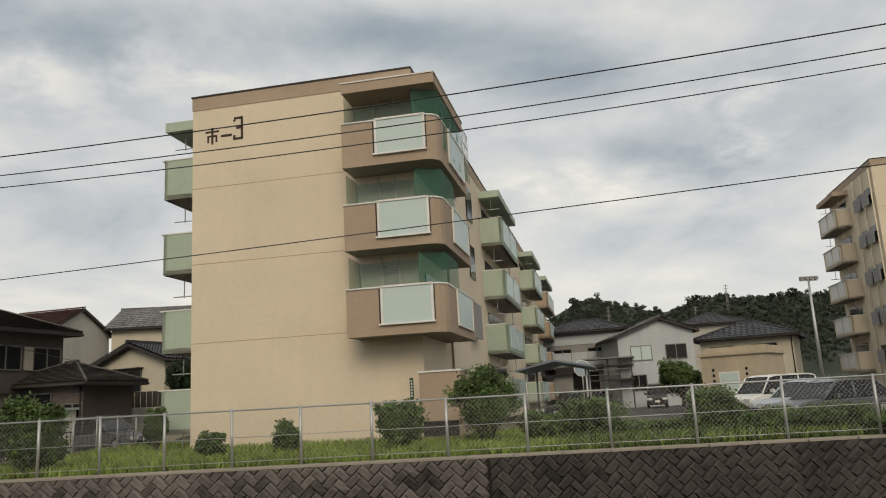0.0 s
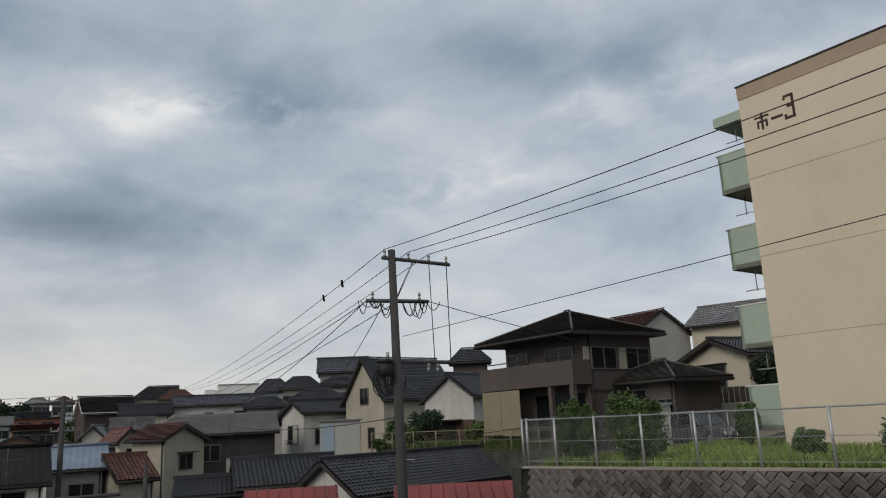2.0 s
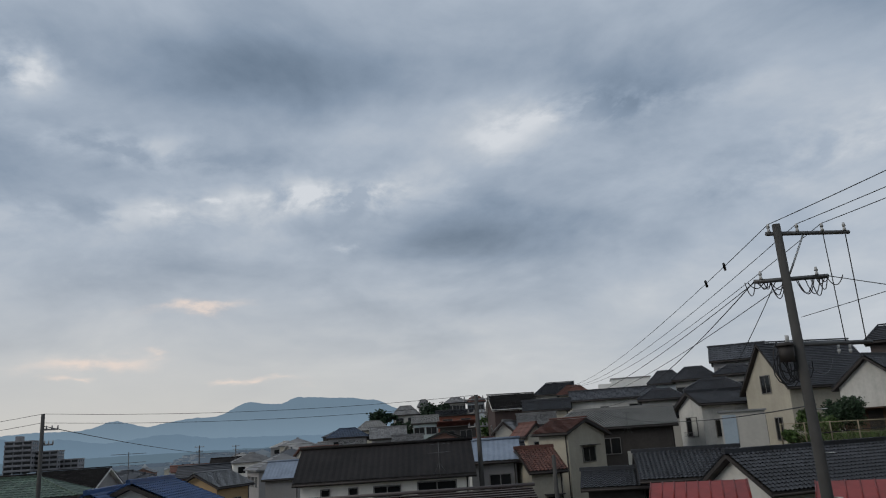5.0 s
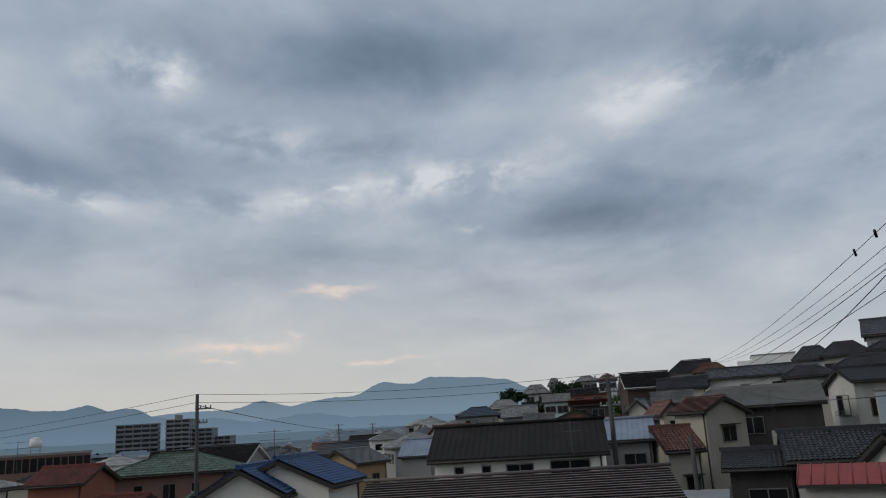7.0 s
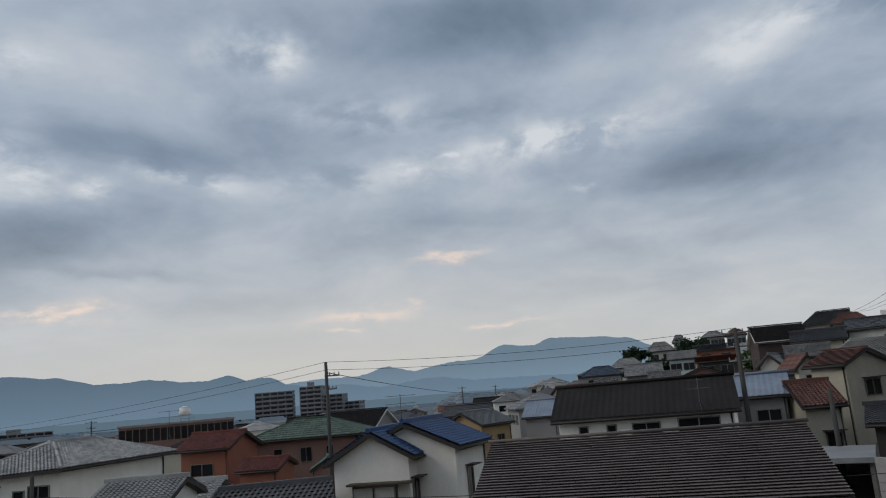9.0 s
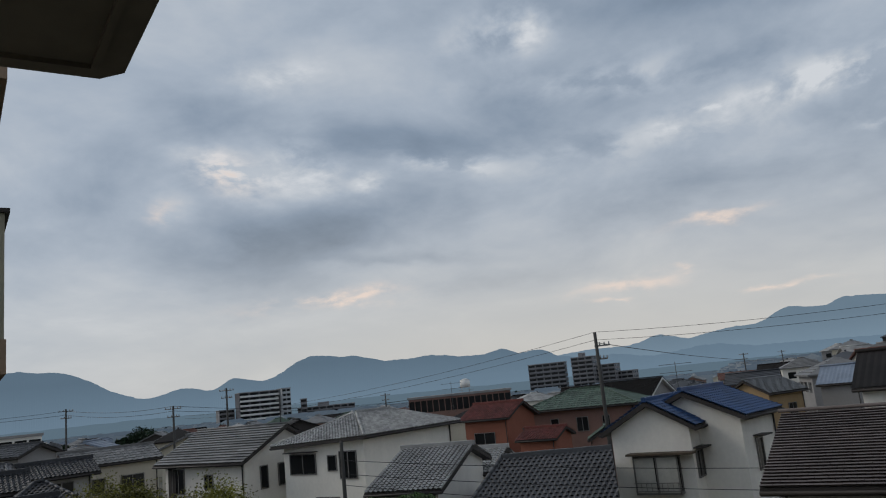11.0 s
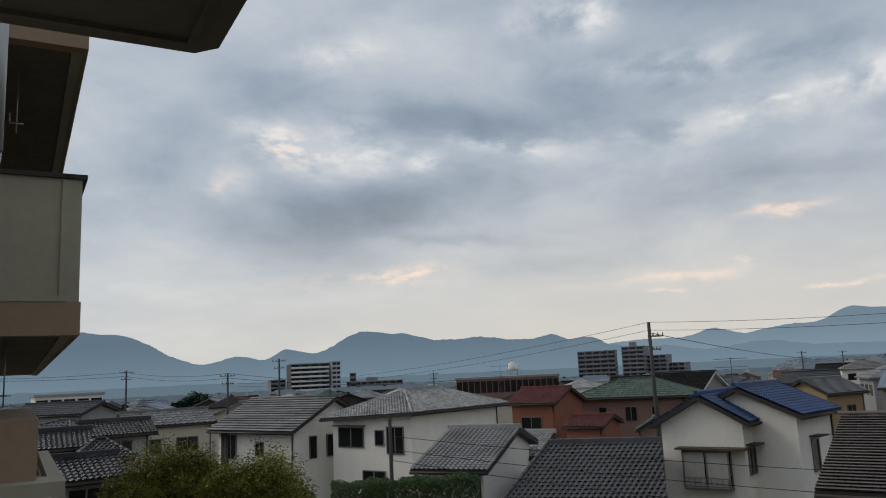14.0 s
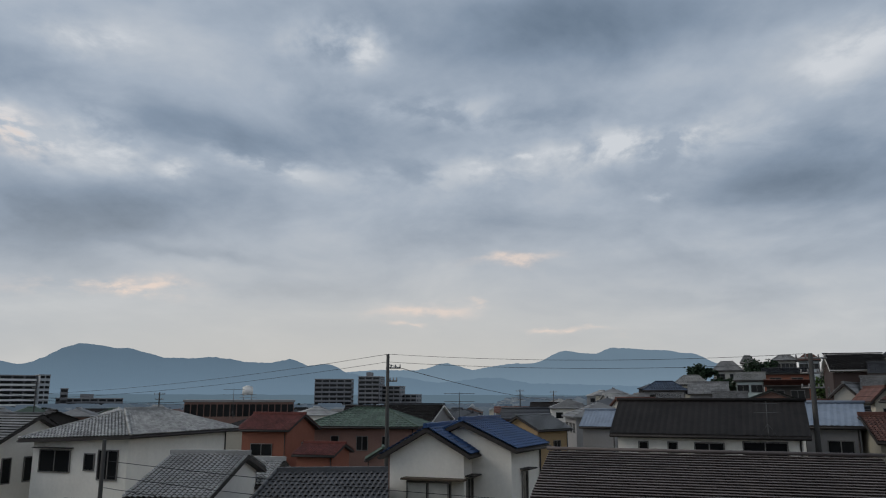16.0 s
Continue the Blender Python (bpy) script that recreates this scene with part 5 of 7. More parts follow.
grass("grass", 16000, bank_place, 0.15, 0.75, M["leaf"], "overgrown dark weeds on the bank before the houses", 6)


def leaves(bm, centre, rx, ry, rz, count, size, rnd, hollow=0.55):
    """Small leaves in uneven clumps through a crown: gaps between the clumps, a ragged outline."""
    c0 = Vector(centre)
    clumps = []
    for _ in range(max(1, min(26, count // 60))):
        d = Vector((rnd.gauss(0, 1), rnd.gauss(0, 1), rnd.gauss(0, 1))).normalized() * rnd.uniform(0.25, 0.8)
        clumps.append((Vector((d.x * rx, d.y * ry, d.z * rz)), rnd.uniform(0.26, 0.48)))
    for _ in range(count):
        o, k = rnd.choice(clumps)
        d = Vector((rnd.gauss(0, 1), rnd.gauss(0, 1), rnd.gauss(0, 1))).normalized() * (k * rnd.random() ** 0.4 * rnd.uniform(0.8, 1.2))
        p = c0 + o + Vector((d.x * rx, d.y * ry, d.z * rz))
        a = Vector((rnd.gauss(0, 1), rnd.gauss(0, 1), rnd.gauss(0, 0.6))).normalized()
        b = a.orthogonal().normalized()
        b = (b + a.cross(b) * rnd.uniform(-1, 1)).normalized()
        s = size * rnd.uniform(0.6, 1.3)
        v = [bm.verts.new(p + a * s * u + b * s * 0.5 * w) for u, w in ((-1, 0), (0, -1), (1, 0), (0, 1))]
        bm.faces.new(v)


def shrub(x, y, z, r, h, label, mat="leaf", n=900, size=0.06, name="shrub", category="shrub", trunk=0.0, seed=1):
    rnd = random.Random(seed)
    ob = thing(name, Matrix.Translation((x, y, z)), label, category)
    stems = []
    zc = trunk + (h - trunk) / 2
    for i in range(6):
        a = i * 1.05 + rnd.random()
        rr = r * rnd.uniform(0.3, 0.7)
        stems.append(((0, 0, -0.1 + trunk * 0.9), (rr * math.cos(a), rr * math.sin(a), zc + rnd.uniform(-0.2, 0.4) * h * 0.4), 0.03 + 0.012 * h, 0.01))
    if trunk:
        stems.append(((0, 0, -0.1), (0, 0, trunk), 0.06 + 0.025 * h, 0.04 + 0.015 * h))
        stems.append(((0, 0, trunk), (0.1 * r, 0, zc + 0.2 * h), 0.04 + 0.015 * h, 0.015))
    part("trunk", tubes(stems, 6), M["bark"], ob)
    bm = bmesh.new()
    leaves(bm, (0, 0, zc), r, r, (h - trunk) / 2, n, size, rnd)
    for i in range(5):
        a = rnd.random() * 6.28
        leaves(bm, (r * 0.6 * math.cos(a), r * 0.6 * math.sin(a), zc + rnd.uniform(-0.3, 0.5) * (h - trunk) / 2), r * 0.5, r * 0.5, (h - trunk) * 0.28, n // 5, size, rnd)
    part("crown", bm, M[mat], ob)
    return ob


for i, (az, d, r, h, n) in enumerate(((-17.3, 21.0, 0.45, 0.75, 500), (-12.2, 20.5, 0.42, 0.95, 500), (-3.8, 19.6, 0.66, 1.35, 1100), (2.5, 20.0, 0.95, 2.0, 1600), (8.0, 20.2, 0.8, 0.8, 1200), (10.2, 20.4, 1.0, 1.1, 2400),
                                      (15.4, 20.4, 0.6, 0.45, 900), (18.6, 20.6, 0.75, 1.25, 2600), (12.6, 20.4, 0.6, 0.45, 700), (-28.7, 20.6, 0.82, 1.85, 2600), (-32.6, 22.0, 0.6, 1.7, 2000), (21.5, 19.6, 0.5, 0.55, 700), (23.2, 19.9, 0.7, 0.75, 900), (26.3, 19.4, 0.8, 0.8, 1100), (6.6, 19.4, 0.6, 0.9, 900), (24.5, 20.5, 0.8, 0.5, 600), (29, 19, 0.9, 0.5, 600))):
    p = polar(az, 0, d)
    shrub(p.x, p.y, 6.75, r, h, ("clipped round green shrub on the lawn" if az < 5 else "loose green shrub behind the wire fence"), n=n * (5 if az < 5 else 2), seed=i + 10, size=0.05)


sf = thing("steel_balcony", pose(*polar(11.4, 0, 62)[:2], 6.4, 0, 0, -12), "dark steel balcony and stair before the grey house", "balcony")
for u in (-1.6, 0.2, 2.0):
    for w in (0.0, 1.6):
        part("post", boxes((u - 0.05, w - 0.05, 0, u + 0.05, w + 0.05, 3.9)), M["trim_dark"], sf)
for z in (2.2, 3.3):
    part("deck", boxes((-1.8, -0.1, z, 2.2, 1.7, z + 0.12)), M["trim_dark"], sf)
part("rail", boxes((-1.8, -0.08, 3.05, 2.2, -0.03, 3.1), (-1.8, -0.08, 2.65, 2.2, -0.03, 2.7)), M["alu"], sf)
part("roof", boxes((-1.9, -0.3, 3.9, 2.3, 1.9, 4.0)), M["sheet_grey"], sf)

# ---- parked vehicles ----
def paint(name, colour, metal=0.3):
    return material(name, colour, 0.28, metal, var=0.04, scale=6, fine=60, bump=0, spec=0.6)


M["paint_white"], M["paint_grey"], M["paint_black"] = paint("white_paint", (0.72, 0.72, 0.70), 0.0), paint("grey_paint", (0.10, 0.105, 0.115)), paint("black_paint", (0.018, 0.018, 0.02), 0.1)
M["paint_silver"], M["paint_blue"] = paint("silver_paint", (0.42, 0.43, 0.44), 0.5), paint("blue_paint", (0.03, 0.06, 0.2))
M["paint_ice"] = paint("pale_blue_paint", (0.42, 0.48, 0.54), 0.1)
M["rim"] = material("alloy_rim", (0.45, 0.45, 0.46), 0.35, 0.8, var=0.05)
M["lamp_glass"] = glass("lamp_glass", (0.6, 0.62, 0.62), 0.1)


def car(x, y, z, yaw, L, W, H, mat, label, van=False):
    """A parked car, nose towards local -y."""
    ob = thing("car", pose(x, y, z, 0, 0, yaw), label, "car", "parked cars")
    hood, sill = (H * 0.5, 0.26)
    nose, ws, rf, rr = (-L / 2, -L / 2 + (0.75 if van else 1.15), -L / 2 + (1.45 if van else 1.95), L / 2 - (0.3 if van else 0.75))
    prof = [(-L / 2, sill), (-L / 2 - 0.02, hood * 0.8), (-L / 2 + 0.25, hood * 0.97), (ws, hood * 1.1), (L / 2 - 0.03, hood * 1.13), (L / 2, hood * 0.7), (L / 2 - 0.05, sill)]

    def shell(prof, w0, inset):
        bm = bmesh.new()
        rows = []
        for s, w in ((-1, w0 - inset), (-1, w0), (1, w0), (1, w0 - inset)):
            rows.append([bm.verts.new((s * w, p[0], p[1])) for p in prof])
        for a, b in zip(rows, rows[1:]):
            for i in range(len(prof)):
                bm.faces.new((a[i], a[(i + 1) % len(prof)], b[(i + 1) % len(prof)], b[i]))
        bm.faces.new(rows[0][::-1])
        bm.faces.new(rows[-1])
        return bm
    bm = shell(prof, W / 2, 0.0)
    bmesh.ops.remove_doubles(bm, verts=bm.verts, dist=0.001)
    bmesh.ops.recalc_face_normals(bm, faces=bm.faces)
    bmesh.ops.bevel(bm, geom=[e for e in bm.edges], offset=0.06, segments=2, affect="EDGES")
    body = part("body", bm, mat, ob)
    cab = [(ws, hood * 1.05), (rf, H - 0.07), (rf + 0.45, H - 0.02), (rr - 0.35, H - 0.02), (rr, H - 0.09), (L / 2 - 0.08, hood * 1.08)]

    def half_width(z):
        return W / 2 - 0.03 - 0.15 * (z - hood) / (H - hood)
    bm = bmesh.new()
    rows = [[bm.verts.new((q * half_width(p[1]), p[0], p[1])) for p in cab] for q in (-1, 1)]
    for i in range(len(cab)):
        bm.faces.new((rows[0][i], rows[0][(i + 1) % len(cab)], rows[1][(i + 1) % len(cab)], rows[1][i]))
    bm.faces.new(rows[0][::-1])
    bm.faces.new(rows[1])
    bmesh.ops.recalc_face_normals(bm, faces=bm.faces)
    part("glazing", bm, M["glass"], body, "dark glass all round")
    # painted roof skin, bent down at its ends, and the pillars that carry it
    bm = bmesh.new()
    line = [(rf - 0.02, H - 0.07), (rf + 0.2, H - 0.015), (rf + 0.5, H + 0.02), (rr - 0.4, H + 0.02), (rr - 0.1, H - 0.02), (rr + 0.02, H - 0.09)]
    top = [[bm.verts.new((q * (half_width(z) + 0.01) * k, y, z + 0.02 * (1 - abs(q * k)))) for y, z in line] for q, k in ((-1, 1), (-1, 0.5), (1, 0.5), (1, 1))]
    for a, b in zip(top, top[1:]):
        for i in range(len(line) - 1):
            bm.faces.new((a[i], a[i + 1], b[i + 1], b[i])).smooth = True
    low = [[bm.verts.new((v.co.x, v.co.y, v.co.z - 0.07)) for v in r] for r in (top[0], top[-1])]
    for a, b in ((top[0], low[0]), (top[-1], low[1])):
        for i in range(len(line) - 1):
            bm.faces.new((a[i], a[i + 1], b[i + 1], b[i]))
    part("roof", bm, mat, body)
    posts = [cab[0] + cab[1], cab[5] + cab[4]]
    posts += [(y, hood * 1.08, y, H - 0.06) for y in ((rf + 0.75, rf + 1.85) if van else (rf + 0.75,))]
    for s in (-1, 1):
        for y0, z0, y1, z1 in posts:
            part("pillar", tubes([((s * half_width(z0), y0, z0), (s * half_width(z1), y1, z1), 0.035)], 6), mat, body)
        part("mirror", boxes((s * (W / 2) - 0.02 + 0.08 * (s - 1), ws + 0.5, hood * 1.12, s * (W / 2) + 0.18 + 0.08 * (s - 1), ws + 0.62, hood * 1.12 + 0.16)), mat, body)
    for s in (-1, 1):
        part("headlight", boxes((s * W * 0.36 - 0.18, -L / 2 - 0.04, hood * 0.68, s * W * 0.36 + 0.18, -L / 2 + 0.1, hood * 0.86)), M["lamp_glass"], body)
        part("tail_light", boxes((s * W * 0.43 - 0.07, L / 2 - 0.08, hood * 0.75, s * W * 0.43 + 0.07, L / 2 + 0.02, hood * 1.1)), M["sheet_red"], body)
    part("bumper", boxes((-W / 2 + 0.06, -L / 2 - 0.05, 0.24, W / 2 - 0.06, -L / 2 + 0.06, 0.46)), M["black"], body)
    part("plate", boxes((-0.17, -L / 2 - 0.07, 0.42, 0.17, -L / 2 - 0.04, 0.58)), M["trim_white"], body)
    for s in (-1, 1):
        for yy in (-L / 2 + 0.78, L / 2 - 0.75):
            wh = part("wheel", tubes([((s * (W / 2 - 0.2), yy, 0.31), (s * (W / 2 + 0.01), yy, 0.31), 0.31)], 20), M["black"], ob)
            part("rim", tubes([((s * (W / 2 - 0.15), yy, 0.31), (s * (W / 2 + 0.022), yy, 0.31), 0.19)], 14), M["rim"], wh)
    return ob


def put(az, d):
    p = polar(az, 0, d)
    return p.x, p.y


car(*put(22.5, 40.5), 6.4, -66, 4.7, 1.75, 1.8, M["paint_white"], "white minivan parked on the asphalt", True)
car(*put(24.1, 36.3), 6.4, -70, 4.1, 1.68, 1.5, M["paint_ice"], "pale silver-blue small car between two others")
car(*put(25.9, 32.6), 6.4, -72, 4.6, 1.75, 1.45, M["paint_grey"], "dark grey estate car parked by the hedge")
car(*put(14.8, 60), 6.4, -14, 3.4, 1.48, 1.75, M["paint_black"], "black small car facing the car park", True)
car(*put(9.0, 47), 6.4, -82, 4.4, 1.7, 1.45, M["paint_black"], "dark saloon car parked behind the hedge")
car(*put(10.8, 68), 6.4, -75, 4.2, 1.7, 1.5, M["paint_silver"], "silver car parked before the houses")
car(-15.0, 33.6, 6.5, 70, 4.3, 1.7, 1.45, M["paint_grey"], "dark car parked beside the brown house")


# ---- car park: store, sign, lamp, cycle shelter ----
st = thing("concrete_store", pose(*put(18.03, 46), 6.4, 0, 0, -36), "beige concrete store with a pale green door", "store")
part("wall", boxes((0.0, 0, -0.2, 3.5, 4.2, 3.05)), M["tan_store"], st)
part("roof_slab", boxes((-0.12, -0.12, 3.05, 3.62, 4.32, 3.22)), M["tan_store"], st)
part("parapet", boxes((0.25, 0.3, 3.22, 3.45, 4.1, 3.52)), M["tan_store"], st)
part("door_frame", boxes((0.95, -0.02, 0.0, 2.05, 0.0, 2.15)), M["trim_white"], st)
part("door", boxes((1.02, -0.04, 0.0, 1.98, -0.02, 2.08)), M["frost"], st, "pale green door")
for u in (0.6, 2.4):
    for k in range(3):
        part("vent", boxes((u, -0.03, 1.6 + 0.3 * k, u + 0.12, 0.0, 1.75 + 0.3 * k)), M["glass"], st)
sg = thing("round_sign", pose(*put(9.72, 44), 6.75, 0, 0, 0), "round blue and white road sign on a grey post", "road sign")
part("post", tubes([((0, 0, 0), (0, 0, 3.1), 0.035)]), M["steel"], sg)
part("disc", tubes([((0, -0.05, 2.45), (0, -0.08, 2.45), 0.42)], 24), M["paleblue"], sg)
part("disc_rim", tubes([((0, -0.045, 2.45), (0, -0.06, 2.45), 0.46)], 24), M["trim_white"], sg)
sh = thing("cycle_shelter", pose(*put(5.6, 34), 6.75, 0, 0, -11.4), "grey steel cycle shelter with a low gabled roof", "shelter")
for px in (0.0, 2.6):
    for py in (0.0, 5.5):
        part("post", tubes([((px, py, 0), (px, py, 2.25), 0.05)]), M["steel"], sh)
bm = bmesh.new()
for s, (xa, xb) in enumerate(((-0.4, 1.3), (1.3, 3.0))):
    za, zb = (2.25, 2.6) if s == 0 else (2.6, 2.25)
    v = [bm.verts.new(p) for p in ((xa, -0.5, za), (xb, -0.5, zb), (xb, 6, zb), (xa, 6, za), (xa, -0.5, za - 0.08), (xb, -0.5, zb - 0.08), (xb, 6, zb - 0.08), (xa, 6, za - 0.08))]
    for q in ((0, 1, 2, 3), (7, 6, 5, 4), (0, 4, 5, 1), (2, 6, 7, 3), (1, 5, 6, 2), (3, 7, 4, 0)):
        bm.faces.new([v[i] for i in q])
part("roof", bm, M["sheet_blue"], sh)
lp = thing("floodlight_mast", pose(*put(25.65, 95), 6.7), "tall pale mast with floodlights over the houses", "light mast")
part("mast", tubes([((0, 0, 0), (0, 0, 12.2), 0.22, 0.12)]), M["steel"], lp)
part("crossbar", boxes((-1.0, -0.06, 12.0, 1.0, 0.06, 12.14)), M["steel"], lp)
for i in range(4):
    part("floodlight", boxes((-1.0 + i * 0.55, -0.3, 12.14, -0.65 + i * 0.55, 0.1, 12.5)), M["greywall"], lp)

# ---- the utility pole and its cables ----
def bent(points, r):
    cu = bpy.data.curves.new("lead", "CURVE")
    cu.dimensions, cu.bevel_depth, cu.bevel_resolution = "3D", r, 1
    sp = cu.splines.new("POLY")
    sp.points.add(len(points) - 1)
    for q, p in zip(sp.points, points):
        q.co = (*p, 1)
    cu.materials.append(M["wire"])
    return cu


def cable(name, a, b, sag, r, label, n=28):
    """A hanging cable from a to b."""
    a, b = Vector(a), Vector(b)
    cu = bpy.data.curves.new(name, "CURVE")
    cu.dimensions, cu.bevel_depth, cu.bevel_resolution = "3D", r, 1
    sp = cu.splines.new("POLY")
    sp.points.add(n)
    for i in range(n + 1):
        t = i / n
        p = a.lerp(b, t) - Vector((0, 0, sag * 4 * t * (1 - t)))
        sp.points[i].co = (*p, 1)
    cu.materials.append(M["wire"])
    return tagged(new(name, cu), label, "cable", "overhead cables")


M["darksteel"] = material("weathered_steel", (0.10, 0.10, 0.10), 0.6, 0.4, var=0.2, scale=20, fine=120, bump=0.03)
top, foot = polar(-45.6, 12.95, 18.5), polar(-45.05, 0, 18.5)
up = thing("utility_pole", Matrix.Translation((foot.x, foot.y, 0.6)), "weathered concrete utility pole with two crossarms and a transformer", "utility pole")
o = Vector((foot.x, foot.y, 0.6))
part("pole", tubes([((0, 0, -0.8), tuple(top - o), 0.16, 0.09)], 16), M["polecon"], up)
arm1 = (polar(-46.35, 12.4, 18.4) - o, polar(-41.19, 11.67, 19.58) - o)
arm2 = (polar(-47.63, 9.22, 18.3) - o, polar(-42.91, 8.98, 18.85) - o)
arm3 = (polar(-45.72, 4.65, 18.5) - o, polar(-41.11, 4.36, 19.75) - o)
for i, (a, b) in enumerate((arm1, arm2, arm3)):
    bm = bmesh.new()
    tube(bm, a, b, 0.05, seg=4)
    arm = part("crossarm", bm, M["darksteel"], up)
    for t in ((0.04, 0.38, 0.68, 0.95) if i == 0 else (0.1, 0.85) if i == 1 else (0.55, 0.7)):
        p = a.lerp(b, t)
        s = 1 if i == 0 else -1 if i == 2 else 1
        for k in range(2):
            tz = 0.04 + k * 0.1
            part("insulator", tubes([(tuple(p + Vector((0, 0, s * tz))), tuple(p + Vector((0, 0, s * (tz + 0.09)))), 0.042, 0.025)], 10), M["porcelain"], arm)
part("brace", tubes([(tuple(arm1[0].lerp(arm1[1], 0.45)), tuple(arm1[0].lerp(arm1[1], 0.2) - Vector((0, 0, 0.95))), 0.022)], 6), M["steel"], up)
tr = polar(-46.35, 3.3, 18.35) - o
tb = part("transformer", tubes([(tuple(tr + Vector((0, 0, 0.08))), tuple(tr + Vector((0, 0, 0.42))), 0.17)], 18), M["trim_dark"], up)
part("lid", tubes([(tuple(tr + Vector((0, 0, 0.42))), tuple(tr + Vector((0, 0, 0.5))), 0.21, 0.14)], 18), M["trim_dark"], tb)
part("bushing", tubes([(tuple(tr + Vector((0.1, 0, 0.5))), tuple(tr + Vector((0.1, 0, 0.65))), 0.04)], 8), M["porcelain"], tb)
for k in range(5):
    zz = 2.5 + 0.45 * k + 3.2
    part("step_bolt", tubes([((-0.28 * (k % 2), 0, zz), (0.28 * ((k + 1) % 2), 0, zz), 0.012)], 5), M["steel"], up)
# looped leads at the crossarms
rnd = random.Random(5)
for k in range(16):
    a = arm2[0].lerp(arm2[1], (0.0 if k % 2 else 0.75) + 0.22 * rnd.random())
    w, dp = rnd.uniform(0.15, 0.4), rnd.uniform(0.12, 0.45)
    u = (arm2[1] - arm2[0]).normalized()
    part("lead", bent([a + u * (w * t / 8 * (1 if k % 3 else -1)) - Vector((0, 0, dp * 4 * t / 8 * (1 - t / 8))) for t in range(9)], 0.011), None, up)
rnd = random.Random(14)
across = (arm1[1] - arm1[0]).normalized()
for k in range(9):
    c = tr + across * rnd.uniform(-0.12, 0.3) + Vector((0, 0, rnd.uniform(-0.15, 0.2)))
    rx, rz = rnd.uniform(0.12, 0.3), rnd.uniform(0.25, 0.5)
    part("lead", bent([c + across * rx * math.cos(0.5 * t) + Vector((0, 0, rz * math.sin(0.5 * t))) for t in range(4, 14)], 0.013), None, up)
for t in (0.68, 0.95):
    p = arm1[0].lerp(arm1[1], t)
    q = arm3[0].lerp(arm3[1], t - 0.02)
    part("dropper", tubes([(tuple(p), tuple(q), 0.012)], 4), M["wire"], up)
W0 = [o + arm1[0].lerp(arm1[1], t) + Vector((0, 0, 0.22)) for t in (0.04, 0.38, 0.68)]
for p, el, d, sag in zip(W0, (24.35, 23.2, 22.2), (10.6, 12.4, 13.2), (0.5, 0.66, 0.68)):
    q = polar(32.6, el, d)
    cable("power_cable", p, p.lerp(q, 1.7), sag, 0.009, "thin black power cable from the utility pole")
p = polar(-45.0, 6.45, 18.4)
q = polar(31.31, 14.0, 10.5)
cable("power_cable", p, p.lerp(q, 1.7), 0.12, 0.007, "thin black low cable from the utility pole")
FARP = polar(-62.2, 2.9, 82)
for i, p in enumerate(W0):
    cable("power_cable", p, FARP + Vector((0.6 * i, 0.5 * i, 0.2)), 1.0, 0.009, "black power cable down to the houses")
for i, t in enumerate((0.02, 0.5)):
    cable("power_cable", o + arm2[0].lerp(arm2[1], t), FARP + Vector((0.5 * i, 0.9 * i, -1.2)), 0.9, 0.010, "black service cable down to the houses")
cable("power_cable", o + arm2[0], (-52, 31, 9.6), 0.8, 0.012, "thin service cable to the houses behind")
cable("power_cable", o + arm2[0].lerp(arm2[1], 0.3), (-46, 36, 9.9), 0.7, 0.012, "thin service cable to the houses behind")
cable("power_cable", o + arm2[1], (-14.8, 30.6, 10.2), 0.1, 0.01, "thin service cable to the brown house")
cable("power_cable", o + Vector((0, 0, 8.4)), (-38, 40, 11.5), 0.5, 0.012, "thin service cable to the houses behind")
cable("power_cable", o + Vector((0, 0, 7.6)), (-44, 26, 9.0), 0.5, 0.014, "black telephone cable to the houses behind")
cable("power_cable", o + Vector((0, 0, 7.0)), (-14.8, 31, 9.0), 0.3, 0.01, "thin telephone cable to the brown house")
for t in (0.055, 0.085):
    p = W0[0].lerp(FARP + Vector((0, 0, 0.2)), t) - Vector((0, 0, 4 * t * (1 - t)))
    part("cable_clamp", tubes([(tuple(p - o - Vector((0.1, -0.1, 0.07))), tuple(p - o + Vector((0.1, -0.1, 0.05))), 0.036)], 8), M["wire"], up)


def small_pole(az, el, d, label, base=0.0, arms=2, r=0.14, steel=False, one_side=False):
    t = polar(az, el, d)
    ob = thing("utility_pole", Matrix.Translation((t.x, t.y, base)), label, "utility pole", "street poles")
    h = t.z - base
    part("pole", tubes([((0, 0, -0.5), (0, 0, h), r, r * 0.65)], 10), M["steel"] if steel else M["polecon"], ob)
    a = radians(az)
    for k in range(arms):
        z = h - 0.25 - k * 0.75
        u = Vector((math.cos(a), -math.sin(a), 0)) * (0.75 if k == 0 else 0.55)
        bm = bmesh.new()
        z -= 0.55 if one_side else 0.0
        tube(bm, u * (-0.15 if one_side else -1) + Vector((0, 0, z)), u + Vector((0, 0, z)), 0.045, seg=4)
        for s in ((0.25, 0.6, 0.95) if one_side else (-0.9, -0.3, 0.5, 0.9)):
            tube(bm, u * s + Vector((0, 0, z)), u * s + Vector((0, 0, z + 0.2)), 0.05, 0.03, seg=6)
        part("crossarm", bm, M["greywall"], ob)
    return t


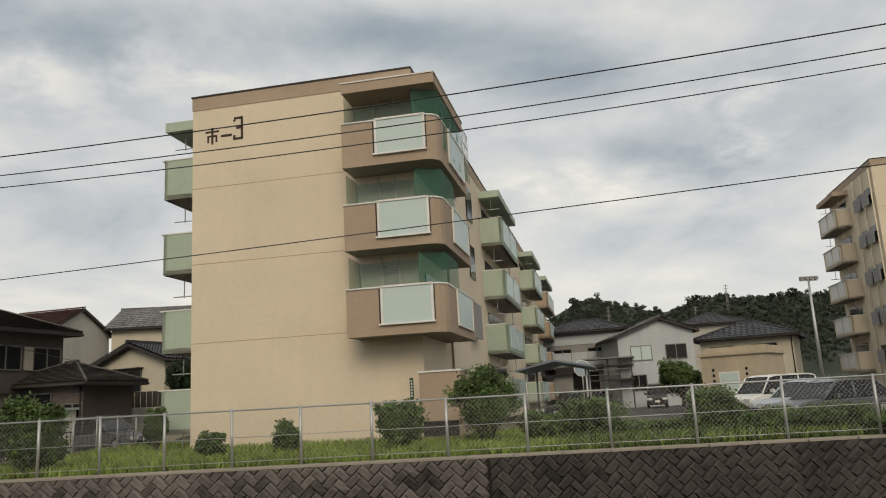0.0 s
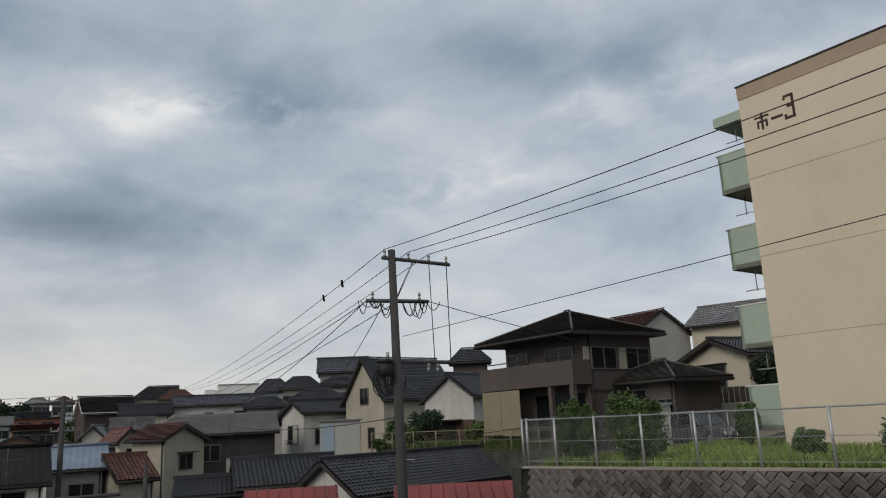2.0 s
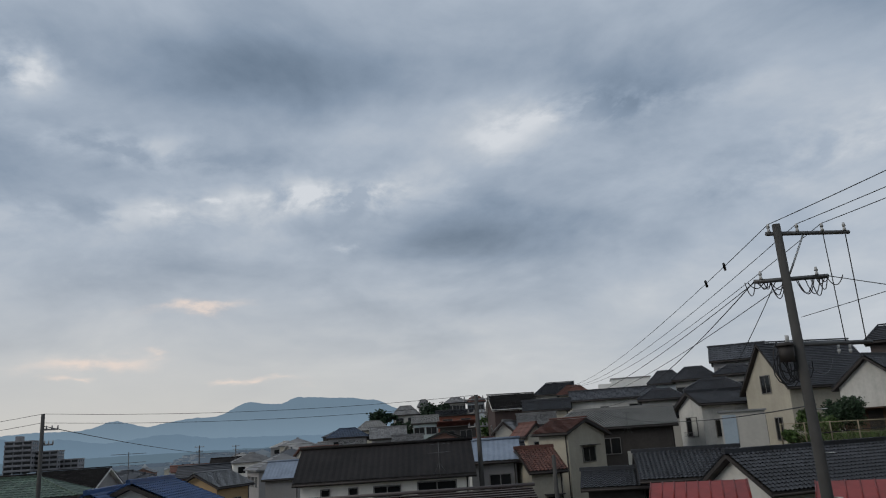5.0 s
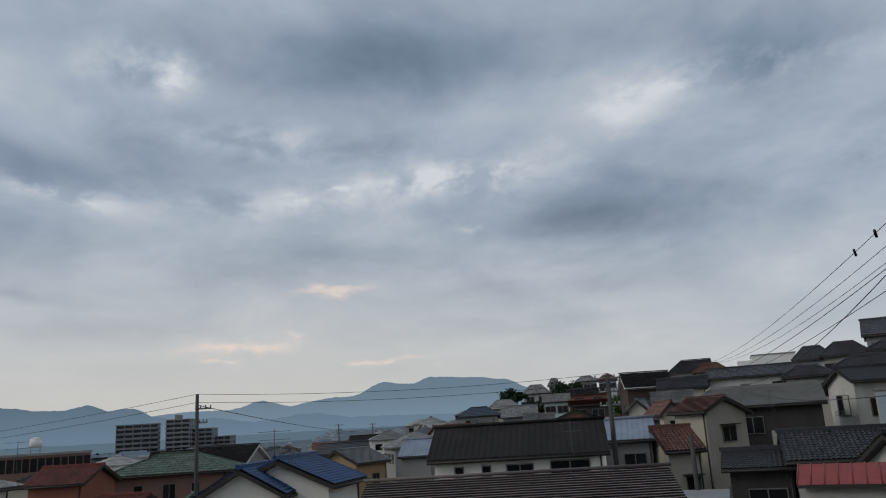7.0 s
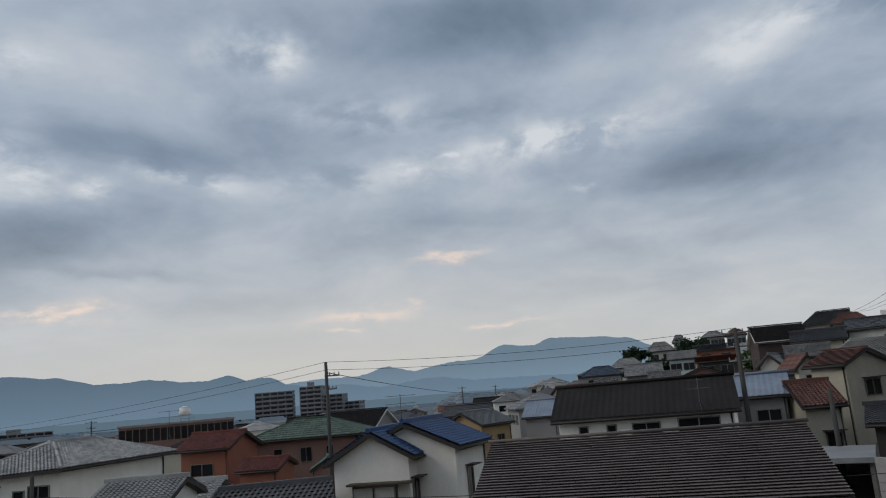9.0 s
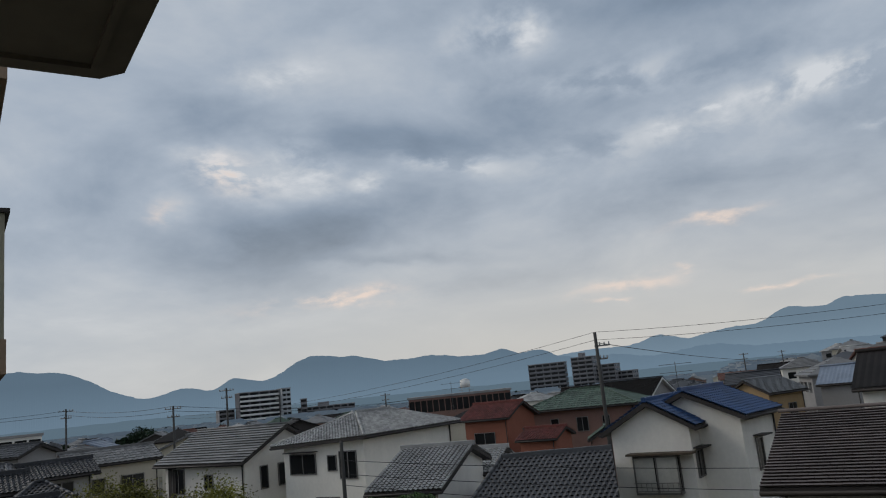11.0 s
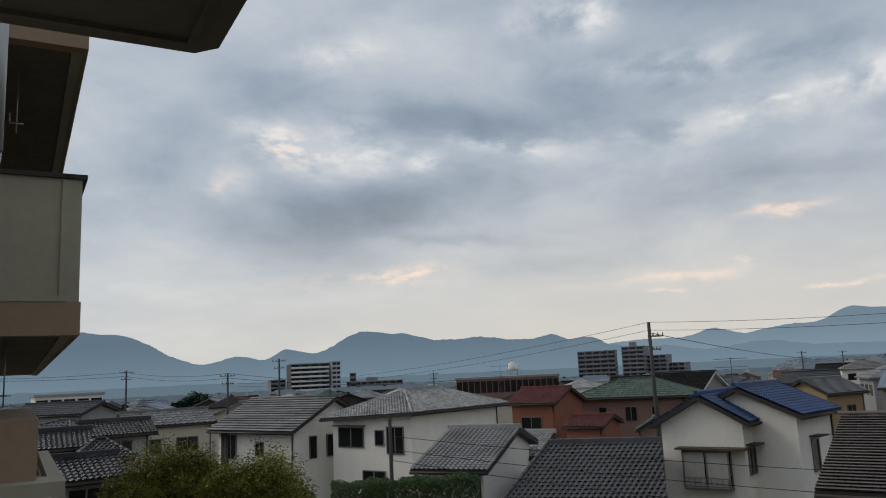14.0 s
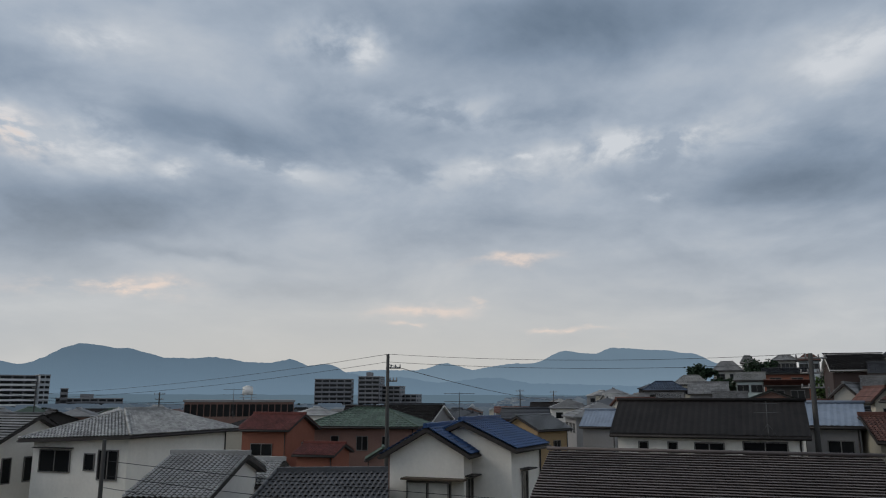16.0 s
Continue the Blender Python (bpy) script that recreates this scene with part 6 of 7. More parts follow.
A = small_pole(-97.9, 3.1, 45, "slim concrete utility pole among tiled roofs", arms=2, r=0.14, one_side=True)
B = small_pole(-68.2, 2.9, 44, "dark utility pole on the hillside", 1.0, 3, 0.17)
small_pole(-62.93, -1.7, 38, "short concrete pole before the beige house", 2.0, 0, 0.14)
small_pole(-117.2, -2.85, 30, "grey concrete cable pole before the white house", 0.0, 0, 0.1)
C = small_pole(-125.12, 1.75, 84, "concrete utility pole among the roofs", 0.0, 2)
D1 = small_pole(-128.73, 0.85, 78, "concrete utility pole among the roofs", 0.0, 2)
E1 = small_pole(-135.45, 1.33, 95, "concrete utility pole among the roofs", 0.0, 2)
small_pole(-113.84, 0.25, 120, "distant utility pole over the roofs", 0.0, 2)
small_pole(-88.05, 0.5, 140, "distant utility pole over the roofs", 0.0, 3)
small_pole(-85.6, 0.4, 170, "distant utility pole over the roofs", 0.0, 2)
small_pole(-121.5, 0.9, 150, "distant utility pole over the roofs", 0.0, 2)
for k, dz in enumerate((0.0, -0.45)):
    cable("power_cable", A + Vector((0, 0, dz)), B + Vector((0, 0, dz)), 0.35, 0.012, "thin black cable over the roofs")
    cable("power_cable", A + Vector((0, 0, dz)), polar(-128.0, 0.1 - 0.2 * k, 90), 0.9, 0.012, "thin black cable over the roofs")
    cable("power_cable", E1 + Vector((0, 0, dz - 0.2)), D1 + Vector((0, 0, dz)), 0.4, 0.02, "thin black cable over the roofs")
    cable("power_cable", E1 + Vector((0, 0, dz - 0.2)), polar(-150, 1.4, 90), 0.4, 0.02, "thin black cable over the roofs")
    cable("power_cable", D1 + Vector((0, 0, dz)), polar(-112, -0.4, 100), 0.6, 0.02, "thin black cable over the roofs")
cable("power_cable", A + Vector((0, 0, -0.6)), polar(-84, -0.2, 140), 0.8, 0.02, "thin black cable over the roofs")
for i, (z0, z1) in enumerate(((4.6, 3.6), (4.1, 3.0), (3.7, 2.4))):
    cable("power_cable", polar(-117.2, 0, 30) * 1.0 - Vector((0, 0, 8 - z0 - 1.2)), (-23.5 + i, 14.0, z1 + 1.0), 0.35, 0.011, "thin cable low over the near roofs")

# ---- our own building: the balcony overhead and the next bay ----
ax, bx = Vector((0.615, 0.788, 0)), Vector((0.788, -0.615, 0))
C0 = Vector((-1.66, -1.38, 8.935))
ob = thing("upper_balcony", Matrix(((ax.x, bx.x, 0, C0.x), (ax.y, bx.y, 0, C0.y), (0, 0, 1, C0.z), (0, 0, 0, 1))), "weathered concrete balcony slab overhead", "balcony")
M["soffit"] = material("soffit_concrete", (0.17, 0.15, 0.12), 0.95, var=0.2, scale=12, fine=60, bump=0.2)
M["bay"] = material("bay_render", (0.36, 0.345, 0.27), 0.9, var=0.1, scale=8, fine=90, bump=0.1, streak=0.5)
M["bay_tan"] = material("bay_band", (0.34, 0.25, 0.18), 0.9, var=0.1, scale=8, fine=90, bump=0.1, streak=0.5)
bm = bmesh.new()
prof = [(0.06, 0.0), (3.5, 0.0), (3.5, 1.4), (0.0, 1.4), (0.0, 0.055)]
for z0, ins in ((0.0, 0.0),):
    lo, hi = [bm.verts.new((x, y, 0)) for x, y in prof], [bm.verts.new((x, y, 0.5)) for x, y in prof]
    bm.faces.new(lo[::-1])
    bm.faces.new(hi)
    for i in range(5):
        bm.faces.new((lo[i], lo[(i + 1) % 5], hi[(i + 1) % 5], hi[i]))
part("slab", bm, M["soffit"], ob)
part("drip_edge", boxes((0.07, 0.07, -0.014, 3.4, 0.09, 0.0), (0.07, 0.09, -0.014, 0.09, 1.38, 0.0)), M["soffit"], ob)
own = bmesh.new()
cx = C0 + bx * 1.4
v0 = cx - ax * 4.2
v1 = cx + ax * 3.5
for i in range(1):
    p = [v0, v1, v1 + bx * 7.0, v0 + bx * 7.0]
    lo, hi = [own.verts.new((q.x, q.y, -0.3)) for q in p], [own.verts.new((q.x, q.y, 12.5)) for q in p]
    own.faces.new(hi)
    for k in range(4):
        own.faces.new((lo[k], lo[(k + 1) % 4], hi[(k + 1) % 4], hi[k]))
tagged(part("wall_own_block", own, M["cream"]), "cream rendered wall of the camera's own block", "wall", kind="structure")
low = thing("lower_balcony", Matrix.Translation((0, 0, 0)) @ Matrix(((ax.x, bx.x, 0, C0.x), (ax.y, bx.y, 0, C0.y), (0, 0, 1, 6.35), (0, 0, 0, 1))), "balcony floor and parapet under the camera", "balcony")
part("slab", boxes((0.0, 0.0, -0.15, 3.5, 1.39, 0.05)), M["soffit"], low)
part("parapet", boxes((0.0, -0.02, -0.15, 3.5, 0.1, 0.75)), M["bay"], low)

B0 = polar(-138.55, 0, 7.35)
bay = thing("neighbour_balcony", Matrix(((ax.x, bx.x, 0, B0.x), (ax.y, bx.y, 0, B0.y), (0, 0, 1, 0), (0, 0, 0, 1))), "grey-beige balconies of the next bay, stacked", "balcony")
for k, zs in enumerate((8.52, 11.15)):
    s = part("slab", boxes((-16.0, 0.02, zs, -0.02, 1.5, zs + 0.16)), M["soffit"], bay)
    par = part("parapet", boxes((-0.12, 0.0, zs - 0.02, 0.0, 1.5, zs + 1.36), (-16.0, 0.0, zs - 0.02, -0.12, 0.12, zs + 1.36)), M["bay"], bay)
    part("band", boxes((-0.12, -0.015, zs - 0.03, 0.02, 1.52, zs + 0.26), (-16.0, -0.015, zs - 0.03, -0.12, 0.02, zs + 0.26)), M["bay_tan"], par)
    part("panel_rib", boxes((0.0, 0.10, zs + 0.28, 0.025, 0.16, zs + 1.34), (0.0, 0.74, zs + 0.28, 0.025, 0.8, zs + 1.34), (0.0, 0.10, zs + 0.26, 0.03, 1.5, zs + 0.31)), M["bay"], par)
    part("coping", boxes((-16.0, -0.04, zs + 1.36, 0.03, 0.14, zs + 1.40), (-0.14, 0.1, zs + 1.36, 0.03, 1.5, zs + 1.40)), M["trim_dark"], par)
    part("clothes_bracket", tubes([((-0.9, 0.55, zs - 0.62), (-0.9, 0.55, zs), 0.008), ((-0.9, 0.49, zs - 0.52), (-0.9, 0.61, zs - 0.52), 0.008), ((-0.9, 0.61, zs - 0.52), (-0.9, 0.61, zs - 0.42), 0.008)], 6), M["steel"], bay)
part("bay_wall", boxes((-18.0, 1.5, -0.3, 0.5, 8.0, 13.8)), M["bay_tan"], bay)
part("end_wall", boxes((-6.0, 0.27, 3.0, -0.2, 1.6, 7.8)), M["bay_tan"], bay)
part("wall_mark", boxes((-0.2, 0.6, 7.55, -0.19, 0.65, 7.62), (-0.2, 0.68, 7.55, -0.19, 0.73, 7.62), (-0.2, 0.76, 7.55, -0.19, 0.81, 7.62)), M["greywall"], bay)
part("sill_slab", boxes((-0.5, 0.06, 7.16, 0.05, 1.4, 7.28), (-4.0, 0.06, 7.16, -0.5, 0.18, 7.28)), M["bay"], bay)
dp = thing("drainpipe", pose(*polar(-144.1, 0, 3.6)[:2], 0), "grey plastic drainpipe hanging from the slab", "pipe")
part("pipe", tubes([((0, 0, 9.02), (0, 0, 9.9), 0.04)], 12), M["steel"], dp)
part("elbow", tubes([((0, 0, 9.02), (-0.03, -0.05, 8.96), 0.037), ((-0.03, -0.05, 8.96), (-0.12, -0.18, 8.93), 0.037)], 12), M["steel"], dp)


# ---- the brown house above the wall ----
bh = thing("house", pose(-22.1, 34.62, 6.5, 0, 0, -11.9), "two-storey brown house with a hipped roof and balcony", "house", "houses of the town")
FAR[0] = False
roof_parts(bh, "h", 7.4, 3.51, 3.3, 5.49, 1.48, M["slate_grey"], "slate", 0.6, M["trim_dark"], M["brown"])
part("wall", boxes((-2.9, -2.0, -1.0, 3.1, 2.7, 5.5)), M["brown"], bh)
part("balcony", boxes((-3.75, -3.2, 3.0, 3.2, -1.95, 3.2), (-3.75, -3.2, 3.2, 3.2, -3.05, 4.15), (-3.75, -3.05, 3.2, -3.6, -1.95, 4.15), (3.05, -3.05, 3.2, 3.2, -1.95, 4.15)), M["brown"], bh)
part("balcony_rail", tubes([((-3.2, -3.12, 4.37), (3.1, -3.12, 4.37), 0.03), ((-3.2, -3.12, 4.15), (-3.2, -3.12, 4.37), 0.02), ((0.0, -3.12, 4.15), (0.0, -3.12, 4.37), 0.02), ((3.1, -3.12, 4.15), (3.1, -3.12, 4.37), 0.02)]), M["trim_dark"], bh)
part("column", boxes((2.85, -3.15, -0.6, 3.1, -2.9, 3.0)), M["brown"], bh)
part("column", boxes((1.4, -3.15, -0.6, 1.62, -2.93, 3.0)), M["brown"], bh)
for row in (("f", -1.9, 3.6, 1.5, 1.25), ("f", 1.2, 3.6, 1.9, 1.25)):
    window_part(bh, *row, (-2.9, 3.1, -2.0, 2.7))
for row in (("r", -0.9, 3.75, 1.7, 1.0), ("r", 1.6, 3.75, 1.7, 1.0)):
    window_part(bh, *row, (-2.9, 3.1, -2.0, 2.7))
# dark glass sheet, wider than a door, imitates the shade inside the porch
part("doorway_shade", boxes((-0.7, -2.03, -0.3, 2.7, -2.0, 2.6)), M["glass"], bh)
part("porch_wall", boxes((-3.4, -2.9, -0.6, -3.25, -2.0, 3.0)), M["brown"], bh)
part("storey_band", boxes((3.1, -2.0, 2.62, 3.14, 2.7, 2.72)), M["trim_dark"], bh)
for u in (-1.95, 0.55):
    part("shutter", boxes((3.1, u - 0.36, 3.72, 3.16, u + 0.2, 4.78)), M["plaster_cream"], bh, "tan sliding shutter")
part("porch_rail", boxes((-0.5, -3.14, 0.95, 2.8, -3.1, 1.0), (-0.5, -3.14, 0.3, -0.46, -3.1, 0.95)), M["alu"], bh)
part("reed_screen", boxes((-3.5, -3.3, 0.75, -2.06, -3.27, 2.95), (-2.03, -3.3, 0.7, -0.55, -3.27, 2.95)), M["sudare"], bh, "two hanging straw-coloured reed screens")
part("downpipe", tubes([((3.15, -1.9, -0.5), (3.15, -1.9, 5.4), 0.045)]), M["trim_dark"], bh)
house(-17.6, 35.6, -11.9, "h", 5.2, 2.3, 2.2, 9.55, 0.95, 6.6, "slate_grey", "slate", "brown", "single-storey brown wing with a dark hipped roof", (("f", -0.3, 0.9, 1.6, 1.6), ("f", 1.6, 0.8, 0.9, 1.2)), 0.5)
shd = thing("garden_shed", pose(-18.6, 32.4, 6.45, 0, 0, -12), "white metal garden shed with a pale roof", "shed")
part("wall", boxes((0, 0, -0.3, 2.2, 1.4, 1.9)), M["white"], shd)
part("roof", boxes((-0.1, -0.1, 1.9, 2.3, 1.5, 2.0)), M["frost"], shd)
part("door", boxes((0.15, -0.03, 0.0, 1.1, 0.0, 1.8)), M["trim_white"], shd)
part("door", boxes((1.12, -0.04, 0.0, 2.05, -0.01, 1.8)), M["trim_white"], shd)

gf = thing("garden_fence", pose(-17.67, 38.10, 8.29, 0, 0, 22.6), "dark boarded fence before the cream house", "fence")
for i in range(12):
    part("board", boxes((0.274 * i, -0.02, 0.06, 0.274 * i + 0.259, 0.02, 0.84)), M["darkwall"], gf)
part("plinth", boxes((0, -0.08, -1.2, 3.28, 0.08, 0.06)), M["offwhite"], gf, "pale concrete plinth")

# red sheet lean-tos before the long low house
for x, y, yaw, w, dpt, z in ((-18.2, 21.4, 44, 5.4, 1.7, 5.35), (-15.6, 19.9, 44, 3.6, 1.6, 4.8), (-24.6, 18.4, 52, 3.4, 1.7, 5.3)):
    sd = thing("lean_to", pose(x, y, 0, 0, 0, yaw), "lean-to with a red painted sheet roof", "shed", "red lean-tos")
    bm = bmesh.new()
    slope_tiles(bm, (-w / 2, -dpt, z), (w / 2, -dpt, z), (w / 2, 0, z + 0.55), (-w / 2, 0, z + 0.55), "sheet")
    rf = part("roof", boxes((-w / 2, -dpt, z - 0.1, w / 2, -dpt + 0.1, z)), M["trim_dark"], sd)
    part("roof_covering", bm, M["sheet_red"], rf, "red painted ribbed sheet")["kind"] = "stuff"
    part("wall", boxes((-w / 2 + 0.2, -dpt + 0.3, 0, w / 2 - 0.2, 0, z)), M["offwhite"], sd)
gr = thing("garage", pose(*polar(-64.4, 0, 36)[:2], 1.9, 0, 0, 60), "grey garage with a flat blue-grey roof", "garage")
part("roof", boxes((-2.2, -2.6, 2.3, 2.2, 2.2, 2.5)), M["sheet_grey"], gr)
part("wall", boxes((-2.1, 2.0, -1, 2.1, 2.15, 2.3), (-2.1, -2.4, -1, -1.95, 2.1, 2.3), (1.95, -2.4, -1, 2.1, 2.1, 2.3)), M["concrete"], gr)
part("floor", boxes((-1.95, -2.4, -1, 1.95, 2.0, 0.0)), M["slab"], gr)
p = polar(-64.4, 0, 36)
car(p.x, p.y, 1.9, 60, 3.9, 1.65, 1.4, M["paint_blue"], "blue car inside the open garage")

bw = thing("block_wall", pose(-28.85, 16.03, 0.0, 0, 0, 21.2), "pale grey concrete block wall before the dark house", "garden wall")
for k in range(6):
    for j in range(6):
        part("block", boxes((j * 0.6 + 0.01, -0.1, 4.43 - 0.3 * (k + 1) + 0.01, j * 0.6 + 0.59, 0.1, 4.43 - 0.3 * k)), M["greywall"], bw)
part("base", boxes((0, -0.12, -0.5, 3.6, 0.12, 4.43 - 1.8)), M["concrete"], bw)


# ---- television aerials ----
def aerial(x, y, z, h, yaw, label):
    ob = thing("tv_aerial", pose(x, y, z, 0, 0, yaw), label, "aerial", "roof aerials")
    part("mast", tubes([((0, 0, 0), (0, 0, h), 0.018)], 6), M["darksteel"], ob)
    for k, zz in enumerate((h - 0.1, h - 0.5)):
        boom = part("boom", tubes([((-0.8, 0, zz), (0.8, 0, zz), 0.012)], 5), M["darksteel"], ob)
        for i in range(9):
            xx = -0.75 + i * 0.19
            part("element", tubes([((xx, -0.25 + 0.01 * i, zz), (xx, 0.25 - 0.01 * i, zz), 0.006)], 4), M["darksteel"], boom)
    part("stay", tubes([((0, 0, 0.5), (0.35, 0.25, -0.1), 0.01), ((0, 0, 0.5), (-0.35, 0.25, -0.1), 0.01), ((0, 0, 0.5), (0, -0.4, -0.1), 0.01)], 4), M["darksteel"], ob)
    return ob


for az, d, z, h in ((-71.2, 39, 6.3, 1.5), (-108.9, 60, 6.4, 2.2), (-57.5, 56, 7.6, 1.4), (-63.6, 55, 9.0, 1.4), (-79.0, 150, 8.5, 1.8), (-92.6, 40, 6.5, 1.75)):
    p = polar(az, 0, d)
    aerial(p.x, p.y, z, h, 20 + az, "thin grey television aerial on a roof")


# ---- trees and hedges below the balcony ----
for i, (az, d, zt, r, mat, lab) in enumerate(((-132.8, 25, 6.55, 2.1, "leaf_yellow", "broad tree with green leaves turning yellow"), (-126.4, 23, 6.15, 2.0, "leaf_yellow", "rounded tree with leaves turning yellow"))):
    p = polar(az, 0, d)
    shrub(p.x, p.y, 0.0, r, zt, lab, mat, 60000, 0.038, "tree", "tree", 2.4, 40 + i)
hd = thing("hedge", pose(*polar(-116.2, 0, 29)[:2], 0, 0, 0, 116), "clipped dark green hedge in a garden", "hedge")
bm = bmesh.new()
rnd = random.Random(8)
for _ in range(24000):
    p = Vector((rnd.uniform(-2.7, 2.7), rnd.uniform(-0.55, 0.55), 4.3 - 1.5 * rnd.random() ** 1.6))
    p.z += 0.06 * math.sin(p.x * 4) + 0.05 * math.sin(p.x * 11 + p.y * 7)
    a = Vector((rnd.gauss(0, 1), rnd.gauss(0, 1), rnd.gauss(0, 1))).normalized()
    b = a.orthogonal().normalized()
    s = rnd.uniform(0.025, 0.05)
    bm.faces.new([bm.verts.new(p + a * s * u + b * s * 0.6 * w) for u, w in ((-1, 0), (0, -1), (1, 0), (0, 1))])
part("crown", bm, M["hedge"], hd)
part("trunk", tubes([((-2.4 + k * 0.8, 0, -0.1), (-2.4 + k * 0.8, 0, 4.0), 0.06, 0.03) for k in range(7)], 6), M["bark"], hd)
for i, (az, d, z0, r, h, mat, n) in enumerate(((-71.3, 150, 9.0, 3.6, 6.6, "leaf_pine", 1500), (-73.5, 140, 7.5, 3.0, 4.0, "leaf_pine", 900), (-43.3, 50, 6.4, 1.2, 2.5, "leaf_pine", 1400), (-45.6, 51, 6.4, 1.0, 2.0, "leaf", 1200), (-44.6, 46, 6.4, 0.7, 1.5, "leaf", 900), (-39.6, 46, 6.4, 0.9, 1.7, "leaf", 1100), (-38.2, 44, 6.4, 0.6, 1.2, "leaf", 800), (-75.2, 160, 10.0, 3.2, 4.6, "leaf_pine", 1200), (-78.4, 88, 1.5, 2.2, 6.2, "leaf", 1500), (-74.2, 128, 5.0, 2.2, 5.2, "leaf_pine", 900), (-67.6, 120, 6.0, 2.0, 5.0, "leaf", 800), (-64.2, 70, 4.0, 1.2, 3.8, "leaf", 900), (-46.8, 46, 6.4, 0.5, 0.9, "leaf", 600), (-19.3, 42, 8.0, 0.7, 2.9, "leaf_pine", 900), (-20.8, 26, 6.75, 0.4, 1.5, "leaf", 700),
                                               (-67.0, 58, 2.6, 1.2, 2.6, "leaf", 700), (-66.0, 44, 1.0, 1.2, 2.4, "leaf", 700), (16.6, 49, 6.8, 1.3, 2.9, "leaf", 1800), (-83.5, 120, 0.0, 3.0, 5.5, "leaf", 900), (-134.9, 150, 0, 2.6, 6.2, "leaf_pine", 900), (-133.9, 156, 0, 2.4, 5.6, "leaf_pine", 900), (-131.6, 172, 0, 3.2, 6.2, "leaf_pine", 1400), (-130.9, 175, 0, 3.6, 7.0, "leaf_pine", 1400), (-130.1, 170, 0, 3.2, 6.2, "leaf_pine", 1400), (-56.0, 33, 1.6, 0.8, 2.2, "leaf", 600), (-79.5, 110, 1.0, 2.4, 4.6, "leaf", 800))):
    p = polar(az, 0, d)
    shrub(p.x, p.y, z0, r, h, "dark green tree among the houses" if d > 40 else "small green garden tree", mat, n * (4 if d < 60 else 1), 0.03 + d * (0.001 if d < 60 else 0.0018), "tree", "tree", h * 0.15, 60 + i)


# ---- far town ----
def flat_block(az, el, d, w, dpt, base, wall, label, floors, bays, turn=0.0, tank=False, dark=False, name="apartment_building", balconies=True):
    """A far apartment house: floors of balconies with recessed dark openings."""
    t = polar(az, el, d)
    base = min(base, ground_z(t.x, t.y))
    ob = thing(name, pose(t.x, t.y, base, 0, 0, -az + turn), label, "building", "far buildings")
    h = t.z - base
    part("wall", boxes((-w / 2, 0, -1, w / 2, dpt, h)), M[wall], ob)
    part("roof_edge", boxes((-w / 2 - 0.2, -0.2, h, w / 2 + 0.2, dpt + 0.2, h + 0.35)), M["greywall"], ob)
    fh = h / floors
    for k in range(floors):
        for i in range(bays):
            x0, x1 = -w / 2 + w * (i + 0.08) / bays, -w / 2 + w * (i + 0.92) / bays
            win = part("window", boxes((x0, -0.05, k * fh + fh * 0.38, x1, 0.0, k * fh + fh * 0.9)), M["glass"], ob)
        if balconies:
            part("balcony", boxes((-w / 2 + 0.1, -1.2, k * fh + 0.05, w / 2 - 0.1, -1.0, k * fh + fh * 0.4), (-w / 2 + 0.1, -1.2, k * fh, w / 2 - 0.1, 0, k * fh + 0.12)), M["trim_white"] if not dark else M[wall], ob)
        for i in range(3):
            part("window", boxes((w / 2, dpt * (0.12 + i * 0.3), k * fh + fh * 0.4, w / 2 + 0.05, dpt * (0.27 + i * 0.3), k * fh + fh * 0.85)), M["glass"], ob)
    if tank:
        part("stair_tower", boxes((-w * 0.15, 1, h, w * 0.05, dpt * 0.6, h + 2.4)), M[wall], ob)
    return ob


M["far_wall"] = material("far_dull_wall", (0.21, 0.205, 0.21), 0.9, var=0.1, scale=2, fine=20, bump=0)
M["far_dark"] = material("far_dark_wall", (0.10, 0.10, 0.11), 0.9, var=0.1, scale=2, fine=20, bump=0)
M["far_pale"] = material("far_pale_wall", (0.40, 0.41, 0.42), 0.9, var=0.08, scale=2, fine=20, bump=0)
flat_block(-122.9, 1.28, 420, 21, 12, 0, "far_dark", "tall dark and white apartment block", 9, 4, 12)
flat_block(-121.0, 1.33, 418, 4.5, 12, 0, "far_pale", "white end tower of an apartment block", 9, 2, 12, balconies=False)
flat_block(-125.2, 0.2, 430, 8, 10, 0, "far_wall", "lower dark apartment block", 6, 2, 10, dark=True)
flat_block(-118.2, -0.2, 430, 31, 12, 0, "far_wall", "low grey-brown apartment block", 5, 8, 0, True, True)
flat_block(-119.8, 0.45, 425, 3.4, 8, 0, "far_wall", "grey stair tower of the low block", 6, 1, 0, False, True, balconies=False)
flat_block(-101.8, 1.2, 400, 19, 12, 0, "far_wall", "grey apartment block with balconies", 9, 5, -6, False, True)
flat_block(-99.2, 1.4, 395, 11, 12, 0, "far_wall", "tall grey apartment block with balconies", 10, 3, -14, True, True)
flat_block(-97.6, 0.7, 400, 10, 12, 0, "far_wall", "stepped grey apartment block", 8, 3, -14, False, True)
flat_block(-96.3, 0.1, 405, 9, 12, 0, "far_wall", "stepped low grey apartment block", 6, 3, -14, False, True)
k = flat_block(-108.4, -0.42, 125, 16.5, 9, 0, "pinkbrown", "long brown flat-roofed building with a water tank", 2, 17, 0, False, True, "school_building", False)
wt = thing("water_tank", pose(*polar(-107.9, 0, 128)[:2], 7.3, 0, 0, 108), "white water tank on a steel frame", "water tank")
part("tank", tubes([((0, 0, 0.9), (0, 0, 2.1), 0.85, 0.8), ((0, 0, 2.1), (0, 0, 2.35), 0.8, 0.3)], 16), M["trim_white"], wt)
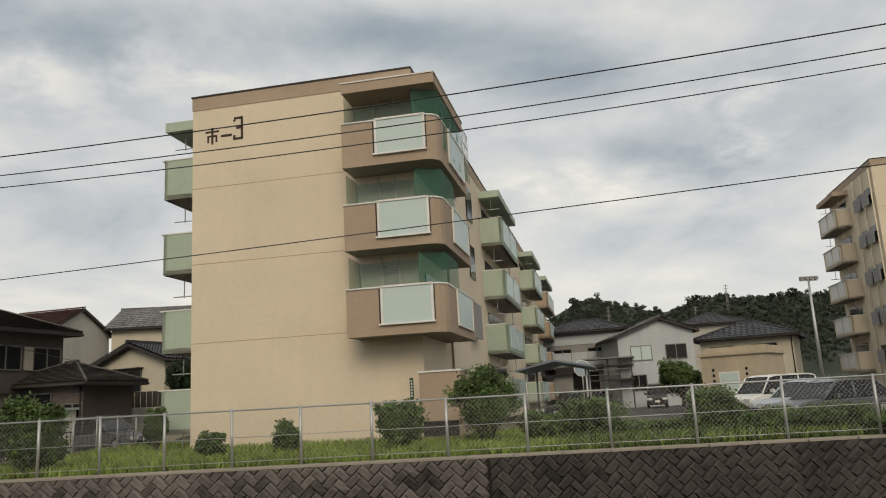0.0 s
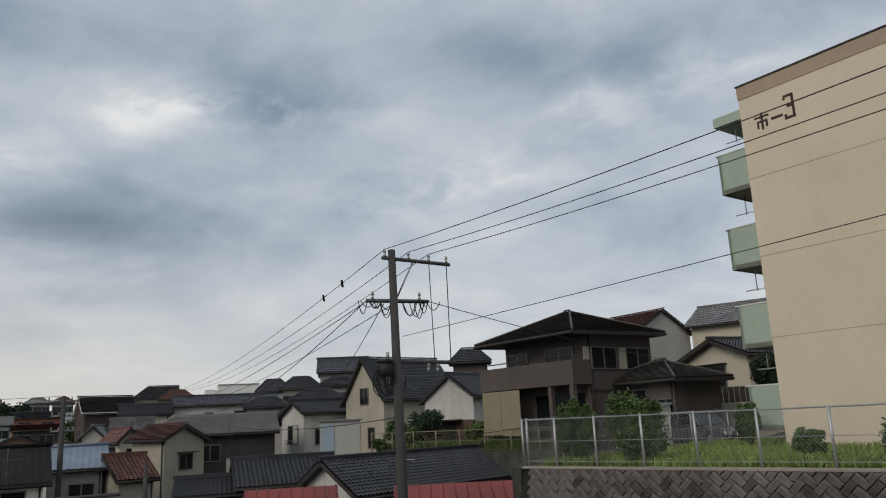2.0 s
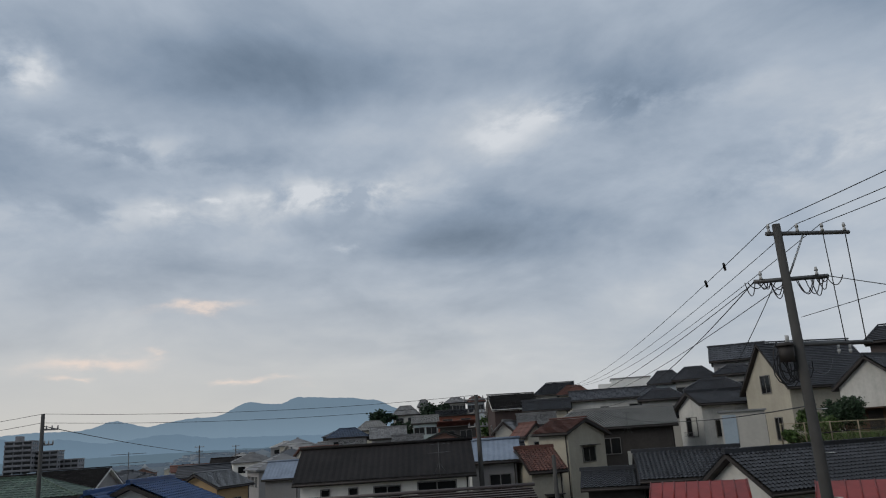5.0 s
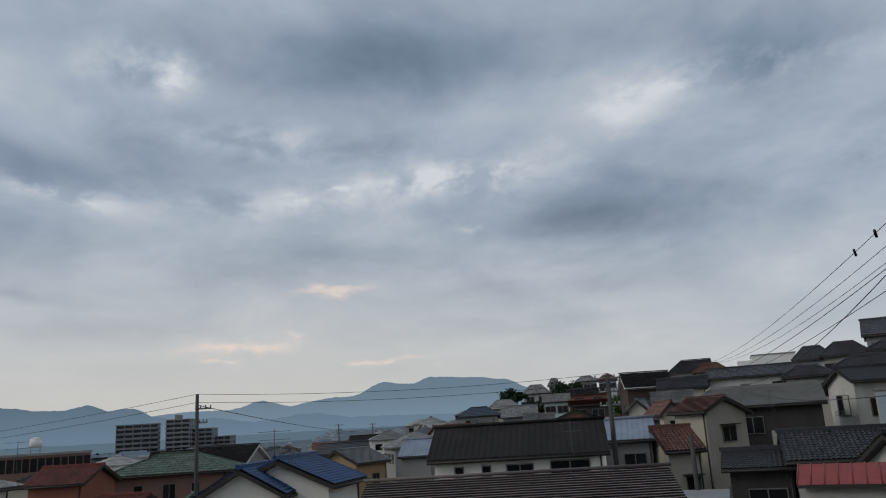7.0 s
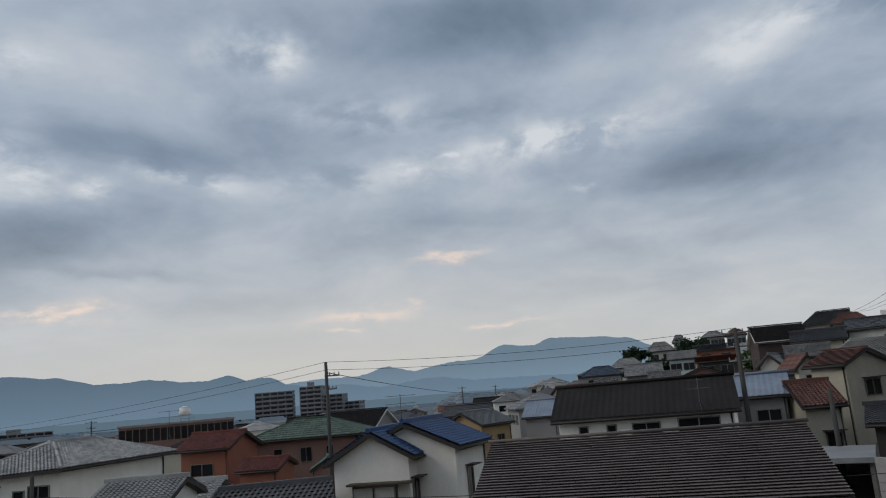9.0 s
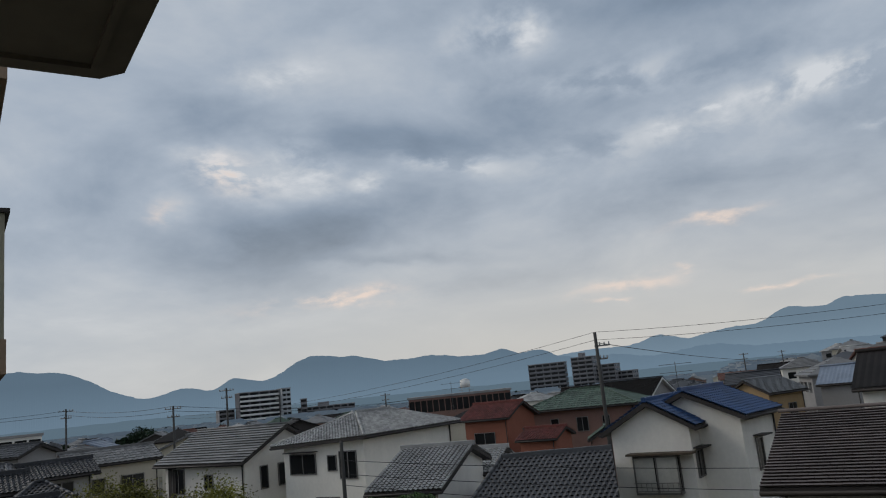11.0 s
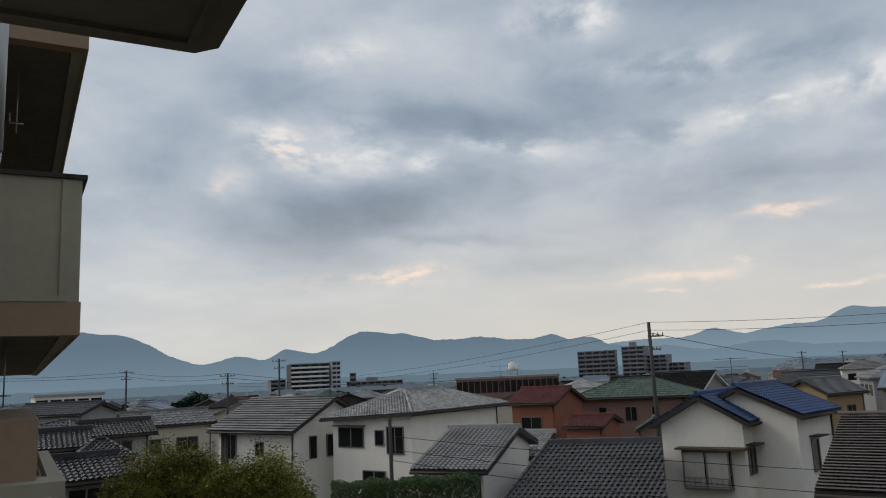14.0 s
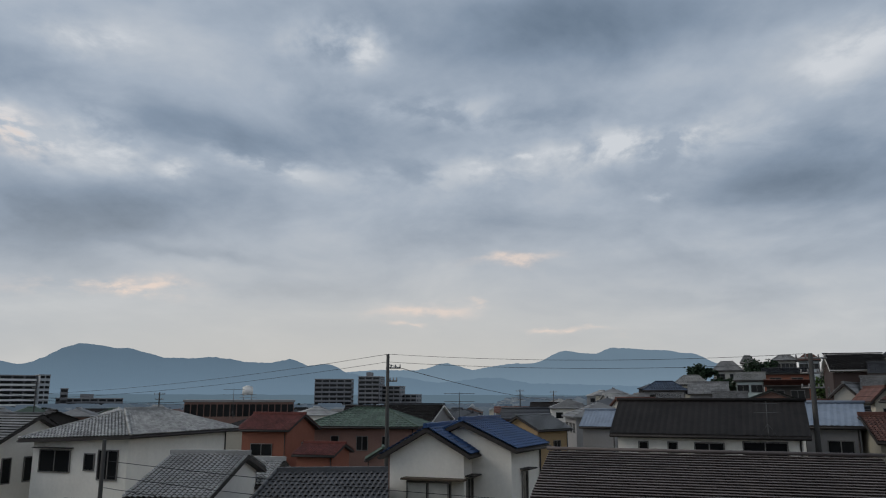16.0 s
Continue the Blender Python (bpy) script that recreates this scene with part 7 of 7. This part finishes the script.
part("frame", tubes([((a, b, 0), (a, b, 0.9), 0.05) for a in (-0.6, 0.6) for b in (-0.6, 0.6)] + [((-1.2, -0.9, z), (1.4, -0.9, z), 0.03) for z in (0.5, 1.0)], 6), M["greywall"], wt)
flat_block(-138.9, -0.22, 115, 8.2, 8, 0, "white", "white flat-roofed building with arched windows", 2, 5, 6, False, False, "white_building", False)
wb = polar(-57.2, 3.35, 108)
ob = thing("white_building", pose(wb.x, wb.y, 8.5, 0, 0, 60), "white flat-roofed house on the hill", "house", "houses of the town")
h = wb.z - 8.5
part("wall", boxes((-2.0, 0, -1, 3.2, 6, h), (-3.8, 0.4, -1, -2.0, 6, h - 0.55)), M["trim_white"], ob)
part("roof_edge", boxes((-2.1, -0.1, h, 3.3, 6.1, h + 0.12)), M["greywall"], ob)
for i, (xa, xb, za, zb) in enumerate(((-3.5, -3.2, 3.3, 4.2), (-2.9, -2.6, 3.3, 4.2), (-1.6, -1.2, 3.3, 4.3), (-0.4, 1.2, 3.6, 4.6), (2.2, 2.8, 3.6, 4.6))):
    part("window", boxes((xa, -0.05, za, xb, 0.42 if i < 2 else 0.0, zb)), M["glass"], ob)

# rows of small houses filling the plain and the hillside, each with walls and a pitched roof
rnd = random.Random(21)
ROOFS = ("tile_grey", "tile_dark", "tile_dark", "tile_light", "tile_redbrown", "sheet_blue", "tile_grey", "sheet_brown", "tile_green")
WALLS = ("offwhite", "white", "greywall", "beige", "offwhite", "pinkbrown", "darkwall")


def simple_house(x, y, yaw, L, W, ev, rise, roof, wall, kind, label):
    z = ground_z(x, y)
    ob = thing("house", pose(x, y, z, 0, 0, yaw), label, "house", "far houses")
    x0, y0 = L / 2 - 0.4, W / 2 - 0.4
    bm = boxes((-x0, -y0, -1.5, x0, y0, ev + 0.1))
    if kind == "g":
        for s in (-1, 1):
            v = [bm.verts.new(p) for p in ((s * x0, -y0, ev + 0.1), (s * x0, y0, ev + 0.1), (s * x0, 0, ev + rise - 0.1))]
            bm.faces.new(v)
    part("wall", bm, M[wall], ob)
    k = W / 2 if kind == "h" else 0
    bm = bmesh.new()
    P = [(-L / 2, -W / 2, ev), (L / 2, -W / 2, ev), (L / 2, W / 2, ev), (-L / 2, W / 2, ev), (-L / 2 + k, 0, ev + rise), (L / 2 - k, 0, ev + rise)]
    v = [bm.verts.new(p) for p in P]
    u = [bm.verts.new((p[0], p[1], p[2] - 0.18)) for p in P]
    for f in ((0, 1, 5, 4), (2, 3, 4, 5), (3, 0, 4), (1, 2, 5)) if kind == "h" else ((0, 1, 5, 4), (2, 3, 4, 5)):
        bm.faces.new([v[i] for i in f])
        bm.faces.new([u[i] for i in reversed(f)])
    for a, b in ((0, 1), (2, 3)) + (((1, 2), (3, 0)) if kind == "h" else ((0, 4), (4, 3), (1, 5), (5, 2))):
        bm.faces.new((v[a], u[a], u[b], v[b]))
    part("roof", bm, M[roof], ob)
    bm = bmesh.new()
    for i in range(1, 7):
        t = i / 7
        for s in (-1, 1):
            a, b = Vector(P[0 if s < 0 else 3]).lerp(Vector(P[4]), t), Vector(P[1 if s < 0 else 2]).lerp(Vector(P[5]), t)
            tube(bm, a + Vector((0, 0, 0.02)), b + Vector((0, 0, 0.02)), 0.05, seg=4)
    tube(bm, Vector(P[4]) + Vector((0, 0, 0.08)), Vector(P[5]) + Vector((0, 0, 0.08)), 0.14, seg=6)
    part("roof_covering", bm, M[roof], ob)["kind"] = "stuff"
    for s in (-1, 1):
        for i in range(3):
            xx = -x0 + 2 * x0 * (0.12 + 0.3 * i)
            part("window", boxes((xx, s * y0 - 0.03, ev - 1.9, xx + 1.3, s * y0 + 0.03, ev - 0.8)), M["glass"], ob)
    return ob


n = 0
for ring in range(11):
    d = 92 + ring * 17 + ring * ring * 1.3
    az = -150.0
    while az < -66.5:
        az += math.degrees(13.0 / d) * rnd.uniform(0.9, 1.5)
        dd = d + rnd.uniform(-6, 6)
        p = polar(az, 0, dd)
        if -112.5 < az < -104 and 110 < dd < 150 or -142 < az < -135.5 and 100 < dd < 140 or -79 < az and dd < 200:
            continue
        two = rnd.random() < 0.75
        rise = rnd.uniform(1.1, 1.7)
        ev = (5.2 if two else 3.0) + rnd.uniform(-0.3, 0.3) - (0.5 if az < -80 else 0.0)
        simple_house(p.x, p.y, rnd.choice((0, 90)) + rnd.uniform(-15, 15) - az, rnd.uniform(7, 11), rnd.uniform(6, 8), ev, rise, rnd.choice(ROOFS), rnd.choice(WALLS), rnd.choice("gh"), "small far house with a pitched roof")
        n += 1
# up the slope between the bearings of the hill
for az, d in ((-79.8, 118), (-81.0, 128), (-77.6, 96), (-75.6, 88), (-79.5, 150), (-81.2, 165), (-69.6, 74), (-67.4, 62)):
    p = polar(az, 0, d)
    simple_house(p.x, p.y, -az + rnd.uniform(-35, 35), rnd.uniform(4.6, 7), rnd.uniform(4.2, 5.4), rnd.uniform(3.4, 4.4) if d > 90 else 3.2, rnd.uniform(1.0, 1.4), rnd.choice(ROOFS[:5] + ROOFS[:2]), rnd.choice(WALLS[:5] + ("white", "palegrey")), rnd.choice("gh"), "small hillside house with a pitched roof")

# the town beyond: roofs too many and too small to tell apart
bm = bmesh.new()
rnd = random.Random(52)
for _ in range(4600):
    d = 300 + 2700 * rnd.random() ** 1.2
    p = polar(rnd.uniform(-152, -72), 0, d)
    L, W, h, r = rnd.uniform(7, 14), rnd.uniform(6, 9), rnd.uniform(3.5, 6.8), rnd.uniform(0.6, 1.6)
    m = Matrix.Translation((p.x, p.y, ground_z(p.x, p.y))) @ Matrix.Rotation(rnd.random() * 6.28, 4, "Z")
    v = [bm.verts.new(m @ Vector(q)) for q in ((-L / 2, -W / 2, 0), (L / 2, -W / 2, 0), (L / 2, W / 2, 0), (-L / 2, W / 2, 0), (-L / 2, -W / 2, h), (L / 2, -W / 2, h), (L / 2, W / 2, h), (-L / 2, W / 2, h), (-L / 2, 0, h + r), (L / 2, 0, h + r))]
    for f, k in (((0, 1, 5, 4), 0), ((2, 3, 7, 6), 0), ((1, 2, 6, 9, 5), 0), ((3, 0, 4, 8, 7), 0), ((4, 5, 9, 8), 1), ((6, 7, 8, 9), 1)):
        bm.faces.new([v[i] for i in f]).material_index = k
# town walls and roofs get a faint blue emission in place of haze
M["town_wall"] = haze_glow_material("hazy_walls", (0.17, 0.17, 0.17), (0.03, 0.045, 0.06), 0.3)
M["town_roof"] = haze_glow_material("hazy_roofs", (0.06, 0.065, 0.075), (0.03, 0.045, 0.06), 0.3)
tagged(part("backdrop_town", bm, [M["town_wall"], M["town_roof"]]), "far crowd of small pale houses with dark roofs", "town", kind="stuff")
bm = bmesh.new()
for _ in range(520):
    p = polar(rnd.uniform(-150, -75), 0, 260 + 1900 * rnd.random())
    r = rnd.uniform(2, 4.5)
    leaves(bm, (p.x, p.y, r * 0.9 + ground_z(p.x, p.y)), r, r, r * 0.9, 90, r * 0.3, rnd)
tagged(part("backdrop_trees", bm, M["leaf_pine"]), "far dark trees between the houses", "trees", kind="stuff")

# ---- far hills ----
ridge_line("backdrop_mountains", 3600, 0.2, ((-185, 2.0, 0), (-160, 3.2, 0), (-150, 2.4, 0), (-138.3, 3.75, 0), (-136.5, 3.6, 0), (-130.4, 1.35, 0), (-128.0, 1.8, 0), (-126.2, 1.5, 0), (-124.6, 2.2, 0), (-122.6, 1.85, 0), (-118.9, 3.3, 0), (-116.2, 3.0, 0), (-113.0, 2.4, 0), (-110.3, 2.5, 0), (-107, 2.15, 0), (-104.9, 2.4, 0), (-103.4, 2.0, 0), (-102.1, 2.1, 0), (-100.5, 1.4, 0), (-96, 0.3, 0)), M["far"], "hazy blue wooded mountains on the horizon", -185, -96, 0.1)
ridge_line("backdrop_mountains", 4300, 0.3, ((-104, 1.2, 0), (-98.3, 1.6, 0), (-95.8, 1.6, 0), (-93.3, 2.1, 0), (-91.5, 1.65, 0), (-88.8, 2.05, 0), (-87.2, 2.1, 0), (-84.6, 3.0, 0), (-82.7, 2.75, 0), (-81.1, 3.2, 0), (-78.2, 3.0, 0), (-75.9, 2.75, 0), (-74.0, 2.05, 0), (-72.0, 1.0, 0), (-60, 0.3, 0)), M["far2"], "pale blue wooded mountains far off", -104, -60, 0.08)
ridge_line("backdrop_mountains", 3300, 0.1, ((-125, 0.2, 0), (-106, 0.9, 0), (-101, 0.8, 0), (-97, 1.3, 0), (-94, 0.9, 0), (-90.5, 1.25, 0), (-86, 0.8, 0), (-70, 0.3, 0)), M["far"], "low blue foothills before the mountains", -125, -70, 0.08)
# low glowing band, added as haze to cover the bare far ground
ridge_line("backdrop_haze_band", 1500, 0.0, ((-185, 0.1, 0), (-140, 0.1, 0), (-131, 0.16, 0), (-128, 0.12, 0), (-100, 0.1, 0), (-60, 0.1, 0)), M["haze_band"], "added glowing band of haze over the far plain", -185, -60, 0.05)


def wooded_hill(label, az0, az1, d0, d1, crest, seed):
    """A hill under trees: rounded crowns of many sizes on a rising slope."""
    rnd = random.Random(seed)
    bm = bmesh.new()
    for _ in range(5200):
        az, t = rnd.uniform(az0, az1), rnd.random() ** 0.8
        d = d0 + (d1 - d0) * t
        el = crest(az) * (0.25 + 0.75 * t) - 0.5
        p = polar(az, el, d)
        r = rnd.uniform(1.0, 2.7) * (d / 260)
        leaves(bm, tuple(p), r, r, r * 0.9, 60, r * 0.17, rnd, 0.75)
    return tagged(part("backdrop_wood", bm, M["wood"]), label, "wood", kind="stuff")


CREST = ((-10, 3.0), (4, 4.8), (8.3, 6.0), (9.6, 7.0), (11.2, 7.0), (12.7, 6.55), (14.3, 6.1), (16.2, 5.65), (17.0, 5.9), (18.2, 6.5), (20.9, 6.4), (22.7, 6.15), (24.5, 6.3), (26.0, 6.0), (30, 6.6), (46, 5.0))


def crest(az):
    """The height angle of the hill's skyline by its bearing."""
    return float(np.interp(az, [c[0] for c in CREST], [c[1] for c in CREST])) + 0.08 * math.sin(az * 4.1)


bm = bmesh.new()
rows = [[bm.verts.new(polar(-10 + i * 1.0, (crest(-10 + i) - 0.55) * t if t else -0.5, 180 + 140 * t)) for i in range(56)] for t in (0, 0.25, 0.5, 0.75, 1.0)]
for a, b in zip(rows, rows[1:]):
    for i in range(55):
        bm.faces.new((a[i], a[i + 1], b[i + 1], b[i]))
tagged(part("ground_hill", bm, M["wood"]), "dark wooded hillside behind the car park", "hill", kind="structure")
wooded_hill("dark green wood on the hill", 2, 36, 190, 320, crest, 31)
for az, d, el in ((20.3, 290, 6.75), (18.1, 290, 5.4), (12.0, 260, 5.9)):
    p = polar(az, el, d)
    ob = thing("pylon", Matrix.Translation((p.x, p.y, p.z - 16)) @ Matrix.Diagonal((0.45, 0.45, 1, 1)), "distant lattice pylon on the wooded hill", "pylon")
    part("tower", tubes([((a, b, 0), (a * 0.1, b * 0.1, 16), 0.1) for a in (-1.4, 1.4) for b in (-1.4, 1.4)] + [((-1.4 + 0.16 * k, 0, k), (1.4 - 0.16 * k, 0, k + 1), 0.06) for k in range(1, 9)], 4), M["greywall"], ob)
    for z in (13, 14.5, 15.6):
        part("arm", tubes([((-1.8, 0, z), (1.8, 0, z), 0.09)], 4), M["greywall"], ob)

# stones of the retaining wall, set on the diagonal
rnd = random.Random(77)
kinds, damp = [], []
for k in range(8):
    bm = bmesh.new()
    w, h = 0.163 + 0.003 * (k % 3), 0.076 + 0.003 * (k % 2)
    outl = [(-w, -h), (w, -h), (w, h), (-w, h)]
    lo = [bm.verts.new((x, 0.06, z)) for x, z in outl]
    mi = [bm.verts.new((x, -0.02, z)) for x, z in outl]
    hi = [bm.verts.new((x * 0.86 + rnd.uniform(-0.015, 0.015), -0.045 - rnd.uniform(0, 0.03), z * 0.78)) for x, z in outl]
    for a, b in ((lo, mi), (mi, hi)):
        for i in range(4):
            bm.faces.new((a[i], a[(i + 1) % 4], b[(i + 1) % 4], b[i]))
    bm.faces.new(hi)
    me = mesh_of("stone", bm, M["stone"])
    kinds.append(me)
    damp.append(me.copy())
    damp[-1].materials.clear()
    damp[-1].materials.append(M["stone_damp"])
cells = []
s = 0.172
for i in range(-150, 150):
    for j in range(-150, 150):
        # herringbone courses laid at 45 degrees
        c = (i - j) % 4
        if c not in (0, 3):
            continue
        u, w = ((i + 1) * s, (j + 0.5) * s) if c == 0 else ((i + 0.5) * s, (j + 1) * s)
        x, h = (u - w) * 0.7071, (u + w) * 0.7071 + 1.2
        if -0.16 < h < 2.5 and -12.5 < x < 11.5:
            cells.append((x, h, 45 if c == 0 else -45))
cells.sort(key=lambda c: abs(c[0] + 4) + c[1] * 2)
rest, rest_damp = bmesh.new(), bmesh.new()
tilt = Matrix.Rotation(math.atan(0.25), 4, "X")
for k, (x, h, a) in enumerate(cells):
    m = Matrix.Translation(wall_face(x, h)) @ tilt @ Matrix.Rotation(radians(a + rnd.uniform(-3, 3)), 4, "Y")
    kind, heap = (damp[k % 8], rest_damp) if x > 0.7 else (kinds[k % 8], rest)
    if h < 0.2:
        # cut flush under the coping
        tmp = bmesh.new()
        tmp.from_mesh(kind)
        bmesh.ops.transform(tmp, matrix=m, verts=tmp.verts)
        bmesh.ops.bisect_plane(tmp, geom=[*tmp.verts, *tmp.edges, *tmp.faces], plane_co=(0, 0, 6.712), plane_no=(0, 0, 1), clear_outer=True)
        me = bpy.data.meshes.new("cut")
        tmp.to_mesh(me)
        tmp.free()
        heap.from_mesh(me)
        bpy.data.meshes.remove(me)
    elif k < 480:
        st = new("stone", kind)
        st.parent = wall_terrace
        st.matrix_local = m
    else:
        tmp = kind.copy()
        tmp.transform(m)
        heap.from_mesh(tmp)
        bpy.data.meshes.remove(tmp)
for heap, mat in ((rest, M["stone"]), (rest_damp, M["stone_damp"])):
    st = part("stone", heap, mat, wall_terrace)
    st["kind"] = "stuff"
gap = bmesh.new()
v = [gap.verts.new(wall_face(x, h) + Vector((0, dy, 0))) for x, h, dy in ((0.67, 0.0, -0.08), (0.73, 0.0, -0.08), (0.73, 3.0, -0.08), (0.67, 3.0, -0.08))]
gap.faces.new(v)
part("expansion_joint", bmesh.ops.solidify(gap, geom=gap.faces[:], thickness=0.1) and gap, M["mortar"], wall_terrace)
